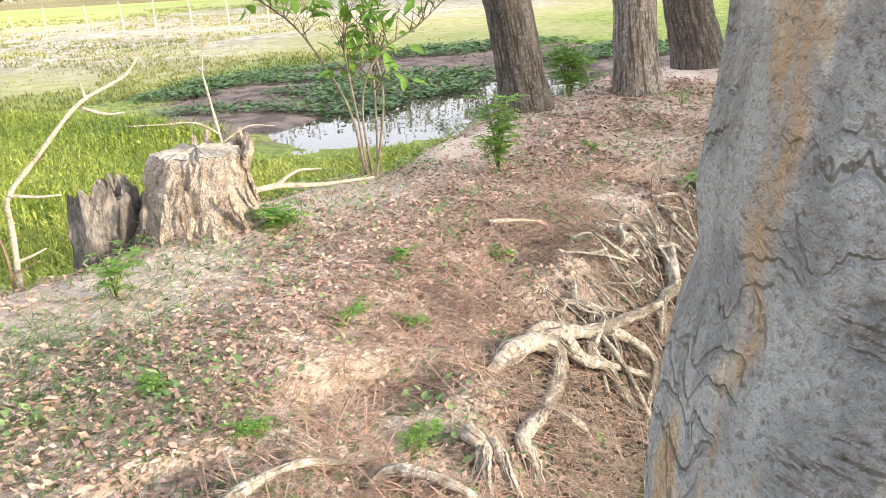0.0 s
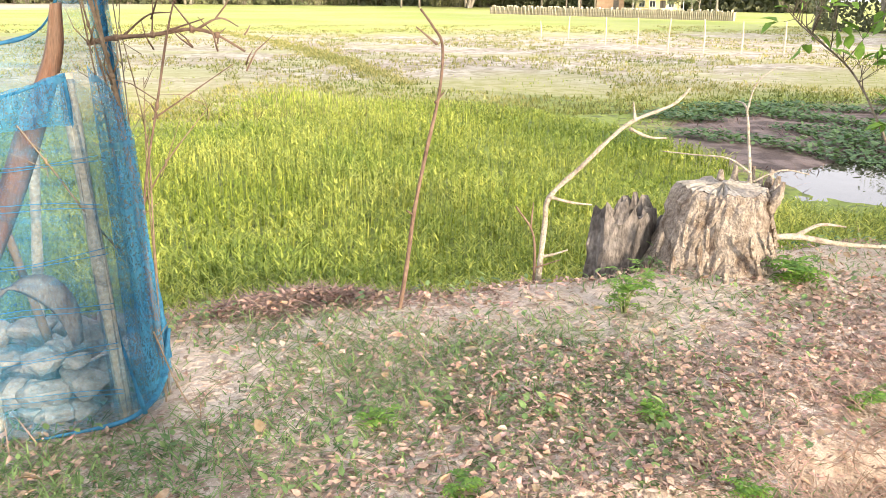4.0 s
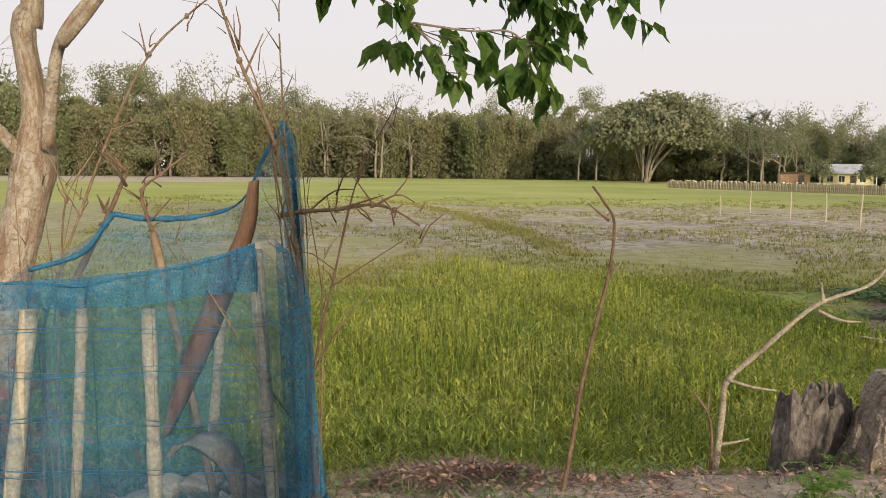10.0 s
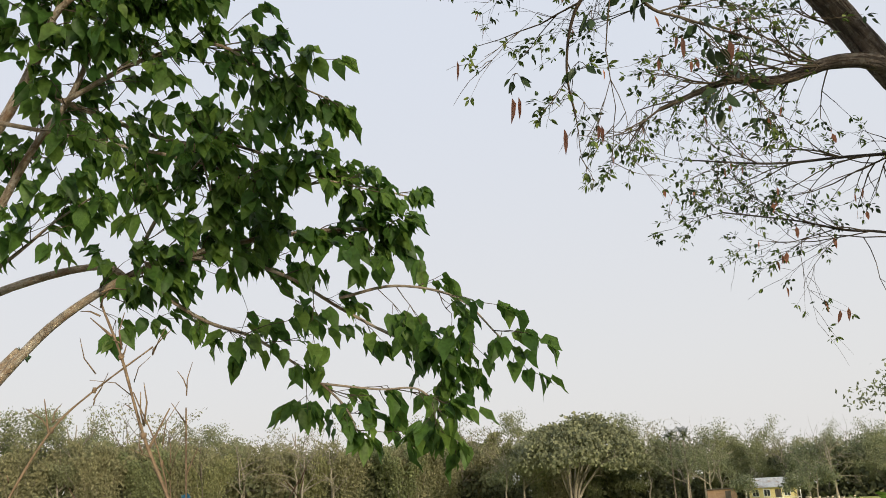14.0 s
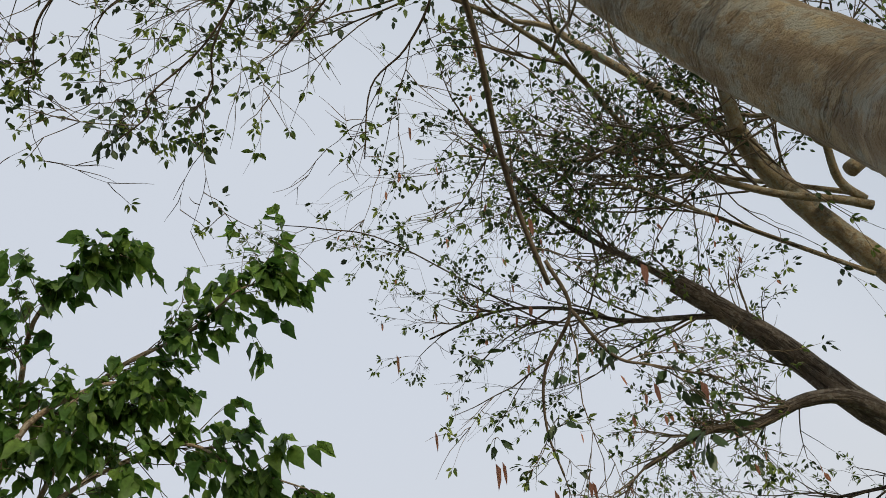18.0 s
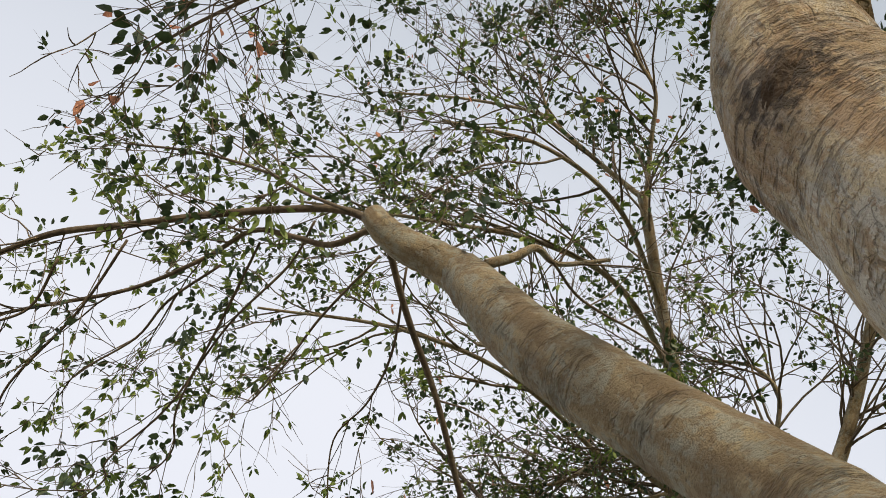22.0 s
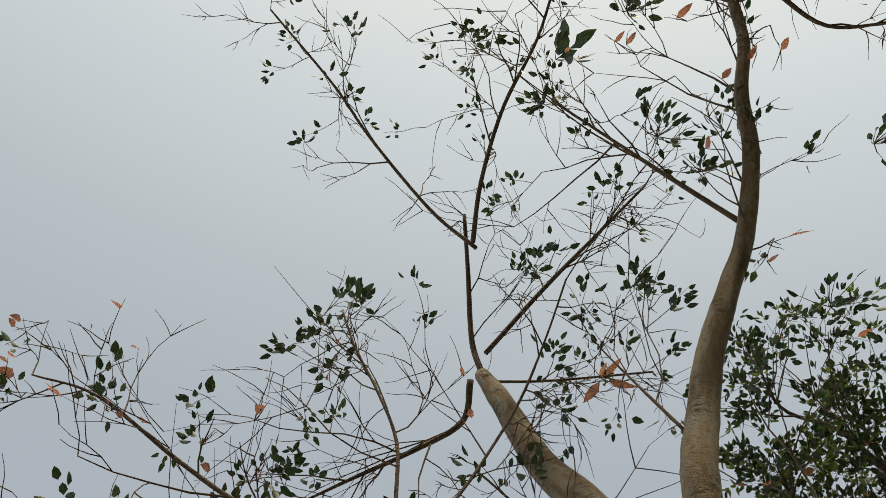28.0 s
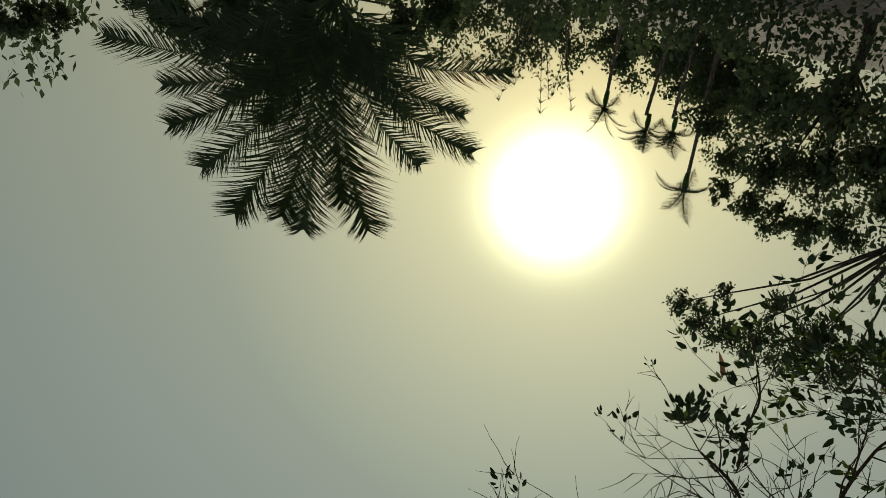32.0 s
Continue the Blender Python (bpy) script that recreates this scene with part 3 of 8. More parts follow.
def ground_material():
    m = bpy.data.materials.new("bund_soil_and_field")
    m.use_nodes = True
    nt = m.node_tree
    b = nt.nodes["Principled BSDF"]
    b.inputs["Roughness"].default_value = 0.95
    tc = nt.nodes.new("ShaderNodeTexCoord")

    def nz(s, d=5.0, stretch=None):
        n = nt.nodes.new("ShaderNodeTexNoise")
        n.inputs["Scale"].default_value, n.inputs["Detail"].default_value = s, d
        src = tc.outputs["Object"]
        if stretch:
            mp = nt.nodes.new("ShaderNodeMapping")
            mp.inputs["Scale"].default_value = stretch
            nt.links.new(src, mp.inputs["Vector"])
            src = mp.outputs[0]
        nt.links.new(src, n.inputs["Vector"])
        return n.outputs["Fac"]

    def mth(op, a, c):
        n = nt.nodes.new("ShaderNodeMath")
        n.operation = op
        for k, v in enumerate((a, c)):
            if hasattr(v, "links"):
                nt.links.new(v, n.inputs[k])
            else:
                n.inputs[k].default_value = v
        return n.outputs[0]

    def rng_(s, lo, hi, a=0.0, c=1.0):
        n = nt.nodes.new("ShaderNodeMapRange")
        n.interpolation_type = "SMOOTHSTEP"
        for k, v in zip(("From Min", "From Max", "To Min", "To Max"), (lo, hi, a, c)):
            n.inputs[k].default_value = v
        nt.links.new(s, n.inputs["Value"])
        return n.outputs["Result"]

    def mx(fac, a, c):
        n = nt.nodes.new("ShaderNodeMix")
        n.data_type = "RGBA"
        for key, v in (("Factor", fac), ("A", a), ("B", c)):
            if hasattr(v, "links"):
                nt.links.new(v, n.inputs[key])
            else:
                n.inputs[key].default_value = v if key == "Factor" else (*v, 1)
        return n.outputs["Result"]

    sep = nt.nodes.new("ShaderNodeSeparateXYZ")
    nt.links.new(tc.outputs["Object"], sep.inputs[0])
    x, y = sep.outputs[0], sep.outputs[1]
    def lie(key):
        n = nt.nodes.new("ShaderNodeAttribute")
        n.attribute_name = key
        return n.outputs["Fac"]

    geo = nt.nodes.new("ShaderNodeNewGeometry")
    slope = nt.nodes.new("ShaderNodeSeparateXYZ")
    nt.links.new(geo.outputs["True Normal"], slope.inputs[0])
    # bare bund: pinkish grey dust, darker damp earth, litter brown
    soil = mx(rng_(nz(2.2), 0.35, 0.65), (0.41, 0.31, 0.245), (0.59, 0.485, 0.41))
    soil = mx(rng_(nz(11.0, 8), 0.48, 0.66), soil, (0.29, 0.205, 0.155))
    soil = mx(rng_(nz(42.0, 9), 0.52, 0.62, 0.0, 0.75), soil, (0.24, 0.17, 0.125))
    soil = mx(rng_(nz(75.0, 6), 0.56, 0.66, 0.0, 0.9), soil, (0.60, 0.50, 0.42))
    soil = mx(rng_(nz(0.9), 0.55, 0.7, 0.0, 0.4), soil, (0.19, 0.19, 0.08))
    # pale clay laid bare where the bank has slipped
    clay = mx(rng_(nz(16.0, 8), 0.4, 0.65), (0.38, 0.30, 0.24), (0.25, 0.185, 0.14))
    soil = mx(mth("MULTIPLY", rng_(slope.outputs[2], 0.86, 0.72), rng_(sep.outputs[2], -0.45, -0.2)), soil, clay)
    # the trodden way along the bund, pale and dusty
    trod = mth("MULTIPLY", rng_(lie("field"), -1.25, -0.75), rng_(lie("field"), -0.25, -0.5))
    soil = mx(mth("MULTIPLY", trod, rng_(nz(3.5, 7), 0.36, 0.56, 0.0, 0.85)), soil, (0.50, 0.41, 0.34))
    # field: green near, bare stubble, green again far off
    big = mth("MULTIPLY", mth("SUBTRACT", nz(0.12), 0.5), 20.0)
    yy = mth("ADD", mth("ADD", y, big), mth("MULTIPLY", x, -0.1))
    green = mx(rng_(nz(0.5), 0.3, 0.7), (0.22, 0.27, 0.04), (0.32, 0.35, 0.07))
    green = mx(rng_(nz(6.0, 8), 0.45, 0.65), green, (0.13, 0.15, 0.04))
    dry = mx(rng_(nz(1.1, 8, (1.3, 1.1, 1)), 0.4, 0.6), (0.38, 0.30, 0.225), (0.53, 0.455, 0.36))
    dry = mx(rng_(nz(4.0, 9), 0.5, 0.62, 0.0, 0.8), dry, (0.20, 0.16, 0.095))
    dry = mx(rng_(x, 4.0, -12.0, 0.0, 0.55), dry, (0.31, 0.31, 0.09))
    dry = mx(rng_(nz(0.25, 9, (0.9, 1.2, 1)), 0.48, 0.62, 0.0, 0.6), dry, (0.35, 0.34, 0.12))
    ochre = mx(rng_(nz(2.5, 8), 0.4, 0.6), (0.30, 0.28, 0.09), (0.40, 0.35, 0.17))
    fld = mx(rng_(yy, 12.0, 16.5), green, ochre)
    fld = mx(rng_(yy, 16.5, 23.0), fld, dry)
    # a low grassed ridge runs away across the stubble
    ridge = mth("ABSOLUTE", mth("ADD", mth("ADD", mth("SUBTRACT", x, 4.9), mth("MULTIPLY", y, 0.085)), mth("MULTIPLY", mth("POWER", mth("MULTIPLY", mth("MAXIMUM", mth("SUBTRACT", y, 24.0), 0.0), 0.05), 2.0), 2.0)), 0.0)
    fld = mx(mth("MULTIPLY", rng_(mth("ADD", ridge, mth("MULTIPLY", nz(1.2), 0.8)), 0.95, 0.55), mth("MULTIPLY", rng_(y, 44.0, 30.0, 0.0, 0.5), rng_(y, 18.0, 20.0))), fld, (0.29, 0.31, 0.075))
    far_green = mx(rng_(nz(0.08), 0.35, 0.65), (0.33, 0.37, 0.06), (0.44, 0.44, 0.12))
    far_green = mx(rng_(nz(1.5, 8), 0.5, 0.7, 0.0, 0.5), far_green, (0.34, 0.29, 0.15))
    fld = mx(rng_(mth("ADD", yy, mth("MULTIPLY", nz(0.4, 6), 12.0)), 44.0, 58.0), fld, far_green)
    # a pale sandy way under the trees of the far side
    sand = mth("MULTIPLY", rng_(mth("ADD", y, mth("MULTIPLY", nz(0.06), 60.0)), 128.0, 150.0), rng_(x, -8.0, -34.0))
    fld = mx(sand, fld, (0.50, 0.42, 0.31))
    edge = mth("ADD", lie("field"), mth("MULTIPLY", mth("SUBTRACT", nz(1.6), 0.5), 0.8))
    col = mx(rng_(edge, -0.05, 0.4), soil, fld)
    mud = mx(rng_(nz(3.0, 8), 0.4, 0.6), (0.10, 0.066, 0.052), (0.235, 0.165, 0.135))
    col = mx(rng_(mth("ADD", lie("mud"), mth("MULTIPLY", mth("SUBTRACT", nz(1.3), 0.5), 0.7)), 0.35, 0.6), col, mud)
    # damp earth and the shade under the crest, both put into the colour
    damp_shade = mth("SUBTRACT", 1.0, rng_(mth("ADD", sep.outputs[2], mth("MULTIPLY", mth("SUBTRACT", nz(3.0), 0.5), 0.4)), -0.46, -0.14))
    col = mx(mth("MULTIPLY", damp_shade, mth("SUBTRACT", 0.8, mth("MULTIPLY", rng_(edge, -0.4, 0.1), 0.8))), col, (0.095, 0.066, 0.047))
    # the bank's shade painted in, darkest down by the water
    bank = mth("SUBTRACT", 1.0, rng_(sep.outputs[2], -1.15, -0.65))
    col = mx(mth("MULTIPLY", bank, 0.85), col, (0.05, 0.04, 0.032))
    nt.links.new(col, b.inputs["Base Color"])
    bp = nt.nodes.new("ShaderNodeBump")
    bp.inputs["Strength"].default_value, bp.inputs["Distance"].default_value = 0.7, 0.04
    nt.links.new(nz(34.0, 12), bp.inputs["Height"])
    nt.links.new(bp.outputs[0], b.inputs["Normal"])
    return m


gx = ground_axis(-900, -2.6, 9.0, 900, 0.05)
gy = ground_axis(-900, 0.2, 7.0, 900, 0.05)
GX, GY = np.meshgrid(gx, gy)
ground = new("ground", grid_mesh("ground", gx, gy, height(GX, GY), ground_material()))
for key, values in (("field", field_dist(GX, GY)), ("mud", wet_corner(GX, GY)[1] * ramp(field_dist(GX, GY), -.1, .5))):
    ground.data.attributes.new(key, "FLOAT", "POINT").data.foreach_set("value", values.ravel().astype(np.float32))
tagged(ground, "dusty earth bund strewn with litter beside a green and stubbly field", "ground", kind="structure")


def water_material(name, col, rough):
    m = bpy.data.materials.new(name)
    m.use_nodes = True
    nt = m.node_tree
    b = nt.nodes["Principled BSDF"]
    b.inputs["Base Color"].default_value, b.inputs["Roughness"].default_value = (*col, 1), rough
    b.inputs["IOR"].default_value = 1.33
    tc, n, bp = nt.nodes.new("ShaderNodeTexCoord"), nt.nodes.new("ShaderNodeTexNoise"), nt.nodes.new("ShaderNodeBump")
    n.inputs["Scale"].default_value = 1.6
    bp.inputs["Strength"].default_value, bp.inputs["Distance"].default_value = 0.05, 0.05
    nt.links.new(tc.outputs["Object"], n.inputs["Vector"])
    nt.links.new(n.outputs["Fac"], bp.inputs["Height"])
    nt.links.new(bp.outputs[0], b.inputs["Normal"])
    return m


def water_sheet(name, x0, x1, y0, y1, z, material, label):
    g = Geo()
    g.v += [Vector((x0, y0, z)), Vector((x1, y0, z)), Vector((x1, y1, z)), Vector((x0, y1, z))]
    g.f.append((0, 1, 2, 3))
    return tagged(part(name, g, material), label, "water", kind="structure")


water_sheet("water", -8, 40, -24, 12, POND_Z, water_material("murky_pond_water", (0.10, 0.10, 0.045), 0.04), "still murky green pond water below the bank")
water_sheet("water_puddle", 4.5, 15, 5.0, 13, FIELD_Z - 0.10, water_material("shallow_puddle_water", (0.07, 0.06, 0.045), 0.02), "shallow puddle reflecting the sky in the field corner")


# ---- field grass ----
GREEN_X = (-14, -6, -2.2, -1.2, 0.3, 3.0, 4.6, 5.4, 6.2, 12, 16)
GREEN_Y = (12, 11, 13.2, 15.8, 18.5, 20, 15.5, 12.0, 9.0, 8, 8)


def field_grass():
    rs = np.random.RandomState(5)
    g = Mass()
    n = 74000
    y = 4.4 + 17 * rs.rand(n) ** 1.4
    x = rs.uniform(-1, 1, n) * (3.2 + 0.62 * y) + 0.22 * y
    f, z, (wet, mud) = field_dist(x, y), height(x, y), wet_corner(x, y)
    room = np.interp(x, GREEN_X, GREEN_Y) + 1.2 * np.sin(x * 1.3 + 1) + 0.5 * np.sin(x * 3.1 + y) - y
    short = np.clip(room / 5.0, 0.22, 1.0)
    keep = (f > 0.12) & (mud < 0.42) & (wet < 0.3) & (rs.rand(n) < np.clip((f + 0.15) * 1.4, 0.1, 1) * np.clip(0.5 + room / 3.0, 0.10, 1))
    x, y, z, short = x[keep], y[keep], z[keep], short[keep]
    n = len(x)
    stem, side = flat_way(rs, n, 4, 22)
    stem /= np.linalg.norm(stem, axis=1, keepdims=True)
    big = rs.rand(n)
    patch = 0.85 + 0.25 * np.sin(x * 1.1 + 1.7 * np.sin(y * .8))
    h = (0.11 + 0.20 * big) * short * patch
    p = np.stack([x, y, z - .01], 1)
    g.blades(p, stem, side, h, 0.006 + 0.0010 * y)
    for k in (.35, .5, .65, .8, .95):
        sel = (big > .25) & (y < 13 + 3 * rs.rand(n))
        w, sd = flat_way(rs, n, .3, 1.1)
        g.blades((p + stem * (h * k)[:, None])[sel], w[sel], sd[sel], (0.045 + .03 * rs.rand(n))[sel], (0.009 + 0.0007 * y)[sel])
    tagged(new("field_grass", g.mesh("field_grass", GRASS, False)), "dense knee-high yellow-green grass growing in the field", "grass", kind="stuff")
    # short tufts left on the stubble and thick along the low ridge
    n = 15000
    y = 14 + 44 * rs.rand(n) ** 1.7
    x = rs.uniform(-1, 1, n) * (3 + .5 * y) + .2 * y
    on = (rs.rand(n) < .12) & (y > 19)
    x = np.where(on, 4.9 - .085 * y - 2 * (np.maximum(y - 24, 0) * .05) ** 2 + rs.normal(0, .35, n), x)
    keep = (wet_corner(x, y)[1] < .4) & (on | (np.sin(x * .7 + np.sin(y * .4)) + np.sin(y * .55) > -.5))
    x, y = x[keep], y[keep]
    x, y = (np.repeat(a, 4) + rs.normal(0, .09, 4 * len(a)) for a in (x, y))
    w, sd = flat_way(rs, len(x), .6, 3)
    t = Mass()
    t.blades(np.stack([x, y, height(x, y) - .01], 1), w, sd, rs.uniform(.04, .13, len(x)), .012 + .0011 * y)
    tagged(new("stubble_tufts", t.mesh("stubble_tufts", STUBBLE, False)), "short yellowish grass tufts scattered over the stubble field", "grass", kind="stuff")


STUBBLE = mat("yellowish_stubble_grass", (0.26, 0.26, 0.06), (0.42, 0.38, 0.14), 0.7, 0.8, 0.0, 30, (0.18, 0.22, 0.05), 0.3, transl=0.3, per_island=0.4)
field_grass()


# ---- far tree line ----
def far_tree(name, h, spread, rng, leaf_mat, trunk_mat, n_leaf, card, stems=1, shape="round", label="", low=0.25, lean=0.2):
    t = thing(name, label=label, category="tree" if name != "bamboo_clump" else "bamboo")
    rs = np.random.RandomState(rng.randint(0, 99999))
    tg, cg = Geo(), Mass()
    tips, lines = [], []
    for s in range(stems):
        a = rng.uniform(0, 6.28)
        b = Vector((math.cos(a), math.sin(a), 0)) * (spread * 0.12 * (stems > 1) * rng.uniform(0.3, 1.5))
        bow = shape == "bamboo"
        out = b.normalized() * lean if stems > 1 else Vector((rng.uniform(-lean, lean), rng.uniform(-lean, lean), 0)) * 0.5
        pts, rad = [], []
        r0 = h * (0.022 if stems < 3 else 0.005)
        tall = h * (rng.uniform(.72, 1.0) if bow else .95)
        for i in range(7):
            k = i / 6
            rise = tall * (k - .10 * k ** 4) if bow else tall * k
            pts.append(b + Vector((0, 0, rise)) + out * h * (1.3 * k ** 2.4 if bow else 0.5 * k * k) + Vector((rng.gauss(0, 1), rng.gauss(0, 1), 0)) * h * 0.012 * (i > 0))
            rad.append(r0 * (1 - 0.8 * k))
        tg.tube(pts, rad, 5)
        lines.append(pts)
        if not bow:
            for k in range(9):
                i = rng.randint(2, 5)
                a = rng.uniform(0, 6.28)
                w = Vector((math.cos(a), math.sin(a), rng.uniform(0.4, 1.1)))
                twigs(tg, pts[i], w, spread * rng.uniform(0.45, 0.8), rad[i] * 0.55, 1, rng, tips, 0.3, 0, 3, 4)
    n = n_leaf
    if shape == "bamboo":
        # leaves hang in plumes along the arching culms
        L = np.array([[tuple(p) for p in q] for q in lines])
        k = .04 + .96 * rs.rand(n) ** .7
        j, i = rs.randint(0, len(L), n), np.minimum((k * 6).astype(int), 5)
        c = L[j, i] + (L[j, i + 1] - L[j, i]) * (k * 6 - i)[:, None]
        c = c + rs.normal(size=(n, 3)) * (np.array([.075, .075, .05]) * spread * (1.15 - .6 * k)[:, None])
        u = any_way(rs, n, (0, 0, -1.0), .9)
    elif shape == "round":
        T = np.array([tuple(p) for p, w in tips])
        c = T[rs.randint(0, len(T), n)] + rs.normal(size=(n, 3)) * [1, 1, .6] * spread * (0.085 if n_leaf > 1000 else 0.035)
        u = any_way(rs, n, (0, 0, -0.3), 1.2)
    else:
        # a dense crown of overlapping clumps
        m = 34
        a, e, k = rs.uniform(0, 6.28, m), rs.uniform(-.35, 1, m), rs.rand(m) ** .4
        flat = np.sqrt(np.maximum(0, 1 - e * e)) * spread * .46 * k
        heart = np.stack([np.cos(a) * flat, np.sin(a) * flat, h * .60 + e * h * .34 * k], 1)
        c = heart[rs.randint(0, m, n)] + rs.normal(size=(n, 3)) * spread * .085
        u = any_way(rs, n, (0, 0, -0.3), 1.2)
    v = np.cross(u, any_way(rs, n))
    v /= np.linalg.norm(v, axis=1, keepdims=True)
    cg.cards(c, u * (card * rs.uniform(.5, 1.2, n))[:, None], v * (card * rs.uniform(.25, .6, n))[:, None])
    tagged(part("trunk" if stems < 3 else "culm_mass", tg, trunk_mat, t), kind="" if stems < 3 else "stuff")
    ob = new("crown", cg.mesh("crown", leaf_mat, False))
    ob.parent = t
    tagged(ob, kind="stuff")
    return t


# distance haze is mixed into these leaf colours: paler, greyer than near foliage
FAR_BAMBOO = mat("hazed_bamboo_leaves", (0.22, 0.23, 0.10), (0.34, 0.34, 0.17), 0.3, 0.8, 0, 3, transl=0.4, per_island=0.22)
FAR_GREEN = mat("hazed_green_bamboo_leaves", (0.18, 0.205, 0.095), (0.27, 0.30, 0.15), 0.3, 0.8, 0, 3, transl=0.4, per_island=0.22)
FAR_DRY = mat("hazed_dry_bamboo_leaves", (0.225, 0.22, 0.12), (0.33, 0.32, 0.18), 0.3, 0.8, 0, 3, transl=0.4, per_island=0.22)
FAR_LEAF = mat("hazed_tree_leaves", (0.21, 0.23, 0.12), (0.31, 0.32, 0.18), 0.3, 0.8, 0, 3, transl=0.4, per_island=0.22)
FAR_DARK = mat("hazed_dark_leaves", (0.17, 0.195, 0.11), (0.24, 0.26, 0.155), 0.3, 0.8, 0, 3, transl=0.4, per_island=0.22)
# shade under the crowns, put into a darker scrub colour
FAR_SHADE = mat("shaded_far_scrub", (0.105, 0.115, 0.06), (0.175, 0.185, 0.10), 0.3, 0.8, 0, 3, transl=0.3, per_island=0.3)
FAR_TRUNK = mat("far_pale_trunks", (0.20, 0.175, 0.14), (0.33, 0.29, 0.24), 0.5, 0.9, 0, 4)


def tree_line():
    rng = random.Random(11)
    kinds = []
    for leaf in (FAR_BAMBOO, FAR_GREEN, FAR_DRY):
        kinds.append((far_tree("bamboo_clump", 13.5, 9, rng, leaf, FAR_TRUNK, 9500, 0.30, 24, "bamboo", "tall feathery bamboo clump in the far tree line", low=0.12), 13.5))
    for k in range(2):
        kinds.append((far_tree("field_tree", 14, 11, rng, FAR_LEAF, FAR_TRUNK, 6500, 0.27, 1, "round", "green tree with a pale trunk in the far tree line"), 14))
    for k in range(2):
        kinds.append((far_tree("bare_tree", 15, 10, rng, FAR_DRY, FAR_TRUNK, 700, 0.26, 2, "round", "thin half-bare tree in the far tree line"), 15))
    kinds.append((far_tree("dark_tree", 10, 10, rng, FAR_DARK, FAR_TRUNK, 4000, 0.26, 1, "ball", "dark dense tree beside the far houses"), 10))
    first = set()
    spots = []
    tall = (13.5,) * 3 + (14, 14, 15, 15, 10)

    def crest(az, d):
        """Height of the tree line's top at that bearing."""
        el = np.interp(az, (-33, -27, -22, -15, -11, -4, 3.5, 8, 11, 12, 17.5, 18.5, 20.5, 24.5, 27, 33), (5.8, 5.7, 5.2, 5.5, 5.1, 4.9, 4.6, 4.6, 4.5, 3.8, 3.8, 4.3, 3.6, 3.5, 3.1, 3.0))
        return d * math.tan(radians(float(el))) + 2.0

    for i in range(74):
        az = -33 + 66 * i / 73 + rng.uniform(-0.4, 0.4)
        d = 172 + rng.uniform(-6, 10) - max(0, az - 10) * 1.4
        if az > 20:
            j = rng.choice([7, 7, 7, 3, 5, 6, 4])
        else:
            j = rng.choice([0, 0, 1, 1, 2, 2, 2, 3, 5])
        spots.append((az, d, j, crest(az, d) / tall[j] * rng.uniform(0.82, 0.97) * (0.86 if j in (3, 4) else 1)))
    for i in range(40):
        az = -33 + 66 * i / 39 + rng.uniform(-0.6, 0.6)
        d = 190 + rng.uniform(0, 12) - max(0, az - 10) * 1.2
        j = rng.choice([0, 1, 2, 4, 5, 6])
        spots.append((az, d, j, crest(az, d) / tall[j] * rng.uniform(0.84, 0.97) * (0.88 if j == 4 else 1)))
    for az, j, k in ((-17.2, 5, 1.04), (-14.6, 6, 1.10), (-13.0, 5, 1.02), (-3.6, 6, 1.02), (5.2, 5, 1.0), (7.4, 0, 1.05), (-28, 7, 1.06), (-30.5, 7, 1.08), (17.6, 5, 1.05), (19.2, 6, 1.0), (25.6, 6, 1.04)):
        spots.append((az, 183, j, crest(az, 183) / tall[j] * k))
    for az, d, j, s in spots:
        x, y = d * math.sin(radians(az)), d * math.cos(radians(az))
        m = pose(x, y, gz(x, y) - 0.1, 0, 0, rng.uniform(0, 360)) @ Matrix.Scale(s, 4)
        if j not in first:
            first.add(j)
            kinds[j][0].matrix_basis = m
        else:
            src = kinds[j][0]
            keep = src.matrix_basis.copy()
            src.scale = (1, 1, 1)
            ob = copy_thing(src, m)
            ob.scale = (s, s, s)
            src.matrix_basis = keep
    for j, (t, hgt) in enumerate(kinds):
        if j not in first:
            t.location = (30 + 6 * j, 185, FIELD_Z)


tree_line()


# ---- trees ----
def scatter_parts(t, name, spots, meshes, label=""):
    """One object for each spot (place, way, size), sharing a few meshes."""
    o = Vector(t.location)
    for i, (p, way, up, size) in enumerate(spots):
        way = Vector(way).normalized()
        side = way.cross(up)
        side = side.normalized() if side.length > 1e-5 else way.orthogonal().normalized()
        nrm = side.cross(way)
        m = Matrix((side, way, nrm)).transposed().to_4x4()
        ob = new(name, meshes[i % len(meshes)])
        ob.parent = t
        ob.matrix_local = Matrix.Translation(Vector(p) - o) @ m @ Matrix.Scale(size, 4)
        tagged(ob, label)


def leaf_meshes(name, material, count, rng, width=0.5, fold=0.2, tip=0.2, heart=False):
    out = []
    for k in range(count):
        g = Mass()
        a = np.array([[0., 0, 0]]), np.array([[0., 1, 0]]), np.array([[0., 0, 1]])
        (g.broad if heart else g.leaves)(*a, 1.0, width * rng.uniform(0.85, 1.2), fold * rng.uniform(0.5, 1.4), tip * rng.uniform(0, 2))
        out.append(g.mesh(name, material))
    return out


POD_MESHES = leaf_meshes("pod", POD, 3, random.Random(4), 0.32, 0.1, 0.1)


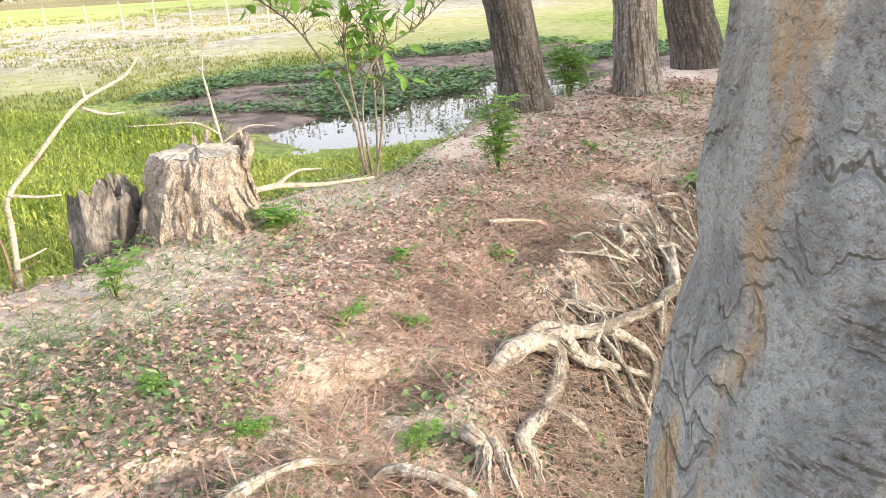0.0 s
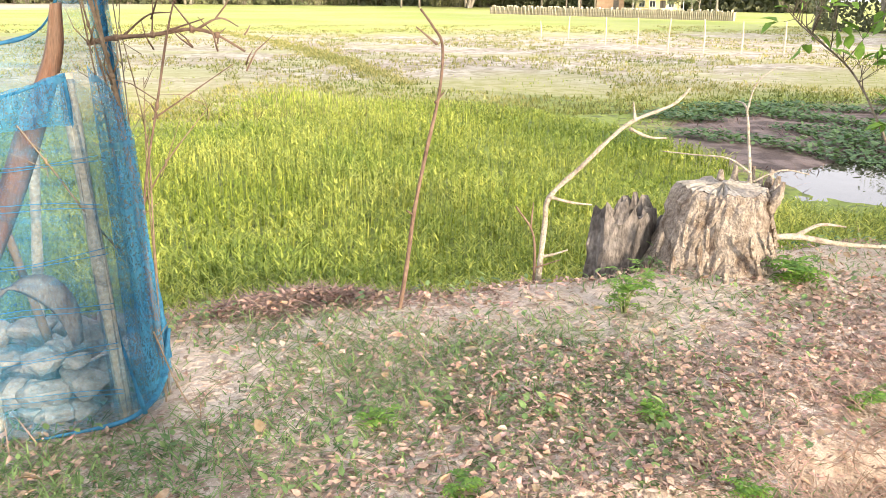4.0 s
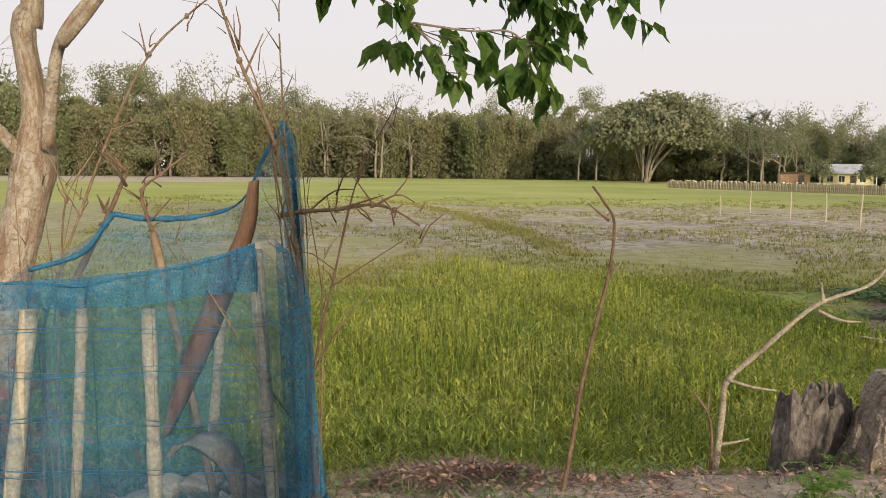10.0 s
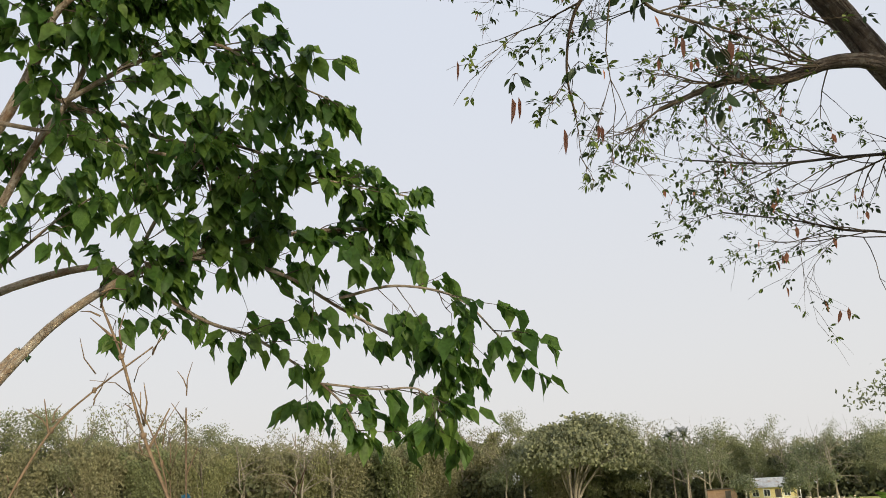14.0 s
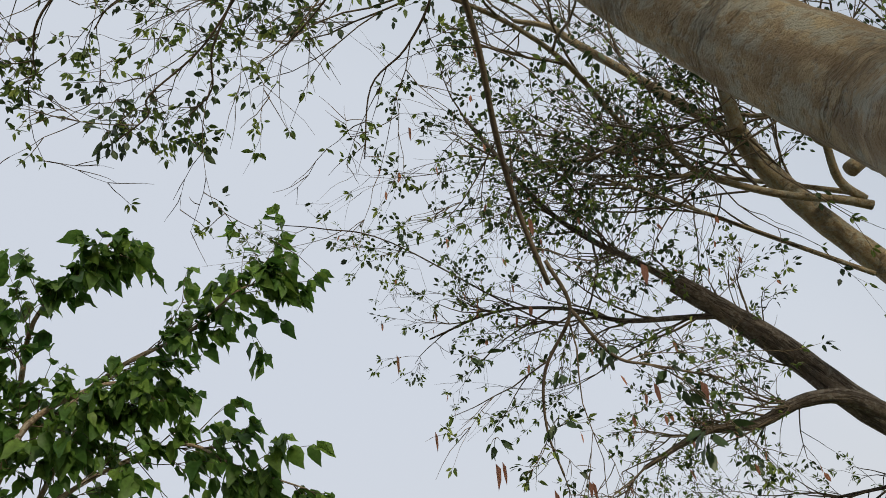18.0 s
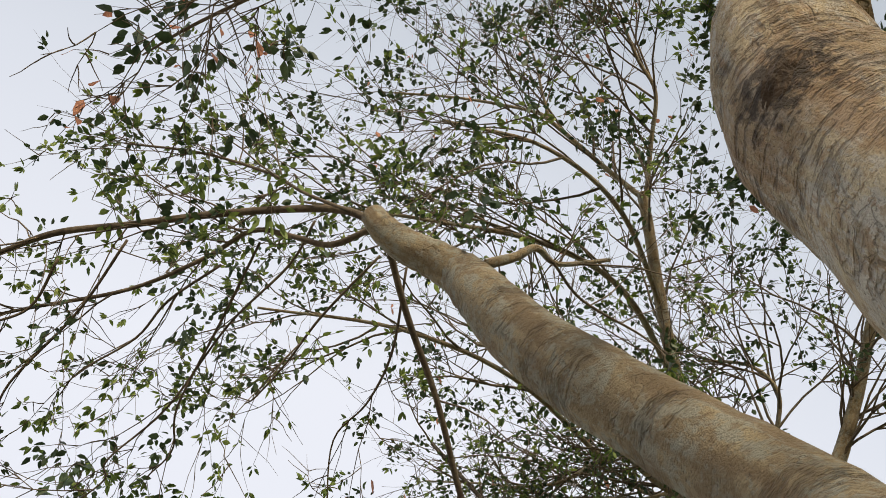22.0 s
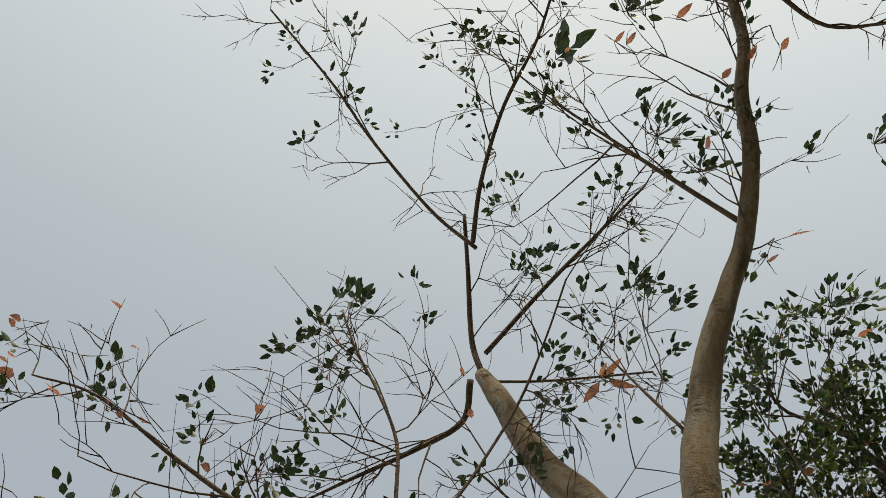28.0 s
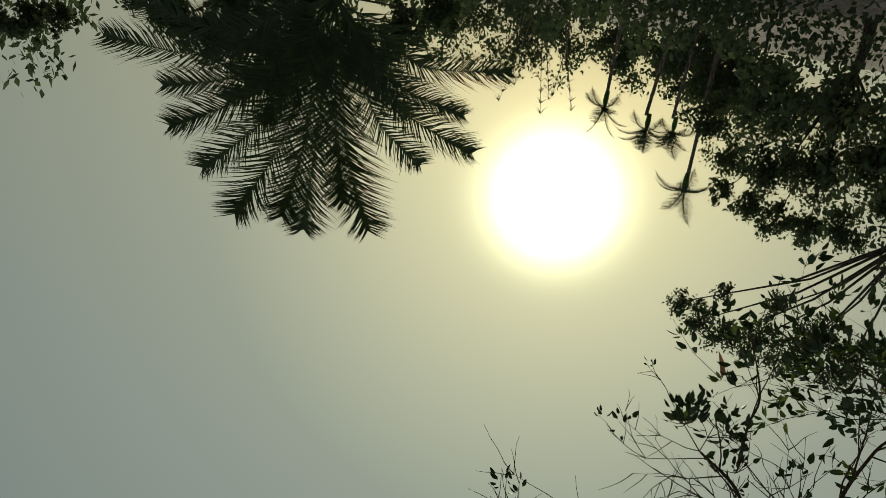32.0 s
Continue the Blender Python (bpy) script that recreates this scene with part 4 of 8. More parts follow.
def grown_tree(name, base, rows, rng, bark, label, leaf, twig_len, depth, bare, dark, pods, dens=(2, 5), twig_bark=None, group="", droop=0.01, twig_r=0.010, kids=3, spread=0.85, more=1.0, trunk_bark=None):
    """A tree from limbs (kind, rows of x y z radius, number of twigs, where along they start)."""
    t = thing(name, (*base, gz(*base)), label, "tree", group)
    o = Vector(t.location)

    def put(nm, g, m, kind=""):
        for i, v in enumerate(g.v):
            g.v[i] = Vector(v) - o
        return tagged(part(nm, g, m, t), kind=kind)

    tips, tw = [], Geo()
    for nm, pts, n_twig, lo in rows:
        g = Geo()
        q = limb(g, pts, 6, 18 if nm == "trunk" else 12 if pts[0][3] > 0.05 else 7, 0.035, rng)
        put(nm, g, (trunk_bark or bark) if nm == "trunk" else bark if pts[0][3] > 0.02 or not twig_bark else twig_bark)
        n, n_twig = len(q), int(n_twig * more)
        for k in range(n_twig):
            i = min(n - 1, int(n * (lo + (1 - lo) * (k + rng.random()) / n_twig)))
            i0 = min(i, n - 2)
            way = Vector(q[i0 + 1][:3] - q[i0][:3]).normalized()
            twigs(tw, q[i][:3], rand_way(rng, way + Vector((0, 0, 0.12)), spread), rng.uniform(*twig_len) * (1.15 - .65 * i / n), min(twig_r, max(0.003, q[i][3] * 0.6)), depth, rng, tips, 0.45, droop, kids, 4)
        if n_twig:
            tips.append((Vector(q[-1][:3]), Vector(q[-1][:3] - q[-2][:3]).normalized()))
    put("twig_spray", tw, TWIG, "stuff")
    lg, dg, ps = Mass(), Mass(), []
    rs = np.random.RandomState(rng.randint(0, 9999))
    light, heavy = [], []
    for p, w in tips:
        u, bald = rng.random(), bare(p) if callable(bare) else bare
        if u >= bald:
            (heavy if u < bald + dark else light).append((*p, *w))
        if rng.random() < pods:
            ps.append((p, rand_way(rng, (0, 0, -1), 0.25), rand_way(rng, (1, 0, 0), 1), leaf * rng.uniform(1.7, 3.0)))
    for rows, mass_, num, reach, lean, long_, wide in ((light, lg, dens, .5, .25, (.75, 1.45), .38), (heavy, dg, (5, 10), 2.2, .5, (.9, 1.5), .52)):
        if rows:
            q = np.repeat(np.array(rows), rs.randint(num[0], num[1] + 1, len(rows)), 0)
            n = len(q)
            L = rs.uniform(*long_, n) * leaf
            way = any_way(rs, n, q[:, 3:] + [0, 0, -lean], 1.1)
            mass_.leaves(q[:, :3] + way * (rs.uniform(.05, reach, n) * leaf)[:, None], way, any_way(rs, n, (0, 0, 1), .7), L, L * wide * rs.uniform(.8, 1.2, n), .15, .12)
    for nm, mass_, m in (("foliage", lg, LEAF_SMALL), ("dark_foliage", dg, LEAF_DARK)):
        if mass_.n:
            ob = new(nm, mass_.mesh(nm, m, True, o))
            ob.parent = t
            tagged(ob, kind="stuff")
    scatter_parts(t, "pod", ps[:110], POD_MESHES, "dry papery brown pod")
    return t


rng = random.Random(3)
road = grown_tree("roadside_tree", (0.62, -0.17), [
        ("trunk", [(.64, -.17, -.85, .27), (.63, -.17, .5, .21), (.62, -.17, .9, .185), (.62, -.165, 1.2, .165), (.624, -.162, 1.43, .14), (.619, -.117, 1.6, .134), (.612, -.028, 1.75, .132), (.63, .063, 2.1, .129), (.696, .094, 2.36, .113), (.725, .09, 2.56, .111), (.79, .04, 2.78, .092), (.81, .02, 2.86, .07)], 0, 0.3),
        ("stem", [(0.79, 0.02, 2.70, 0.072), (0.84, -0.01, 2.90, 0.064), (0.89, -0.01, 3.06, 0.058), (1.00, -0.02, 3.36, 0.065), (1.07, -0.13, 3.68, 0.064), (1.13, -0.32, 4.00, 0.061), (1.14, -0.50, 4.32, 0.054), (1.15, -0.78, 4.61, 0.045), (1.19, -0.96, 4.89, 0.033)], 0, 0.30),
        ("stem", [(0.80, 0.05, 2.68, 0.072), (0.87, 0.02, 2.88, 0.058), (0.95, -0.02, 3.08, 0.052), (1.10, -0.11, 3.36, 0.050), (1.23, -0.33, 3.53, 0.049), (1.37, -0.48, 3.67, 0.047), (1.53, -0.69, 3.78, 0.044), (1.72, -0.92, 3.85, 0.037), (1.85, -1.10, 3.86, 0.033), (1.92, -1.38, 3.78, 0.029), (1.98, -1.63, 3.80, 0.026), (2.06, -1.85, 3.79, 0.023), (2.05, -2.02, 3.76, 0.020)], 10, 0.60),
        ("branch", [(0.52, -0.11, 3.74, 0.011), (0.49, -0.20, 3.89, 0.010), (0.38, -0.30, 4.04, 0.009), (0.14, -0.49, 4.18, 0.008), (-0.03, -0.66, 4.30, 0.007), (-0.26, -0.90, 4.37, 0.005), (-0.46, -1.01, 4.45, 0.003)], 9, 0.30),
        ("branch", [(0.14, -0.49, 4.13, 0.006), (-0.04, -0.43, 4.24, 0.006), (-0.24, -0.36, 4.33, 0.005), (-0.45, -0.28, 4.41, 0.005), (-0.63, -0.23, 4.48, 0.004), (-0.85, -0.14, 4.53, 0.004)], 7, 0.30),
        ("branch", [(0.49, -0.09, 3.74, 0.007), (0.35, -0.13, 3.94, 0.006), (0.12, -0.22, 4.13, 0.005), (-0.06, -0.29, 4.29, 0.004), (-0.26, -0.37, 4.44, 0.003)], 6, 0.30),
        ("branch", [(0.49, -0.07, 3.74, 0.008), (0.33, -0.04, 3.83, 0.007), (0.20, 0.00, 3.90, 0.006), (0.09, 0.06, 3.96, 0.006), (-0.01, 0.15, 4.01, 0.005), (-0.11, 0.25, 4.04, 0.004)], 6, 0.30),
        ("branch", [(0.48, -0.06, 3.79, 0.007), (0.34, 0.07, 3.96, 0.007), (0.10, 0.21, 4.11, 0.006), (-0.12, 0.34, 4.23, 0.005), (-0.27, 0.45, 4.35, 0.003)], 7, 0.30),
        ("branch", [(0.10, 0.06, 3.92, 0.005), (0.01, 0.16, 4.06, 0.005), (-0.09, 0.15, 4.22, 0.004), (-0.38, 0.11, 4.35, 0.004), (-0.62, 0.08, 4.46, 0.003)], 6, 0.30),
        ("branch", [(0.52, -0.12, 3.74, 0.007), (0.54, -0.36, 3.96, 0.007), (0.61, -0.60, 4.13, 0.006), (0.61, -0.81, 4.31, 0.005), (0.59, -1.01, 4.48, 0.005), (0.59, -1.21, 4.64, 0.004)], 9, 0.30),
        ("branch", [(0.54, -0.14, 3.74, 0.006), (0.65, -0.33, 3.93, 0.006), (0.84, -0.49, 4.08, 0.005), (1.06, -0.70, 4.20, 0.005), (1.25, -0.94, 4.30, 0.004), (1.42, -1.18, 4.39, 0.004)], 8, 0.30),
        ("branch", [(0.54, -0.10, 3.73, 0.005), (0.76, -0.13, 3.91, 0.005), (1.01, -0.17, 4.07, 0.004), (1.25, -0.23, 4.21, 0.003)], 5, 0.30),
        ("branch", [(1.19, -0.96, 4.89, 0.015), (1.21, -1.15, 5.00, 0.013), (1.27, -1.49, 5.05, 0.011), (1.32, -1.80, 5.09, 0.009)], 3, 0.30),
        ("branch", [(1.28, -1.59, 4.94, 0.012), (1.38, -1.90, 4.94, 0.011), (1.54, -2.26, 4.86, 0.010), (1.74, -2.57, 4.74, 0.008), (1.88, -2.88, 4.64, 0.007)], 9, 0.30),
        ("branch", [(1.29, -1.56, 4.94, 0.010), (1.15, -1.83, 5.08, 0.009), (0.93, -2.26, 5.14, 0.008), (0.79, -2.60, 5.18, 0.007), (0.51, -3.03, 5.14, 0.005)], 8, 0.30),
        ("branch", [(1.19, -1.03, 4.80, 0.011), (1.52, -1.30, 4.82, 0.010), (1.85, -1.55, 4.80, 0.008), (2.14, -1.77, 4.79, 0.006)], 8, 0.30),
        ("branch", [(1.14, -0.95, 4.91, 0.015), (1.07, -0.78, 4.90, 0.013), (0.85, -0.69, 4.91, 0.010), (0.61, -0.62, 4.91, 0.008), (0.42, -0.56, 4.88, 0.005)], 8, 0.30),
        ("branch", [(1.21, -0.93, 4.89, 0.007), (1.55, -0.93, 5.00, 0.006), (2.05, -0.92, 5.00, 0.005)], 5, 0.30),
        ("branch", [(1.38, -0.47, 3.78, 0.006), (1.40, -0.65, 4.00, 0.005), (1.43, -0.82, 4.22, 0.003)], 4, 0.30),
        ("branch", [(1.86, -1.16, 3.87, 0.011), (1.74, -1.43, 4.03, 0.009), (1.65, -1.65, 4.16, 0.007), (1.50, -1.91, 4.28, 0.005)], 7, 0.30),
        ("branch", [(1.27, -0.09, 3.56, 0.023), (1.48, -0.15, 3.67, 0.023), (1.72, -0.18, 3.74, 0.021), (2.00, -0.16, 3.75, 0.019), (2.29, -0.07, 3.73, 0.017)], 5, 0.30),
        ("branch", [(1.30, -0.09, 3.93, 0.006), (1.19, -0.24, 4.08, 0.006), (1.04, -0.33, 4.22, 0.005), (0.92, -0.50, 4.33, 0.004)], 4, 0.30),
        ("branch", [(2.05, -2.02, 3.76, 0.012), (1.96, -2.15, 3.83, 0.011), (1.85, -2.33, 3.84, 0.009), (1.71, -2.54, 3.83, 0.008), (1.46, -2.79, 3.83, 0.006), (1.36, -2.90, 3.85, 0.005)], 11, 0.15),
        ("branch", [(2.05, -2.02, 3.76, 0.012), (2.05, -2.25, 3.71, 0.011), (2.12, -2.49, 3.55, 0.010), (2.14, -2.72, 3.42, 0.008), (2.08, -2.95, 3.38, 0.006)], 10, 0.15),
        ("branch", [(2.21, -2.85, 3.38, 0.008), (2.29, -2.97, 3.24, 0.006), (2.37, -3.06, 3.13, 0.005), (2.37, -3.25, 2.91, 0.003)], 3, 0.30),
        ("branch", [(2.05, -2.02, 3.76, 0.014), (2.21, -2.08, 3.72, 0.012), (2.36, -2.24, 3.58, 0.011), (2.45, -2.50, 3.37, 0.009), (2.63, -2.61, 3.16, 0.007), (2.77, -2.67, 3.09, 0.005)], 12, 0.15),
        ("branch", [(2.18, -2.04, 3.70, 0.010), (2.43, -1.91, 3.75, 0.008), (2.70, -1.88, 3.67, 0.006), (2.97, -1.85, 3.55, 0.005)], 6, 0.30),
        ("arm", [(0.90, -0.02, 3.00, 0.040), (0.83, -0.04, 3.03, 0.044), (0.76, -0.05, 3.07, 0.043), (0.72, -0.04, 3.21, 0.042), (0.64, -0.03, 3.35, 0.041), (0.55, -0.05, 3.50, 0.038), (0.51, -0.09, 3.63, 0.036), (0.53, -0.12, 3.74, 0.033)], 0, 0.30),
        ("limb", [(0.62, -0.10, 1.68, 0.10), (0.70, 0.22, 2.02, 0.10), (0.80, 0.48, 2.22, 0.10), (0.87, 0.66, 2.38, 0.098), (0.99, 0.80, 2.59, 0.104), (0.95, 0.92, 2.95, 0.108), (0.85, 1.00, 3.32, 0.108), (0.79, 1.07, 3.64, 0.104), (0.76, 1.12, 3.95, 0.096), (0.75, 1.18, 4.24, 0.084)], 0, 0.30),
        ("limb", [(0.75, 1.18, 4.24, 0.080), (0.67, 1.17, 4.35, 0.072), (0.58, 1.16, 4.45, 0.065), (0.51, 1.14, 4.56, 0.057), (0.48, 1.12, 4.65, 0.048)], 0, 0.30),
        ("branch", [(0.52, 1.17, 4.63, 0.018), (0.40, 1.16, 4.78, 0.017), (0.21, 1.20, 4.91, 0.016), (-0.13, 1.26, 5.01, 0.016), (-0.48, 1.33, 5.08, 0.015), (-0.79, 1.38, 5.12, 0.014), (-1.07, 1.49, 5.13, 0.012), (-1.40, 1.59, 5.10, 0.011)], 10, 0.30),
        ("branch", [(0.50, 1.16, 4.64, 0.014), (0.33, 1.28, 4.73, 0.013), (0.18, 1.30, 4.86, 0.012), (0.02, 1.33, 4.99, 0.011), (-0.19, 1.48, 5.04, 0.010), (-0.51, 1.63, 5.07, 0.009), (-0.91, 1.70, 5.07, 0.008), (-1.24, 1.77, 5.07, 0.006)], 10, 0.30),
        ("branch", [(0.52, 1.17, 4.57, 0.014), (0.61, 1.50, 4.53, 0.014), (0.73, 1.84, 4.42, 0.013), (0.82, 2.20, 4.27, 0.013), (0.92, 2.49, 4.13, 0.012), (1.05, 2.76, 3.94, 0.012)], 4, 0.30),
        ("branch", [(1.07, 2.76, 4.08, 0.010), (1.17, 2.92, 3.91, 0.009), (1.05, 3.14, 3.75, 0.008), (1.04, 3.32, 3.56, 0.006), (1.10, 3.45, 3.38, 0.005)], 5, 0.30),
        ("branch", [(1.16, 2.88, 3.88, 0.009), (1.36, 3.07, 3.75, 0.008), (1.57, 3.15, 3.73, 0.006), (1.90, 3.20, 3.66, 0.005)], 5, 0.30),
        ("branch", [(0.84, 1.16, 4.28, 0.021), (0.96, 1.16, 4.33, 0.018), (1.06, 1.15, 4.38, 0.015), (1.16, 1.23, 4.40, 0.011), (1.37, 1.22, 4.40, 0.008)], 3, 0.30),
        ("branch", [(1.13, 1.21, 4.38, 0.006), (1.30, 1.42, 4.45, 0.006), (1.58, 1.60, 4.46, 0.005), (1.77, 1.75, 4.51, 0.004)], 5, 0.30),
        ("branch", [(0.49, 1.10, 4.61, 0.008), (0.65, 1.31, 4.86, 0.007), (0.86, 1.64, 5.03, 0.006), (1.14, 1.92, 5.19, 0.005)], 5, 0.30),
        ("branch", [(0.40, 1.13, 4.71, 0.008), (0.23, 1.14, 4.94, 0.007), (0.10, 1.14, 5.16, 0.007), (-0.19, 1.12, 5.37, 0.006), (-0.54, 1.13, 5.54, 0.005)], 8, 0.30),
        ("branch", [(-0.11, 1.45, 4.92, 0.006), (-0.33, 1.60, 4.90, 0.006), (-0.47, 1.76, 4.88, 0.005), (-0.70, 1.89, 4.85, 0.004), (-0.79, 2.00, 4.85, 0.003)], 4, 0.20),
        ("branch", [(0.05, 1.37, 4.96, 0.006), (-0.13, 1.71, 4.87, 0.006), (-0.31, 2.02, 4.74, 0.005), (-0.34, 2.21, 4.70, 0.004), (-0.45, 2.33, 4.68, 0.003)], 4, 0.20),
        ("branch", [(0.55, 1.42, 4.90, 0.006), (0.30, 1.69, 4.87, 0.006), (0.15, 1.90, 4.85, 0.005), (0.01, 2.06, 4.83, 0.004), (-0.04, 2.13, 4.88, 0.003)], 4, 0.20),
        ("branch", [(-0.47, 1.33, 4.93, 0.006), (-0.67, 1.60, 4.85, 0.006), (-0.93, 1.84, 4.72, 0.005), (-1.00, 2.00, 4.69, 0.004), (-1.02, 2.10, 4.71, 0.003)], 4, 0.20),
        ("branch", [(0.66, 1.46, 4.86, 0.006), (0.60, 1.82, 4.77, 0.006), (0.49, 2.05, 4.72, 0.005), (0.34, 2.23, 4.70, 0.004), (0.30, 2.52, 4.56, 0.003)], 4, 0.20),
        ("branch", [(0.28, 1.29, 4.99, 0.006), (0.17, 1.48, 4.96, 0.006), (-0.09, 1.72, 4.89, 0.005), (-0.35, 2.02, 4.74, 0.005), (-0.59, 2.19, 4.64, 0.004), (-0.61, 2.28, 4.62, 0.004), (-0.77, 2.38, 4.57, 0.003)], 4, 0.20),
        ("branch", [(-0.72, 1.37, 4.86, 0.006), (-0.84, 1.56, 4.82, 0.006), (-1.03, 1.64, 4.81, 0.005), (-1.18, 1.77, 4.77, 0.004), (-1.25, 1.97, 4.71, 0.003)], 4, 0.20),
], rng, BARK_PALE, "pale smooth-barked tree at the bank, forking overhead", 0.034, (0.24, 0.8), 2, lambda p: 0.77 if p.y > 0.9 else 0.95, 0.05, 0.05, (4, 8), TWIG, twig_r=0.0046, kids=3, more=1.15, trunk_bark=BARK_ROAD)


def branch_scar():
    """A healed gash across the trunk."""
    into, along = Vector((.845, .535, 0)), Vector((.535, -.845, 0))
    heart = Vector((.622, .034, 2.505)) - road.location + into * .112

    def on(a, z, out):
        return heart + (-into * math.cos(a) + along * math.sin(a)) * (.113 + out) + Vector((0, 0, z + .05 * a))

    gash, n = Geo(), 18
    for j in range(7):
        for i in range(n + 1):
            z, k = (i / n * 2 - 1) * .024, j / 6 * 2 - 1
            half = .30 * math.sqrt(max(0, 1 - (z / .025) ** 2)) * (1 + .3 * math.sin(i * 1.7)) + .01
            gash.v.append(on(k * half, z, .008 * (1 - k * k) * (1 - (z / .025) ** 2) + .001 + rng.uniform(-.002, .003)))
    for j in range(6):
        for i in range(n):
            q = j * (n + 1) + i
            gash.f.append((q, q + 1, q + n + 2, q + n + 1))
    part("branch_scar", gash, SCAR, road, "dark healed gash where a branch broke off")


SCAR = mat("dark_scar_wood", (0.045, 0.03, 0.02), (0.12, 0.08, 0.05), 30, 0.95, 0.9, 90)
branch_scar()


SPRAY_TWIGS, SPRAYS = Geo(), {}


def leaf_cluster(place, count, leaf, reach, meshes, material, lean=(0, 0, -.4)):
    """A spray of compound leaves at a branch end: large leaves are parts, dense small ones one mass."""
    rs = np.random.RandomState(int(abs(place[0] * 731 + place[1] * 177 + place[2] * 53)))
    o = Vector(road.location)
    way = any_way(rs, count, lean, 1.1)
    p = np.array(place) + way * rs.uniform(.1, 1, count)[:, None] * reach
    L = rs.uniform(.75, 1.25, count) * leaf
    up = any_way(rs, count, (0, 0, 1), .8)
    if count < 17:
        scatter_parts(road, "leaf", [(Vector(p[k]), Vector(way[k]), Vector(up[k]), L[k]) for k in range(count)], meshes)
    else:
        SPRAYS.setdefault(material, Mass()).leaves(p, way, up, L, L * rs.uniform(.36, .5, count), .15, .15)
    for k in range(0, count, 2):
        SPRAY_TWIGS.tube([Vector(place) - o, (Vector(place) + Vector(p[k])) / 2 - o + Vector((0, 0, .008)), Vector(p[k]) - o], [.0022, .0018, .001], 4, False)


DARK_LEAVES, GREEN_LEAVES = leaf_meshes("leaf", LEAF_DARK, 4, random.Random(6), .44, .15, .15), leaf_meshes("leaf", LEAF_SMALL, 4, random.Random(7), .44, .15, .15)
for place, count, leaf, reach in (((1.82, -2.46, 4.75), 12, .125, .16), ((1.73, -2.37, 3.92), 46, .046, .13), ((1.78, -2.18, 4.03), 34, .05, .11), ((1.74, -1.59, 4.02), 26, .05, .13), ((1.81, -1.39, 3.93), 18, .045, .12),
                                  ((1.20, -2.93, 3.90), 16, .07, .10), ((1.36, -2.88, 3.86), 14, .065, .10), ((2.03, -3.04, 3.29), 36, .062, .13), ((2.76, -2.71, 3.03), 26, .06, .16), ((2.71, -2.34, 3.31), 24, .06, .16),
                                  ((2.29, -3.13, 3.13), 7, .055, .06), ((2.2, -2.84, 3.41), 18, .04, .12), ((2.63, -1.49, 3.93), 22, .07, .17), ((2.5, -0.95, 4.3), 30, .06, .2), ((1.4, -2.94, 4.73), 16, .05, .12), ((1.43, -2.59, 4.79), 16, .05, .12), ((1.95, -1.28, 4.81), 20, .055, .14),
                                  ((1.32, 3.01, 3.78), 9, .08, .1), ((1.12, 3.11, 3.74), 9, .07, .1), ((1.09, 3.28, 3.58), 7, .07, .08), ((1.64, 3.15, 3.72), 9, .08, .1), ((1.69, 3.21, 3.66), 9, .08, .1), ((1.81, 3.35, 3.5), 12, .10, .13), ((.81, 3.38, 3.57), 6, .06, .07), ((.72, 3.15, 3.87), 7, .07, .09),
                                  ((-.78, 2.33, 4.6), 10, .07, .1), ((-.44, 2.42, 4.61), 9, .07, .08), ((-.27, .36, 4.32), 10, .06, .1), ((-.24, 1.1, 5.4), 16, .06, .14), ((-.59, 1.26, 5.48), 14, .06, .14), ((-.77, 1.65, 4.81), 9, .06, .1), ((-.73, 2.22, 4.66), 12, .07, .12), ((.83, .94, 4.42), 12, .07, .12), ((-.27, 1.69, 4.87), 8, .06, .09), ((.14, .37, 4.1), 7, .06, .08)):
    leaf_cluster(place, count, leaf, reach, DARK_LEAVES, LEAF_DARK)
for place in ((-.21, 1.21, 5.34), (.2, 1.1, 5.05), (.1, 1.19, 4.95), (-.54, 1.27, 5.11), (.28, 1.79, 4.85), (-.95, 1.25, 5.19)):
    leaf_cluster(place, 14, .06, .12, GREEN_LEAVES, LEAF_SMALL)
leaf_cluster((1.78, -.91, 4.99), 4, .12, .03, POD_MESHES, POD, (0, 0, -1))
for material, mass_ in SPRAYS.items():
    ob = new("leaf_sprays", mass_.mesh("leaf_sprays", material, True, road.location))
    ob.parent = road
    tagged(ob, kind="stuff")
tagged(part("twig_spray", SPRAY_TWIGS, TWIG, road), kind="stuff")
scatter_parts(road, "pod", [(place, (.05, .02, -1), (1, .3, 0), size) for place, size in (((.39, 3.17, 3.93), .12), ((.54, 3.39, 3.64), .11), ((.80, 3.45, 3.48), .14), ((.83, 3.44, 3.48), .12), ((1.05, 3.49, 3.34), .14), ((1.2, 3.44, 3.34), .09), ((1.22, 3.45, 3.34), .10),
              ((1.56, 3.2, 3.67), .12), ((1.79, 3.21, 3.66), .13), ((.5, 2.38, 4.6), .1), ((.96, 2.51, 4.11), .12), ((1.47, 2.7, 3.97), .13))], POD_MESHES, "long reddish-brown hanging pod")

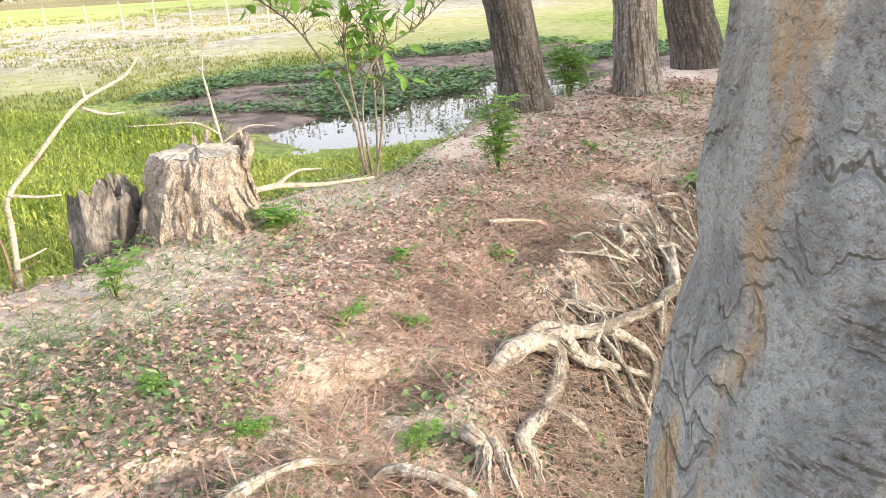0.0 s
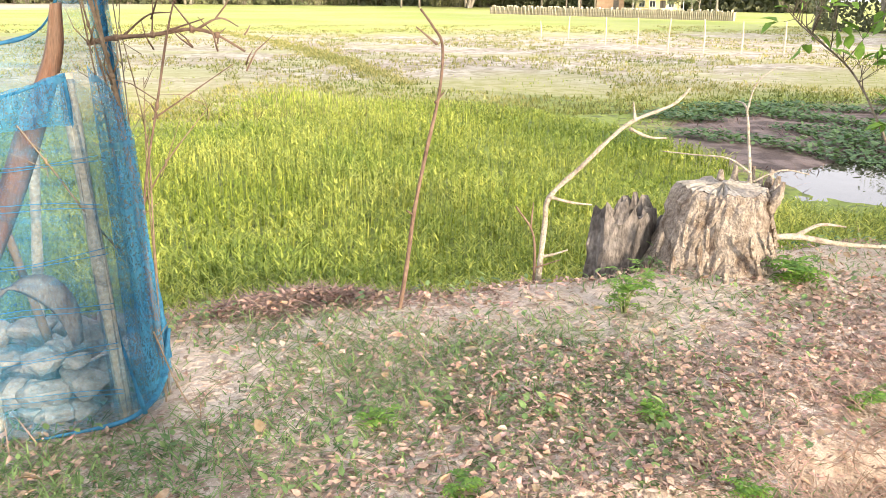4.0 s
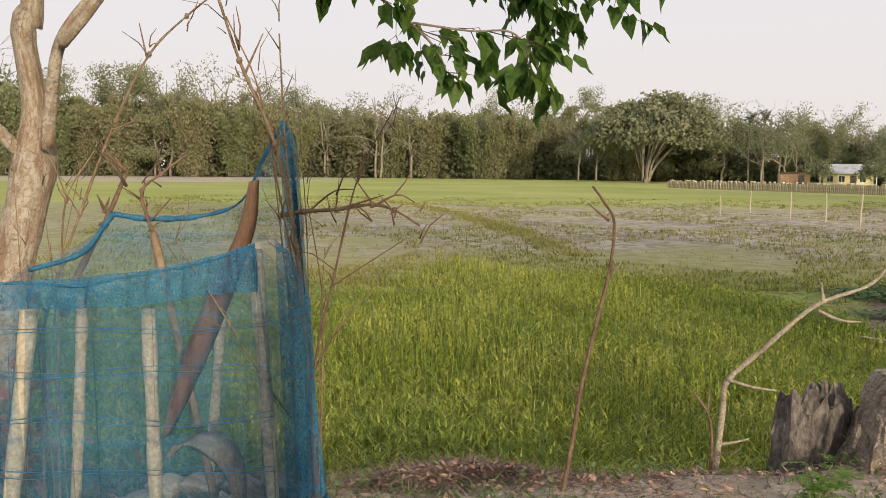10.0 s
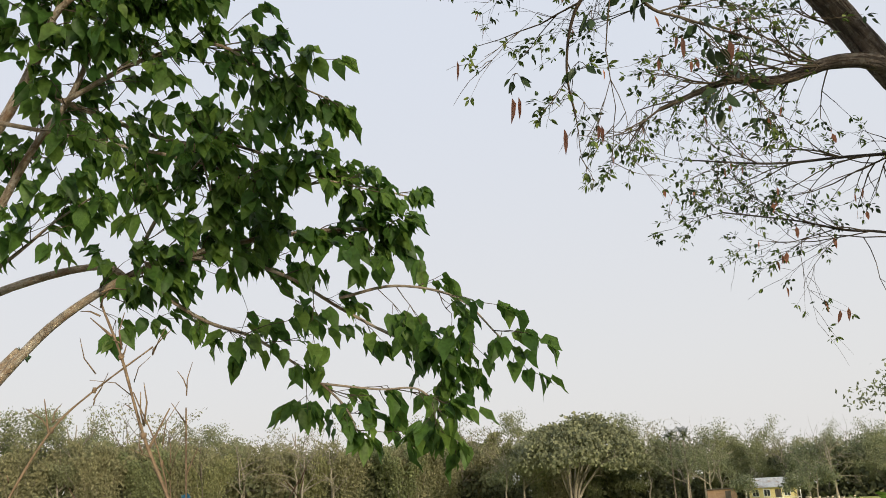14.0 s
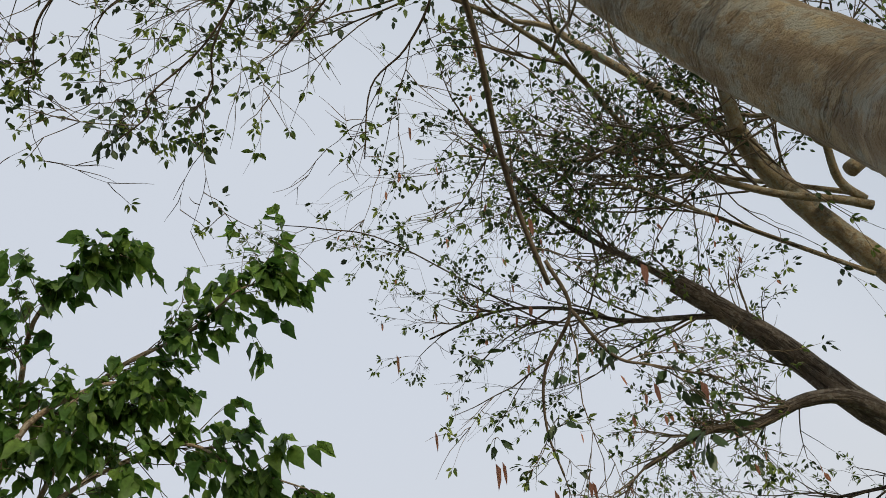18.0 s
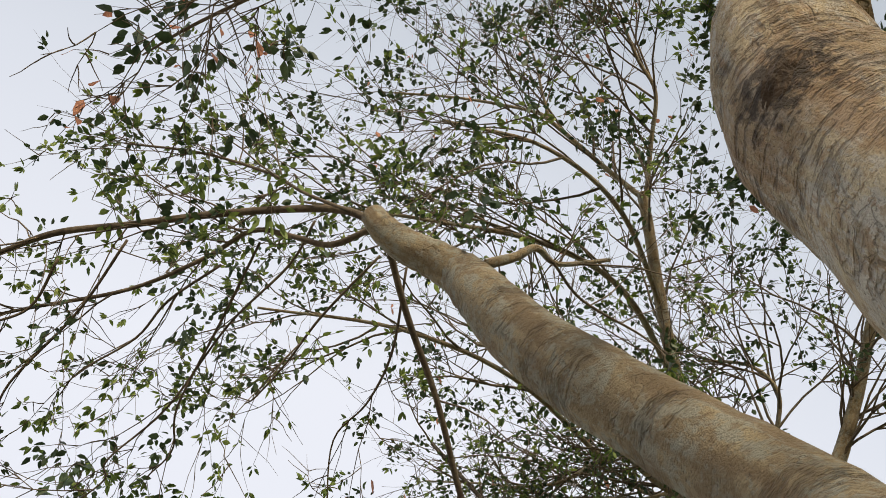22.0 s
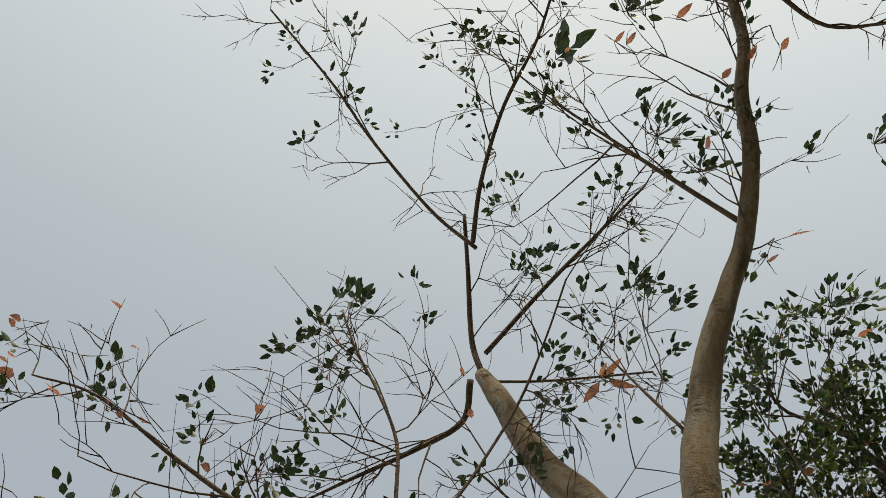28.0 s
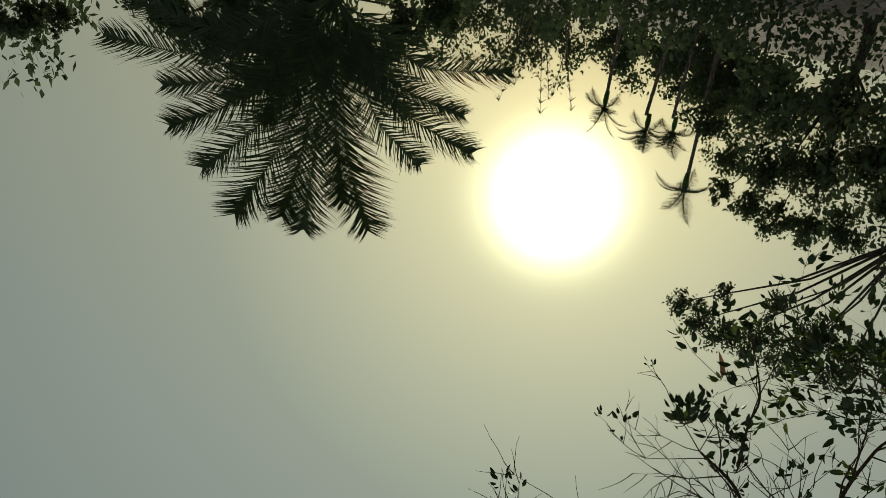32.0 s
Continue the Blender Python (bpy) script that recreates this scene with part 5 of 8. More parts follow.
rng = random.Random(21)
grown_tree("bund_tree", (6.8, 5.3), [
        ("trunk", [(6.85, 5.2, -.4, .33), (6.78, 5.28, .12, .265), (6.74, 5.31, .5, .24), (6.67, 5.38, 1.13, .235), (6.5, 5.46, 2.1, .20), (5.50, 5.67, 3.88, .136)], 0, 0.3),
        ("limb", [(5.50, 5.66, 3.98, 0.135), (4.74, 5.88, 4.79, 0.125), (4.11, 5.81, 5.58, 0.114), (3.71, 5.74, 5.96, 0.104), (3.30, 5.66, 6.30, 0.093)], 7, 0.40),
        ("limb", [(3.30, 5.66, 6.30, 0.036), (2.99, 5.64, 6.59, 0.032), (2.66, 5.62, 6.86, 0.029), (2.28, 5.51, 7.20, 0.026), (1.87, 5.23, 7.66, 0.022), (1.57, 4.99, 8.00, 0.019)], 8, 0.10),
        ("limb", [(4.78, 5.80, 4.77, 0.086), (4.42, 5.80, 5.02, 0.072), (4.06, 5.89, 5.07, 0.058), (3.68, 6.05, 4.99, 0.045), (3.25, 6.14, 5.02, 0.032), (2.71, 6.36, 4.86, 0.019)], 13, 0.20),
        ("limb", [(3.69, 5.72, 5.92, 0.032), (3.35, 5.87, 6.05, 0.027), (2.85, 6.06, 6.22, 0.023), (2.37, 6.13, 6.47, 0.018), (1.75, 6.27, 6.61, 0.014), (1.10, 6.52, 6.53, 0.009)], 13, 0.10),
        ("limb", [(5.74, 5.69, 4.39, 0.022), (4.96, 6.34, 4.46, 0.018), (4.50, 6.65, 4.53, 0.014), (3.98, 6.94, 4.59, 0.011), (3.27, 7.23, 4.75, 0.007)], 11, 0.20),
        ("limb", [(5.91, 6.56, 3.51, 0.015), (5.14, 7.06, 3.92, 0.013), (4.79, 7.27, 4.03, 0.012), (4.41, 7.45, 4.19, 0.009), (3.80, 7.71, 4.37, 0.008)], 10, 0.20),
        ("limb", [(2.64, 5.58, 6.79, 0.012), (2.64, 5.80, 6.53, 0.010), (2.28, 6.14, 6.28, 0.009), (0.79, 5.78, 7.15, 0.007), (0.17, 5.69, 7.30, 0.006), (-0.24, 5.64, 7.34, 0.004)], 6, 0.10),
], rng, BARK_DARK, "leaning dark-barked tree growing on the bund", 0.046, (0.55, 1.25), 2, 0.70, 0.05, 0.035, (4, 8), group="trees on the bund", twig_r=0.012, kids=4, spread=0.5, droop=-0.01)
grown_tree("bund_tree", (8.1, 4.8), [
        ("trunk", [(8.1, 4.75, -.4, .38), (8.1, 4.8, .1, .27), (8.13, 4.85, .5, .235), (8.2, 4.95, 1.3, .23), (7.9, 5.1, 2.6, .21), (7.2, 5.4, 3.8, .18), (6.41, 5.59, 4.66, .145)], 0, 0.3),
        ("limb", [(6.40, 5.56, 4.77, 0.143), (5.82, 5.67, 5.61, 0.134), (5.32, 5.59, 6.37, 0.125), (4.90, 5.47, 6.92, 0.116), (4.53, 5.28, 7.43, 0.107), (4.27, 5.05, 7.81, 0.098)], 5, 0.50),
        ("limb", [(4.77, 5.40, 7.08, 0.068), (4.33, 5.18, 7.72, 0.059), (3.61, 4.99, 8.39, 0.050), (2.92, 4.80, 8.92, 0.042), (2.65, 4.72, 9.14, 0.032), (2.31, 4.74, 9.31, 0.024)], 9, 0.10),
        ("limb", [(5.20, 5.56, 6.14, 0.025), (4.44, 5.62, 6.76, 0.022), (3.72, 5.61, 7.25, 0.019), (3.06, 5.57, 7.62, 0.015), (2.31, 5.53, 7.92, 0.012), (1.54, 5.53, 8.09, 0.008)], 9, 0.10),
        ("limb", [(5.33, 5.33, 7.00, 0.029), (4.74, 5.51, 7.39, 0.026), (4.28, 5.64, 7.66, 0.024), (3.84, 5.75, 7.88, 0.021), (3.79, 5.62, 8.07, 0.018)], 10, 0.20),
        ("limb", [(3.84, 4.52, 7.00, 0.067), (3.73, 4.18, 7.41, 0.062), (3.66, 3.58, 7.92, 0.058), (3.60, 2.92, 8.37, 0.053), (3.57, 2.65, 8.56, 0.048)], 6, 0.40),
        ("limb", [(3.60, 2.75, 8.50, 0.024), (3.66, 2.22, 8.73, 0.022), (3.70, 1.78, 8.90, 0.020), (3.56, 1.52, 9.09, 0.018), (3.40, 1.16, 9.29, 0.016)], 11, 0.20),
        ("limb", [(3.57, 2.70, 8.54, 0.028), (3.26, 2.49, 8.86, 0.025), (2.82, 2.17, 9.23, 0.021), (2.64, 2.11, 9.40, 0.017), (2.01, 2.07, 9.68, 0.014), (1.37, 2.08, 9.89, 0.011)], 11, 0.10),
        ("limb", [(2.83, 2.18, 9.27, 0.016), (2.78, 1.92, 9.51, 0.014), (2.76, 1.70, 9.72, 0.011), (2.65, 1.42, 9.95, 0.009)], 9, 0.20),
        ("limb", [(4.93, 4.81, 6.77, 0.079), (5.16, 4.69, 6.92, 0.069), (5.47, 4.20, 7.28, 0.060), (5.75, 3.53, 7.71, 0.049), (5.97, 2.82, 8.10, 0.038)], 20, 0.20),
        ("limb", [(4.80, 4.72, 6.99, 0.029), (4.67, 4.65, 7.16, 0.025), (4.74, 4.25, 7.42, 0.021), (4.55, 4.10, 7.69, 0.017), (4.15, 4.17, 7.92, 0.012)], 12, 0.20),
        ("limb", [(5.05, 4.95, 6.44, 0.046), (4.79, 4.97, 6.56, 0.042), (4.30, 5.07, 6.79, 0.037), (3.68, 5.07, 7.14, 0.032), (3.31, 4.87, 7.45, 0.027), (3.09, 4.88, 7.45, 0.022), (2.68, 5.07, 7.40, 0.018), (2.20, 5.13, 7.45, 0.014)], 10, 0.30),
        ("limb", [(5.00, 4.94, 6.51, 0.046), (4.77, 4.82, 6.68, 0.040), (4.60, 4.48, 6.97, 0.034), (4.40, 4.34, 7.10, 0.028), (4.04, 4.44, 7.15, 0.022), (3.70, 4.43, 7.25, 0.017)], 8, 0.30),
        ("limb", [(3.73, 4.18, 7.41, 0.032), (3.05, 3.15, 7.50, 0.027), (2.25, 2.62, 7.42, 0.022), (1.25, 2.33, 7.30, 0.015), (0.30, 2.12, 7.20, 0.008)], 11, 0.25),
        ("limb", [(3.66, 3.58, 7.92, 0.026), (2.95, 2.45, 7.62, 0.022), (2.20, 1.85, 7.50, 0.017), (1.35, 1.60, 7.42, 0.009)], 7, 0.25),
        ("limb", [(3.09, 4.88, 7.45, 0.026), (2.05, 3.75, 7.22, 0.022), (1.05, 3.10, 7.02, 0.016), (0.00, 2.80, 6.92, 0.009)], 9, 0.2),
        ("limb", [(3.78, 5.20, 7.28, 0.021), (3.48, 5.20, 7.22, 0.017), (3.08, 5.17, 7.24, 0.014), (2.78, 5.12, 7.20, 0.010)], 5, 0.30),
], rng, BARK_PALE, "tall pale-trunked tree growing on the bund", 0.052, (1.0, 2.5), 2, lambda p: 0.64 if p.y < 3.4 and p.z < 8.2 else 0.82 if p.z > 7.6 else 0.6, 0.12, 0.02, (4, 8), group="trees on the bund", twig_r=0.014, kids=4, spread=0.7, more=1.2, trunk_bark=BARK_GREY)
grown_tree("bund_tree", (10.0, 5.15), [
        ("trunk", [(10.1, 5.1, -.4, .45), (10.0, 5.15, .2, .33), (9.85, 5.25, 1.0, .29), (9.6, 5.1, 2.2, .27), (8.6, 4.2, 4.0, .22), (7.0, 3.0, 5.4, .16), (5.6, 2.0, 6.1, .1), (4.81, 1.82, 6.33, .076)], 0, 0.3),
        ("limb", [(8.6, 4.2, 4.0, .12), (7.4, 2.9, 5.2, .1), (6.2, 1.9, 6.1, .08), (5.32, 1.31, 6.75, .061)], 0, 0.3),
        ("limb", [(4.73, 1.79, 6.37, 0.044), (4.53, 1.62, 6.80, 0.039), (4.27, 1.47, 7.23, 0.034), (4.05, 1.10, 7.64, 0.029), (3.93, 0.70, 7.95, 0.023)], 26, 0.10),
        ("limb", [(5.24, 1.27, 6.79, 0.035), (5.01, 0.82, 7.26, 0.031), (4.86, 0.41, 7.60, 0.027), (4.74, -0.18, 7.86, 0.018), (4.77, -0.62, 7.95, 0.010)], 22, 0.10),
        ("limb", [(5.36, 0.70, 6.83, 0.035), (5.26, 0.04, 7.19, 0.030), (5.27, -0.48, 7.36, 0.020), (5.28, -0.95, 7.46, 0.011)], 16, 0.10),
        ("limb", [(5.15, -0.44, 7.22, 0.027), (5.04, -0.82, 7.47, 0.021), (4.82, -1.10, 7.78, 0.015), (4.79, -1.64, 7.88, 0.009)], 5, 0.10),
        ("limb", [(4.28, -2.98, 3.53, 0.013), (3.97, -3.44, 3.45, 0.011), (3.73, -3.74, 3.37, 0.009), (3.56, -3.94, 3.28, 0.006)], 8, 0.10),
        ("limb", [(6.2, 1.9, 6.1, .08), (5.8, 1.2, 6.5, .07), (5.43, 0.73, 6.78, .061)], 0, 0.3),
        ("limb", [(5.43, 0.73, 6.78, .05), (5.3, 0.1, 7.0, .048), (5.24, -0.40, 7.17, .046)], 0, 0.3),
], rng, BARK_DARK, "dense leafy tree growing on the bund", 0.062, (0.5, 1.15), 2, 0.48, 0.26, 0.01, (4, 8), group="trees on the bund", twig_r=0.010, more=1.2)
grown_tree("bund_tree", (13.7, 5.6), [
        ("trunk", [(13.7, 5.6, -.4, .2), (13.7, 5.6, .2, .14), (13.75, 5.6, 1.5, .12), (13.6, 5.7, 4.0, .1), (13.4, 5.5, 6.5, .05)], 10, 0.5),
], rng, BARK_GREY, "slim grey tree farther along the bund", 0.09, (1.0, 2.0), 2, 0.3, 0.2, 0.0, (2, 5), group="trees on the bund")


# ---- broad-leaved young tree behind the netting ----
LTRUNK = [(-2.52, 4.43, -0.13, 0.180), (-2.48, 4.53, 0.08, 0.123), (-2.46, 4.65, 0.52, 0.115), (-2.38, 4.78, 1.09, 0.108), (-2.30, 4.85, 1.57, 0.119), (-2.28, 4.83, 1.89, 0.069), (-2.30, 4.77, 2.28, 0.065), (-2.27, 4.78, 2.39, 0.065), (-2.26, 4.79, 2.35, 0.061), (-2.22, 4.74, 2.66, 0.054)]
LLIMBS = [
    ("limb", [(-2.17, 4.73, 1.64, 0.038), (-2.10, 4.67, 2.01, 0.035), (-2.00, 4.61, 2.26, 0.032), (-1.75, 4.59, 2.54, 0.029)], 0, 0.30),
    ("limb", [(-1.97, 4.50, 2.19, 0.032), (-1.84, 4.45, 2.30, 0.028), (-1.54, 4.41, 2.63, 0.024), (-1.20, 4.37, 2.86, 0.021), (-0.89, 4.32, 2.97, 0.018), (-0.44, 4.27, 3.06, 0.014), (-0.02, 4.20, 3.08, 0.012), (0.21, 4.12, 3.05, 0.009)], 44, 0.35),
    ("limb", [(-2.15, 4.62, 2.63, 0.028), (-1.98, 4.54, 2.80, 0.024), (-1.62, 4.53, 2.94, 0.022), (-1.32, 4.51, 2.98, 0.019), (-1.16, 4.48, 2.88, 0.017)], 2, 0.80),
    ("limb", [(-1.06, 4.33, 2.94, 0.014), (-0.68, 4.33, 2.97, 0.012), (-0.33, 4.34, 2.87, 0.010), (-0.03, 4.33, 2.68, 0.009), (0.26, 4.29, 2.51, 0.007), (0.47, 4.22, 2.43, 0.006), (0.51, 4.17, 2.33, 0.004)], 16, 0.10),
    ("limb", [(-1.04, 4.37, 2.83, 0.012), (-0.75, 4.38, 2.64, 0.010), (-0.48, 4.33, 2.53, 0.009), (-0.21, 4.29, 2.34, 0.006), (-0.02, 4.22, 2.16, 0.006), (0.05, 4.14, 2.02, 0.004)], 14, 0.10),
    ("limb", [(-0.03, 4.22, 2.71, 0.009), (0.26, 4.14, 2.75, 0.007), (0.57, 4.06, 2.66, 0.006), (0.77, 4.01, 2.44, 0.004)], 9, 0.20),
    ("limb", [(-0.12, 4.11, 2.25, 0.006), (0.16, 4.08, 2.21, 0.005), (0.35, 4.04, 2.20, 0.005), (0.46, 4.01, 2.08, 0.004)], 7, 0.20),
    ("limb", [(-2.32, 4.12, 2.89, 0.029), (-1.91, 4.24, 2.92, 0.025), (-1.74, 4.14, 3.22, 0.022), (-1.57, 4.03, 3.48, 0.019), (-1.37, 3.92, 3.72, 0.015), (-1.16, 3.73, 4.04, 0.012), (-0.98, 3.68, 4.08, 0.009)], 26, 0.30),
    ("limb", [(-2.17, 4.12, 3.09, 0.029), (-1.82, 4.05, 3.48, 0.024), (-1.57, 3.90, 3.82, 0.020), (-1.39, 3.71, 4.09, 0.017), (-1.08, 3.63, 4.22, 0.012), (-0.88, 3.59, 4.21, 0.009)], 30, 0.35),
    ("limb", [(-1.77, 4.09, 3.64, 0.022), (-1.57, 3.93, 3.96, 0.018), (-1.46, 3.70, 4.29, 0.015), (-1.37, 3.47, 4.54, 0.012), (-1.16, 3.32, 4.70, 0.009), (-0.96, 3.20, 4.81, 0.006)], 30, 0.20),
    ("limb", [(-1.30, 3.76, 4.14, 0.014), (-0.96, 3.65, 4.36, 0.012), (-0.64, 3.58, 4.48, 0.009), (-0.37, 3.44, 4.62, 0.006), (-0.22, 3.38, 4.63, 0.004)], 32, 0.10),
    ("limb", [(-1.38, 3.88, 3.67, 0.014), (-1.01, 3.81, 3.86, 0.011), (-0.65, 3.76, 3.93, 0.009), (-0.40, 3.79, 3.80, 0.006), (-0.07, 3.81, 3.65, 0.004)], 28, 0.10),
    ("limb", [(-1.59, 3.97, 3.79, 0.017), (-1.27, 4.04, 3.67, 0.014), (-0.88, 4.09, 3.54, 0.012), (-0.54, 4.06, 3.50, 0.009), (-0.20, 4.05, 3.34, 0.006), (0.13, 4.00, 3.23, 0.004)], 30, 0.10),
    ("limb", [(-2.32, 4.84, 1.57, 0.042), (-2.41, 4.77, 1.69, 0.038), (-2.51, 4.69, 1.84, 0.035), (-2.64, 4.58, 2.09, 0.031)], 3, 0.60),
    ("limb", [(-1.69, 3.88, 3.55, 0.012), (-1.32, 3.98, 3.51, 0.010), (-0.79, 4.08, 3.43, 0.009), (-0.37, 4.13, 3.30, 0.007), (-0.02, 4.08, 3.31, 0.006), (0.33, 4.05, 3.21, 0.004)], 11, 0.10),
    ("limb", [(-1.12, 4.32, 2.94, 0.012), (-0.95, 4.17, 3.19, 0.009), (-0.78, 4.03, 3.35, 0.006), (-0.62, 3.89, 3.50, 0.004)], 11, 0.10),
    ("limb", [(-0.69, 4.39, 3.00, 0.012), (-0.69, 4.15, 3.24, 0.008), (-0.73, 3.89, 3.44, 0.004)], 11, 0.10),
    ("limb", [(-1.89, 4.11, 2.71, 0.012), (-1.61, 4.05, 2.92, 0.009), (-1.41, 3.97, 3.06, 0.006), (-1.23, 3.89, 3.15, 0.004)], 11, 0.10),
]


def leafy_tree():
    rng = random.Random(8)
    base = (-2.46, 4.46)
    t = thing("leafy_tree", (*base, gz(*base)), "young broad-leaved tree with mottled pale bark beside the netting", "tree")
    o = Vector(t.location)

    def put(nm, g, m, kind=""):
        for i, v in enumerate(g.v):
            g.v[i] = Vector(v) - o
        return tagged(part(nm, g, m, t), kind=kind)

    rows = [("trunk", LTRUNK, 0, 1)] + LLIMBS
    tips, tw = [], Geo()
    for nm, pts, n_twig, lo in rows:
        g = Geo()
        q = limb(g, pts, 6, 14 if nm == "trunk" else 9, 0.04, rng)
        put(nm, g, BARK_MOTTLED)
        n = len(q)
        for k in range(n_twig):
            i = min(n - 1, int(n * (lo + (1 - lo) * (k + rng.random()) / n_twig)))
            i0 = min(i, n - 2)
            way = Vector(q[i0 + 1][:3] - q[i0][:3]).normalized()
            twigs(tw, q[i][:3], rand_way(rng, way, 0.9), rng.uniform(0.14, 0.44) * (1.1 - .6 * i / n), 0.0035, 1, rng, tips, 0.35, 0.02, 3, 4)
        tips.append((Vector(q[-1][:3]), Vector(q[-1][:3] - q[-2][:3]).normalized()))
    put("twig_spray", tw, TWIG, "stuff")
    spots = []
    for p, w in tips:
        if rng.random() < 0.22:
            continue
        for k in range(rng.randint(1, 2)):
            spots.append((p, rand_way(rng, w * 0.6 + Vector((0, 0, -0.8)), 0.6), rand_way(rng, (0, -.2, 1), 0.6), rng.uniform(0.065, 0.15)))
    rng.shuffle(spots)
    scatter_parts(t, "leaf", spots[:290], leaf_meshes("leaf", LEAF_BROAD, 6, rng, 0.62, 0.2, 0.12, True))
    P, W, U = (np.array([q[k] for q in spots[290:]]) for k in range(3))
    size = np.array([q[3] for q in spots[290:]])
    lg = Mass()
    lg.broad(P, W, U, size, size * .62, .2, .14)
    ob = new("foliage", lg.mesh("foliage", LEAF_BROAD, True, o))
    ob.parent = t
    tagged(ob, kind="stuff")


leafy_tree()


# ---- things on the bund ----
def at_place(name, x, y, label, category, group="", dz=0.0):
    return thing(name, (x, y, gz(x, y) + dz), label, category, group)


def local(g, t):
    o = Vector(t.location)
    for i, v in enumerate(g.v):
        g.v[i] = Vector(v) - o
    return g


def stump():
    rng = random.Random(5)
    t = at_place("tree_stump", 2.47, 4.08, "broad pale sawn tree stump with crumbly flared sides on the bund", "stump")
    body, n = Geo(), 84
    rings = [(-.2, .40), (-.12, .37), (-.05, .345), (.0, .325), (.05, .31), (.10, .30), (.15, .295), (.20, .285), (.25, .28), (.30, .27), (.345, .258), (.375, .24)]
    lean = Vector((0.02, 0.03, 0))
    lobes = [(rng.uniform(0, 6.28), rng.uniform(0.03, 0.09), rng.randint(2, 7)) for k in range(6)]
    for j, (z, r) in enumerate(rings):
        for k in range(n):
            a = 2 * math.pi * k / n
            rr = r * (1 + sum(w * math.sin(m * a + p) for p, w, m in lobes) * (1.1 - 0.05 * j) * 0.55 + rng.uniform(-0.03, 0.03) + 0.055 * math.sin(k * .62 + j * 1.9) * math.sin(j * 1.25 - k * .31))
            body.v.append(Vector((rr * math.cos(a), rr * math.sin(a), z + rng.uniform(-.012, .012))) + lean * (j * .545))
    for j in range(len(rings) - 1):
        for k in range(n):
            a, b = j * n + k, j * n + (k + 1) % n
            body.f.append((a, b, b + n, a + n))
    part("body", body, STUMP_SIDE, t, smooth=False)
    top = Geo()
    m = (len(rings) - 1) * n
    for ring, (f, dz) in enumerate(((1.0, .0), (0.7, .012), (0.35, .006))):
        for k in range(n):
            v = body.v[m + k]
            c = lean * 6
            top.v.append(Vector((c.x + (v.x - c.x) * f, c.y + (v.y - c.y) * f, v.z + dz + rng.uniform(-.006, .006))))
    top.v.append(lean * 6 + Vector((0, 0, .405)))
    for ring in range(2):
        for k in range(n):
            a, b = ring * n + k, ring * n + (k + 1) % n
            top.f.append((a, b, b + n, a + n))
    for k in range(n):
        top.f.append((2 * n + k, 2 * n + (k + 1) % n, 3 * n))
    part("sawn_top", top, STUMP_TOP, t, "pale grey sawn face of the stump", smooth=False)
    for k in range(9):
        a = -0.9 + k * 0.24 + rng.uniform(-.1, .1)
        g = Geo()
        p = Vector((math.cos(a) * .27, math.sin(a) * .27, .47)) + lean * 5
        q = limb(g, [(p.x * .95, p.y * .95, .27, .034), (p.x * 1.1, p.y * 1.1, .34, .03), (p.x * 1.18, p.y * 1.18, .41 + rng.uniform(-.02, .06), .012)], 4, 7, 0.15, rng)
        part("knob", g, STUMP_SIDE, t)
    # crumbling slabs of rotten wood down the sides
    for k in range(26):
        a, z = rng.uniform(0, 6.28), rng.uniform(-.08, .2)
        r = .335 - .22 * max(z, 0)
        g = Geo()
        limb(g, [(math.cos(a) * r, math.sin(a) * r, z + .07, .008), (math.cos(a) * (r + .006), math.sin(a) * (r + .006), z + .02, .019), (math.cos(a + .05) * (r + .03), math.sin(a + .05) * (r + .018), z - .05, .011)], 3, 6, 0.3, rng)
        part("wood_slab", g, STUMP_SIDE, t, smooth=False)


def old_stub():
    rng = random.Random(6)
    t = at_place("charred_stub", 2.06, 4.45, "dark hollow weathered stub leaning against the stump", "stump", dz=0.2)
    wall = Geo()
    n = 34
    for j, (z, r) in enumerate([(-.4, .20), (-.15, .185), (-.05, .18), (.03, .172), (.10, .175), (.17, .16), (.24, .165), (.31, .155)]):
        for inner in (0, 1):
            for k in range(n):
                a = 2 * math.pi * k / n
                rr = r * (1 + 0.1 * math.sin(3 * a + 1) + 0.06 * math.sin(7 * a) + rng.uniform(-.075, .06)) * (1 - 0.33 * inner)
                zz = z + (rng.uniform(-.09, .05) + .05 * math.sin(2 * a) if j == 7 else rng.uniform(-.012, .012))
                wall.v.append(Vector((rr * math.cos(a) * 1.15, rr * math.sin(a) * 0.8, zz)))
    for j in range(7):
        for k in range(n):
            for inner in (0, 1):
                a, b = j * 2 * n + inner * n + k, j * 2 * n + inner * n + (k + 1) % n
                wall.f.append((a, b, b + 2 * n, a + 2 * n) if not inner else (b, a, a + 2 * n, b + 2 * n))
    for k in range(n):
        a, b = 14 * n + k, 14 * n + (k + 1) % n
        wall.f.append((a, b, b + n, a + n))
    part("shell", wall, CHARRED, t, smooth=False)
    for k in range(4):
        g = Geo()
        limb(g, [(.1 + k * .06, .02, -.1, .05), (.13 + k * .06, .03, .12, .045), (.15 + k * .07, .04, .24 + .05 * (k % 2), .02)], 4, 7, 0.15, rng)
        part("splinter", g, CHARRED, t)


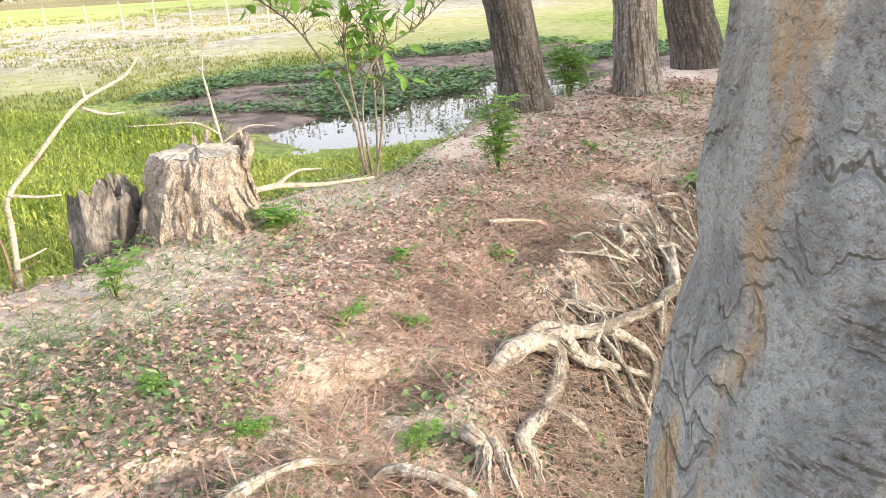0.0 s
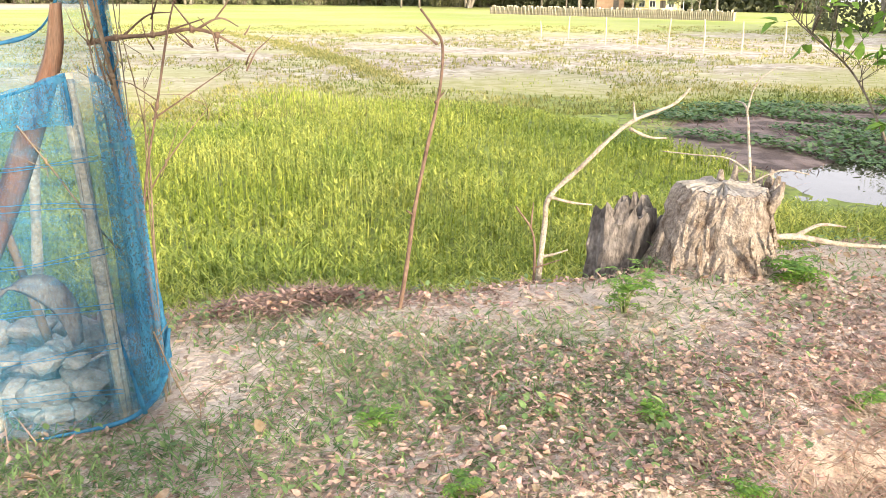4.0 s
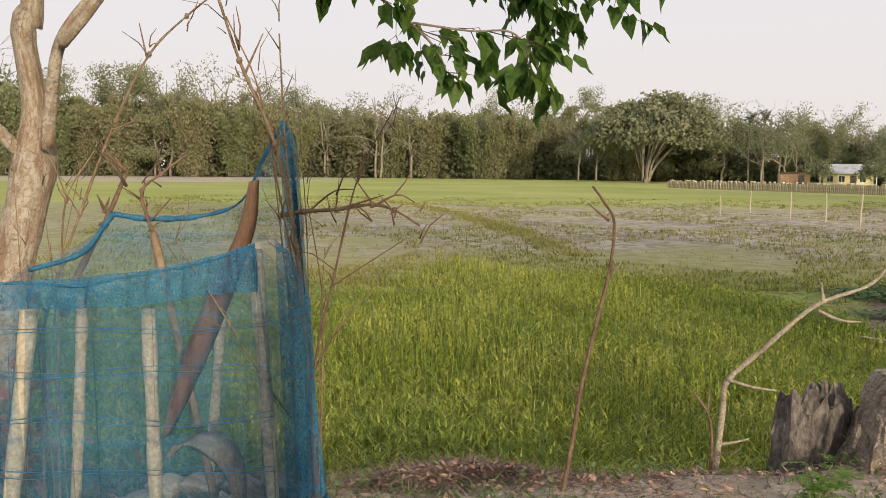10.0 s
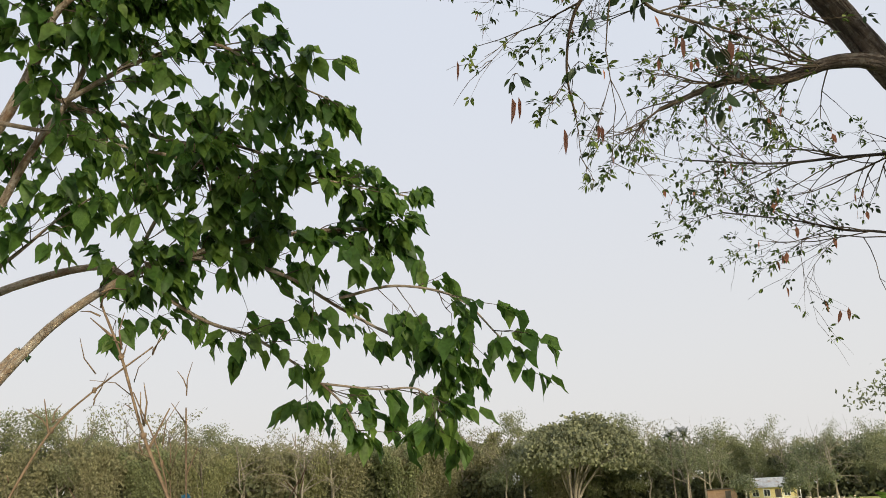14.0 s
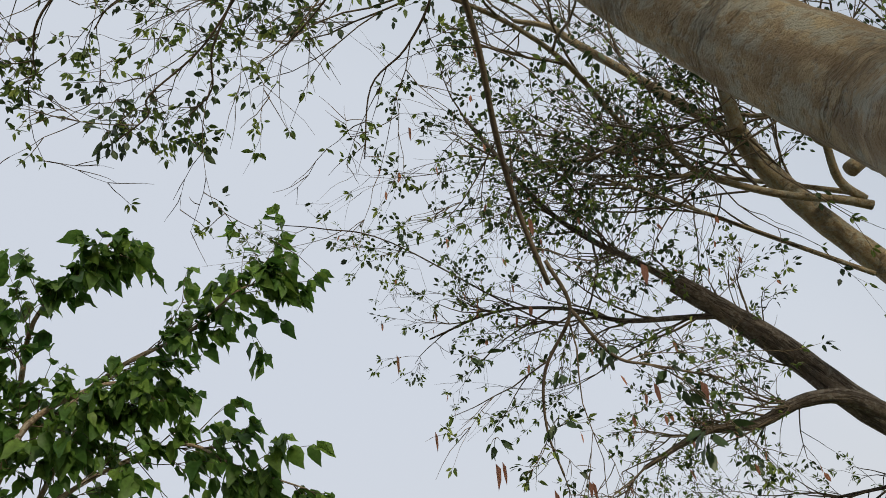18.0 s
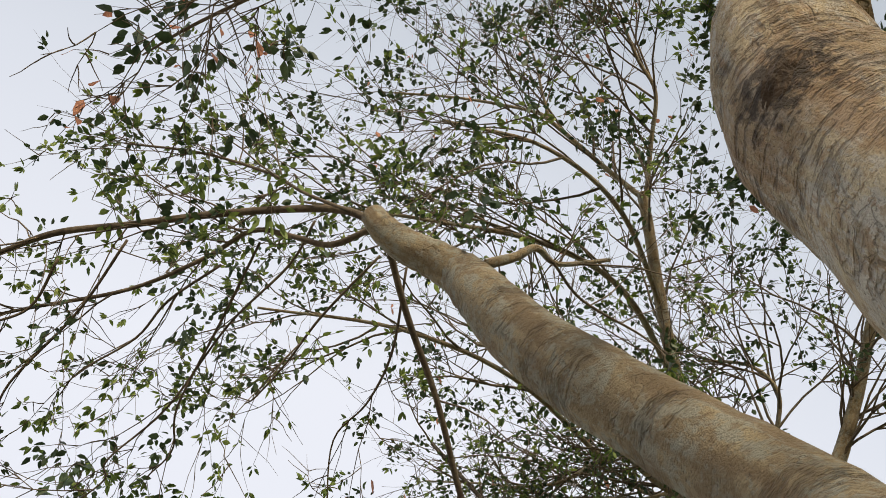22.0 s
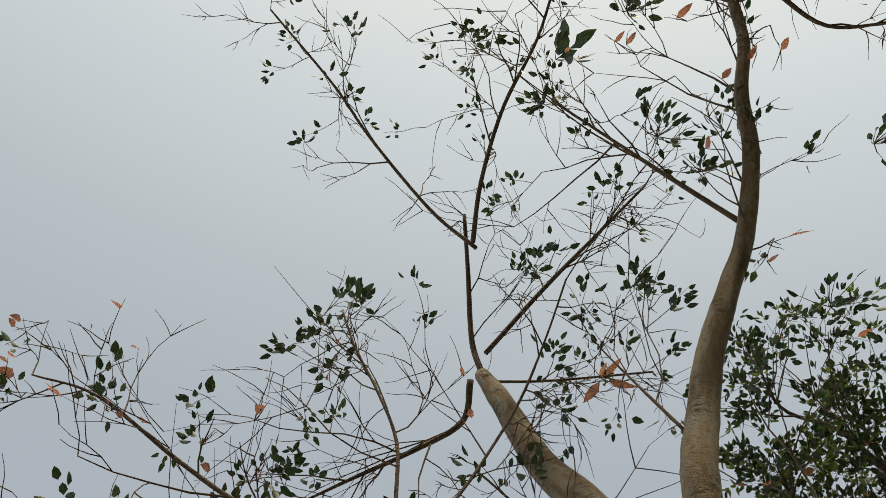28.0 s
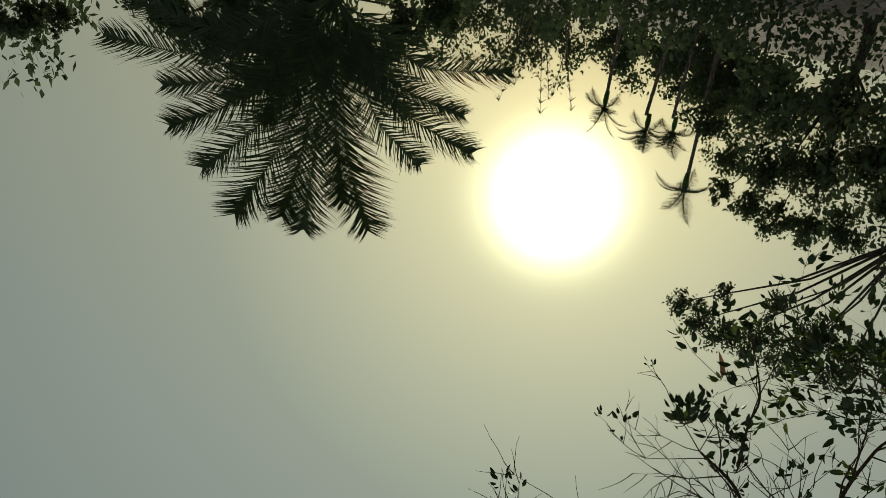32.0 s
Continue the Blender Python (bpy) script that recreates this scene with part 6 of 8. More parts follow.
STUMP_SIDE = mat("crumbly_stump_wood", (0.28, 0.22, 0.165), (0.43, 0.35, 0.28), 22, 0.95, 1.0, 80, (0.19, 0.135, 0.095), 14, stain_cut=(0.5, 0.64), stretch=(1, 1, 0.8), grain_to=(0.6, 1.25))
STUMP_TOP = mat("sawn_grey_wood", (0.29, 0.25, 0.205), (0.42, 0.37, 0.315), 14, 0.9, 0.6, 50, (0.26, 0.2, 0.16), 3)
CHARRED = mat("charred_grey_wood", (0.11, 0.09, 0.078), (0.26, 0.225, 0.20), 14, 0.95, 1.0, 48, (0.05, 0.04, 0.035), 6, stretch=(1, 1, 0.5), grain_to=(0.5, 1.35))
stump()
old_stub()


def stick(name, label, material, strands, r, rng, category="branch"):
    """A dead branch: strands are lines of points, the first the longest."""
    x, y, z = strands[0][0]
    t = thing(name, (x, y, z), label, category)
    for j, s in enumerate(strands):
        g = Geo()
        n = len(s)
        rows = [(*p, r * (0.55 if j else 1) * (1 - 0.62 * i / (n - 1))) for i, p in enumerate(s)]
        q = limb(g, rows, 5, 8, 0.12, rng)
        part("stem" if j == 0 else "side_twig", local(g, t), material, t)
    return t


rng = random.Random(31)
stick("bleached_branch", "bleached forked dead branch stuck in the bund edge", DEADWOOD, [
    [(1.51, 4.35, -.2), (1.51, 4.35, -.12), (1.54, 4.35, .29), (1.56, 4.35, .45), (1.74, 4.35, .62), (1.92, 4.35, .79), (2.05, 4.35, .88), (2.27, 4.35, .96), (2.37, 4.35, 1.05)],
    [(1.55, 4.34, .46), (1.67, 4.30, .43), (1.80, 4.30, .41)], [(2.05, 4.35, .87), (2.03, 4.35, .98)], [(2.02, 4.35, .83), (2.14, 4.35, .78), (2.25, 4.35, .77)],
    [(1.52, 4.35, .1), (1.6, 4.33, .12), (1.68, 4.33, .14)]], 0.020, rng)
stick("thin_stick", "thin brown twig standing beside the bleached branch", STICK, [
    [(1.47, 4.30, -.2), (1.47, 4.30, -.08), (1.46, 4.30, .24), (1.35, 4.30, .42)], [(1.44, 4.3, .28), (1.45, 4.3, .44)], [(1.46, 4.3, .05), (1.62, 4.28, .1)]], 0.012, rng)
stick("dead_stick", "tall crooked dead brown stick standing in the bund", STICK, [
    [(.59, 3.90, -.16), (.61, 3.90, -.07), (.66, 3.90, .23), (.70, 3.90, .52), (.76, 3.90, .82), (.82, 3.90, 1.09), (.835, 3.90, 1.31), (.79, 3.9, 1.4), (.73, 3.90, 1.48)],
    [(.81, 3.90, 1.32), (.71, 3.90, 1.40)], [(.70, 3.9, .5), (.66, 3.89, .53)], [(.80, 3.9, 1.05), (.84, 3.88, 1.1)]], 0.013, rng)
stick("fallen_log", "pale barked branch lying behind the stump", DEADWOOD, [
    [(2.72, 4.2, .2), (2.81, 4.17, .2), (3.06, 4.18, .19), (3.39, 4.2, .12), (3.9, 4.25, .05)], [(3.06, 4.18, .2), (3.3, 4.3, .22), (3.6, 4.45, .15)]], 0.027, rng)
stick("dry_branch", "dry branch with a few withered leaves behind the stump", DEADWOOD, [
    [(2.74, 4.2, .3), (2.76, 4.25, .47), (2.79, 4.37, .73), (2.81, 4.47, .92), (2.79, 4.56, .95)], [(2.80, 4.44, .9), (2.86, 4.47, 1.06), (2.98, 4.46, 1.16)],
    [(2.77, 4.28, .56), (2.66, 4.35, .64), (2.49, 4.45, .65), (2.32, 4.55, .66)], [(2.78, 4.3, .5), (2.95, 4.25, .58), (3.1, 4.2, .56)]], 0.012, rng)
stick("bank_stick", "short grey stick lying on the bank slope", DEADWOOD, [[(3.72, 3.02, gz(3.72, 3.02) + .03), (3.86, 2.93, gz(3.86, 2.93) + .04), (3.98, 2.86, gz(3.98, 2.86) + .03)]], 0.016, rng)


# ---- roots out of the bank ----
def root(pts, r, rng, twist=0.03):
    x, y, z = pts[0]
    t = thing("bare_root", (x, y, z), "weathered bare tree root looping out of the eroded bank", "root", "roots out of the bank")
    g = Geo()
    n = len(pts)
    q = limb(g, [(a + rng.gauss(0, twist * .3), b + rng.gauss(0, twist * .3), c, r * (1 - 0.55 * i / (n - 1)) * (0.45 if i == 0 else 1)) for i, (a, b, c) in enumerate(pts)], 7, 10, 0.16, rng)
    part("root_stem", local(g, t), ROOTWOOD, t)
    return q


def roots():
    rng = random.Random(9)
    big = [([(2.52, 1.99, -.26), (2.68, 1.99, -.19), (2.92, 2.02, -.21), (3.03, 1.98, -.30), (2.94, 1.92, -.40), (2.66, 1.78, -.37), (2.36, 1.64, -.29), (2.33, 1.57, -.33), (2.27, 1.48, -.40)], .056),
           ([(2.95, 2.14, -.26), (3.10, 2.11, -.23), (3.38, 2.06, -.33), (3.81, 2.06, -.40), (4.07, 2.10, -.44), (4.30, 2.14, -.46)], .044),
           ([(3.02, 2.12, -.28), (3.12, 2.06, -.27), (3.23, 1.97, -.40), (3.34, 1.94, -.47), (3.40, 1.89, -.60), (3.47, 1.85, -.72)], .048),
           ([(3.28, 1.97, -.44), (3.40, 1.93, -.50), (3.70, 1.90, -.66)], .028),
           ([(3.40, 2.07, -.38), (3.52, 2.04, -.37), (3.70, 1.98, -.50), (3.77, 1.92, -.62), (3.66, 1.87, -.72), (3.50, 1.80, -.84)], .030),
           ([(4.72, 2.42, -.40), (4.62, 2.33, -.34), (4.35, 2.15, -.42), (4.15, 2.10, -.44), (4.0, 2.0, -.58)], .055),
           ([(4.33, 2.14, -.46), (4.50, 2.08, -.60), (4.80, 2.06, -.78), (5.05, 2.05, -.95)], .034),
           ([(4.36, 2.12, -.50), (4.42, 2.02, -.66), (4.62, 1.98, -.85), (4.72, 1.95, -1.02)], .030),
           ([(2.62, 1.94, -.28), (2.66, 1.86, -.38), (2.60, 1.80, -.46), (2.66, 1.74, -.56)], .022),
           ([(2.80, 1.96, -.30), (2.76, 1.88, -.42), (2.72, 1.82, -.52)], .018),
           ([(2.70, 1.80, -.36), (2.84, 1.74, -.48), (2.92, 1.72, -.60)], .022),
           ([(2.10, 1.66, -.16), (2.03, 1.60, -.10), (2.03, 1.53, -.15), (1.95, 1.44, -.22), (1.98, 1.36, -.36)], .040),
           ([(2.12, 1.60, -.18), (2.10, 1.53, -.17), (2.07, 1.44, -.27), (2.10, 1.36, -.42)], .030),
           ([(1.12, 1.80, -.04), (1.25, 1.80, -.01), (1.46, 1.80, -.02), (1.69, 1.76, -.10)], .024),
           ([(1.62, 1.66, -.12), (1.71, 1.60, -.09), (1.81, 1.43, -.13), (1.9, 1.34, -.25)], .026)]
    for pts, r in big:
        root(pts, r, rng)
    # the tangle under the crest, thickest below the trees
    seg = list(zip(CREST[5:9], CREST[6:10]))
    for k in range(120):
        u = rng.random()
        x = 3.3 + 6.0 * u ** 0.9
        for (ax, ay), (bx, by) in seg:
            if ax <= x <= bx:
                y = ay + (by - ay) * (x - ax) / (bx - ax)
        nx, ny = 0.22, -0.97
        r = rng.choice([.004, .005, .006, .007, .008, .010, .014, .022])
        px, py = x + rng.uniform(-.1, .1), y - 0.02 + rng.uniform(-.05, .12)
        pts = [(px, py, gz(px, py) - .01)]
        dx = rng.uniform(-.9, 1.5)
        steps = rng.randint(4, 6)
        reach = rng.uniform(0.2, 0.7)
        for i in range(1, steps + 1):
            s = reach * i / steps
            qx, qy = px + nx * s + dx * s + rng.gauss(0, .09), py + ny * s + rng.gauss(0, .06)
            pts.append((qx, qy, max(gz(qx, qy), -1.1) + .09 * math.sin(math.pi * i / steps) + rng.uniform(-.02, .08)))
        root(pts, r, rng)


roots()


# ---- litter, herbs and short grass ----
def spots_on(n, x0, x1, y0, y1, rs, test):
    x, y = rs.uniform(x0, x1, n), rs.uniform(y0, y1, n)
    s, f = crest_dist(x, y), field_dist(x, y)
    h = height(x, y)
    keep = test(x, y, s, f, rs.rand(n)) & (h > POND_Z + 0.02)
    return np.stack([x[keep], y[keep], h[keep]], 1)


def litter():
    rs = np.random.RandomState(12)
    g = Mass()

    def dens(x, y, s, f, u):
        slope = np.clip(1.1 - np.abs(s + 0.55) * 0.4, 0.12, 1)
        path = 1 - 0.55 * np.exp(-((f + 0.75) / 0.35) ** 2)
        bare = np.clip(.35 + .9 * (np.sin(x * 2.9 + 2 * np.sin(y * 1.7)) + np.sin(y * 3.7 - x * 1.3) + .8), .25, 1)
        return (u < slope * path * bare * np.clip(1.3 - 2.2 * s, .3, 1)) & (f < 0.0) & (s < 0.9)

    def lift(p, lo, hi):
        return p + np.stack([0 * p[:, 0], 0 * p[:, 0], rs.uniform(lo, hi, len(p))], 1)

    p = spots_on(46000, -3.2, 5.0, 0.6, 5.2, rs, dens)
    n = len(p)
    L = .013 + .036 * rs.rand(n) ** 1.6
    flat, _ = flat_way(rs, n, -.1, .1)
    g.leaves(lift(p, .005, .028), any_way(rs, n, flat, .35), any_way(rs, n, (0, 0, 1), .6), L, L * rs.uniform(.32, .6, n), rs.uniform(-.2, .5, n), rs.uniform(-.3, .3, n))
    for q in (spots_on(66000, -1.4, 5.0, 0.9, 4.9, rs, dens), spots_on(36000, 5.0, 9.0, 1.5, 6.2, rs, dens), spots_on(9000, 8.6, 16, 2.5, 8.5, rs, dens), spots_on(9000, -7, 2, -6, .4, rs, dens)):
        n = len(q)
        L = rs.uniform(0.014, 0.042, n) * np.where(q[:, 0] > 5, 1.5, 1)
        flat, _ = flat_way(rs, n, -.1, .1)
        g.flakes(lift(q, .003, .026), any_way(rs, n, flat, .5), any_way(rs, n, (0, 0, 1), .8), L, L * rs.uniform(.35, .75, n), L * rs.uniform(-.15, .2, n))
    tagged(new("leaf_litter", g.mesh("leaf_litter", LEAF_LITTER)), "dry brown fallen leaves strewn over the bund", "leaf litter", kind="stuff")
    # a few large fresh-fallen leaves, orange and cream, lie on top
    p = spots_on(420, -1.5, 4.6, 1.2, 4.4, rs, lambda x, y, s, f, u: (f < -.3) & (s < .5) & (u < .55))
    n = len(p)
    flat, _ = flat_way(rs, n, -.1, .2)
    L = rs.uniform(.05, .085, n)
    o = Mass()
    o.leaves(lift(p, .015, .035), any_way(rs, n, flat, .25), any_way(rs, n, (0, 0, 1), .4), L, L * rs.uniform(.4, .6, n), rs.uniform(0, .4, n), rs.uniform(-.2, .3, n))
    tagged(new("fallen_leaves", o.mesh("fallen_leaves", FRESH_FALL)), "larger orange and cream fallen leaves on the litter", "leaf litter", kind="stuff")
    st = Mass()
    for q, up, size in ((spots_on(30000, -1.2, 8.4, 0.6, 5.6, rs, lambda x, y, s, f, u: (u < np.clip(1 - np.abs(s + 0.1) * 0.8, 0.12, 1)) & (f < 0) & (s < 0.45)), .5, (.06, .22)),
                        (spots_on(46000, 1.2, 5.4, 0.9, 3.4, rs, lambda x, y, s, f, u: (u < np.clip(1.1 - np.abs(s + 0.1) * 1.3, 0.0, 1)) & (np.sin(x * 4.3 + y) + np.sin(y * 5.1 - x * 2) > -0.9) & (s < .5)), .6, (.05, .2))):
        w, sd = flat_way(rs, len(q), -up, up)
        st.blades(lift(q, .0, .04), w, sd, rs.uniform(*size, len(q)), .0045)
    tagged(new("dry_straw", st.mesh("dry_straw", STRAW)), "thin dry straw and rootlets matted on the bank", "straw", kind="stuff")
    # brown leaves, darkened in colour for the bank's shade, and rootlets, down to the water
    low = lambda x, y, s, f, u: (height(x, y) < -.36 + .16 * np.sin(x * 3.7 + y * 2)) & (f < -.6)
    q = spots_on(60000, 1.6, 9.5, .5, 3.6, rs, low)
    n = len(q)
    L = rs.uniform(.02, .06, n)
    flat, _ = flat_way(rs, n, -.5, .3)
    dl = Mass()
    dl.flakes(lift(q, .003, .03), any_way(rs, n, flat, .5), any_way(rs, n, (0, 0, 1), .8), L, L * rs.uniform(.35, .7, n), L * rs.uniform(-.15, .25, n))
    tagged(new("shaded_leaves", dl.mesh("shaded_leaves", SHADED_LEAF)), "brown leaves lying low on the bank, coloured dark for its shade", "leaf litter", kind="stuff")
    q = spots_on(16000, 2.2, 9.5, .8, 3.4, rs, lambda x, y, s, f, u: (s > -.05) & (np.sin(x * 5 + y) + np.sin(x * 2.3) > -.6))
    w, sd = flat_way(rs, len(q), -.5, .3)
    rl = Mass()
    rl.blades(lift(q, .01, .12), w * [1, .5, 1] + [.1, -.7, -.35], sd, rs.uniform(.08, .34, len(q)), .0045)
    tagged(new("rootlets", rl.mesh("rootlets", ROOTLET)), "thin dry rootlets hanging down the eroded bank", "rootlets", kind="stuff")
    # heap of cut weeds at the field's foot
    n = 6500
    x, y = rs.normal(-.05, .55, n), 4.28 + rs.normal(0, .17, n)
    z = height(x, y) + .08 * np.exp(-((x + .05) / .75) ** 2 - ((y - 4.3) / .24) ** 2) * rs.rand(n) ** .5
    w, sd = flat_way(rs, n, -.3, .3)
    hp = Mass()
    hp.blades(np.stack([x, y, z], 1), w, sd, rs.uniform(.05, .2, n), .007)
    w, _ = flat_way(rs, n, -.3, .5)
    hp.flakes(np.stack([x, y, z + .01], 1)[::2], w[::2], any_way(rs, n, (0, 0, 1), .7)[::2], rs.uniform(.02, .06, n)[::2], .02, .004)
    tagged(new("weed_heap", hp.mesh("weed_heap", WEED_BROWN)), "brown heap of cut dry weeds at the edge of the field", "weeds", kind="stuff")
    # rotten stalks on the mud round the puddle
    n = 9000
    x, y = rs.uniform(4.8, 16, n), rs.uniform(6.5, 15.5, n)
    wet, mud = wet_corner(x, y)
    keep = (mud > .3) & (wet < .6) & (np.sin(x * 1.1 + y) + np.sin(y * 1.4 - x * .6) > -.4)
    x, y = x[keep], y[keep]
    w, sd = flat_way(rs, len(x), -.1, .6)
    ms = Mass()
    ms.blades(np.stack([x, y, height(x, y)], 1), w, sd, rs.uniform(.05, .25, len(x)), .014)
    tagged(new("mud_stalks", ms.mesh("mud_stalks", WEED_BROWN)), "rotten brown stalks lying on the wet mud", "weeds", kind="stuff")


FRESH_FALL = mat("fresh_fallen_leaf", (0.36, 0.19, 0.085), (0.52, 0.38, 0.26), 30, 0.7, 0, 40, per_island=0.5)
STRAW = mat("dry_straw", (0.24, 0.145, 0.095), (0.46, 0.31, 0.22), 3, 0.9, 0, 40, per_island=0.4)
SHADED_LEAF = mat("shaded_bank_leaf", (0.075, 0.05, 0.036), (0.19, 0.13, 0.095), 9, 0.75, 0, 40, per_island=0.5)
ROOTLET = mat("dry_rootlet", (0.14, 0.105, 0.075), (0.32, 0.255, 0.195), 5, 0.9, 0, 40, per_island=0.5)
WEED_BROWN = mat("brown_cut_weeds", (0.15, 0.085, 0.06), (0.36, 0.245, 0.18), 3, 0.9, 0, 40, per_island=0.4)
litter()


def herbs():
    rs = np.random.RandomState(15)
    g = Mass()
    p = spots_on(3000, -3.4, 8.6, 0.5, 6.0, rs, lambda x, y, s, f, u: (u < 0.62 - 0.4 * np.exp(-((f + 0.8) / 0.4) ** 2)) & (f < 0.2) & (s < 0.6))
    size, count = rs.uniform(.4, 1.2, len(p)), rs.randint(5, 14, len(p))
    p, size = np.repeat(p, count, 0), np.repeat(size, count)
    n = len(p)
    p = p + np.stack([rs.normal(0, .05, n), rs.normal(0, .05, n), rs.uniform(0, .07, n)], 1) * size[:, None]
    w, _ = flat_way(rs, n, .1, .9)
    g.leaves(p, w, np.tile((0., 0., 1.), (n, 1)), rs.uniform(.02, .055, n) * size, rs.uniform(.012, .03, n) * size, .15, .1)
    p = spots_on(330000, -7, 4.6, -2.5, 4.6, rs, lambda x, y, s, f, u: (u < np.clip(0.9 - 0.32 * np.maximum(x, -1.0), 0.1, 0.9) * np.exp(-(np.minimum(x + 2, 0) / 2.2) ** 2 - (np.minimum(y - 1.6, 0) / 1.5) ** 2)
                 * np.clip(.55 + .45 * (np.sin(x * 2.3 + 1.7 * np.sin(y * 1.9)) + np.sin(y * 2.9 - 1.3 * x)), .12, 1)) & (f < 0.05))
    w, sd = flat_way(rs, len(p), .25, .8)
    g.blades(p, w, sd, rs.uniform(.03, .085, len(p)), .0065)
    p = spots_on(5200, -3, 9, 3.6, 7.2, rs, lambda x, y, s, f, u: (f > -0.25) & (f < 0.45))
    n = len(p)
    w, _ = flat_way(rs, n, .3, .8)
    g.leaves(p + np.stack([0 * w[:, 0], 0 * w[:, 0], rs.uniform(0, .09, n)], 1), w, np.tile((0., 0., 1.), (n, 1)), rs.uniform(.03, .08, n), rs.uniform(.014, .03, n), .15, .1)
    tagged(new("ground_herbs", g.mesh("ground_herbs", GREEN_HERB)), "small green herbs and short grass on the bund", "herbs", kind="stuff")
    n = 15000
    x, y = rs.uniform(4.5, 16, n), rs.uniform(6.0, 15, n)
    wet, mud = wet_corner(x, y)
    back = y > 9.0 + .1 * (x - 9)
    keep = (mud > .25) & (field_dist(x, y) > .3) & (wet < np.where(back, .9, .3)) & (np.sin(x * .9 + 1.3 * np.sin(y)) + np.sin(y * 1.7 + x * .3) + .6 * np.sin(x * 3.1 + y * 2.3) > np.where(back, .1, .9))
    x, y = (np.repeat(a[keep], 3) + rs.normal(0, .06, 3 * keep.sum()) for a in (x, y))
    n = len(x)
    w, _ = flat_way(rs, n, .1, .7)
    wp = Mass()
    wp.leaves(np.stack([x, y, np.maximum(height(x, y), FIELD_Z - .1) + rs.uniform(0, .09, n)], 1), w, np.tile((0., 0., 1.), (n, 1)), rs.uniform(.05, .12, n), rs.uniform(.04, .08, n), .1, .1)
    tagged(new("water_weed", wp.mesh("water_weed", WATER_WEED)), "dark green water weed round the field puddle", "water plants", kind="stuff")


WATER_WEED = mat("water_weed_leaf", (0.08, 0.15, 0.045), (0.16, 0.26, 0.085), 3, 0.6, 0.0, 40, transl=0.3, per_island=0.4)


herbs()


def frond_bush(name, x, y, h, n, material, label, leaf=0.05, spread=0.6):
    """Stalks that carry pinnate fronds: leaflets in pairs along thin ribs."""
    rs = np.random.RandomState(int(x * 100) + 7)
    t = at_place(name, x, y, label, "bush")
    for k in range(n):
        a = rs.uniform(0, 6.28)
        st, lf = Geo(), Mass()
        top = Vector((math.cos(a) * spread * h * rs.uniform(.1, .8), math.sin(a) * spread * h * rs.uniform(.1, .8), h * rs.uniform(.55, 1.05)))
        mid = Vector((top.x * .35, top.y * .35, top.z * .6))
        q = limb(st, [(0, 0, -.05, .005), (*mid, .004), (*top, .002)], 6, 5)
        for i in range(len(q) // 3, len(q), 2):
            b = rs.uniform(0, 6.28)
            rib = Vector((math.cos(b), math.sin(b), rs.uniform(.1, .7))).normalized()
            m, reach = 7, leaf * rs.uniform(2.2, 3.6)
            o = np.array(q[i][:3])
            u = np.repeat((np.arange(m) + .6) / m, 2)
            flat = np.array(rib.cross(Vector((0, 0, 1))).normalized())
            sgn = np.tile((1., -1.), m)
            p = o + u[:, None] * reach * np.array(rib) - np.array((0, 0, 1.)) * (u ** 2 * reach * .35)[:, None]
            way = flat * sgn[:, None] + np.array(rib) * .45 + rs.normal(0, .12, (2 * m, 3))
            L = leaf * (1.05 - .55 * np.abs(u - .4)) * rs.uniform(.8, 1.2, 2 * m)
            lf.leaves(p, way / np.linalg.norm(way, axis=1)[:, None], any_way(rs, 2 * m, (0, 0, 1), .3), L, L * .36, .15, .2)
            st.tube([Vector(p[0]) - rib * reach * .08, Vector(p[m]), Vector(p[-1])], [.0016, .0012, .0008], 4, False)
        stem = part("stalk", st, GREEN_STALK, t)
        ob = new("frond", lf.mesh("frond", material))
        ob.parent = stem
        tagged(ob, kind="stuff")
    return t


GREEN_STALK = mat("green_herb_stalk", (0.12, 0.15, 0.05), (0.2, 0.23, 0.09), 10, .7, .2)
HERB_BRIGHT = mat("bright_green_fronds", (0.12, 0.25, 0.03), (0.21, 0.36, 0.06), 4, 0.7, 0, 40, transl=0.35, per_island=0.3)
frond_bush("leafy_bush", 4.59, 3.69, .5, 17, HERB_BRIGHT, "bright green feathery seedling on the bund", .052, .42)
frond_bush("leafy_bush", 7.5, 5.25, .58, 22, HERB_BRIGHT, "green feathery low bush between the bund trees", .075, .75)
frond_bush("fern_plant", 1.72, 3.62, .22, 7, HERB_BRIGHT, "pale green fern-like seedling on the bund", .035, 1.2)
frond_bush("leafy_bush", 2.72, 3.68, .13, 6, HERB_BRIGHT, "small green herb at the foot of the stump", .05, 1.1)
frond_bush("leafy_bush", 5.9, 2.75, .26, 6, HERB_BRIGHT, "green climbing weed on the bank crest", .07, .6)
for bx, by, bh in ((0.55, 2.3, .12), (2.9, 2.9, .16), (5.6, 3.6, .2), (7.8, 4.1, .3), (1.4, 2.6, .10), (1.9, 1.75, .16), (1.5, 2.1, .14), (.95, 1.9, .13), (2.3, 2.6, .15), (3.5, 2.75, .17), (.35, 2.75, .12), (2.55, 2.45, .12)):
    frond_bush("bund_herb", bx, by, bh * .5, 3, HERB_BRIGHT, "small green seedling among the dry litter", .026, 1.5)


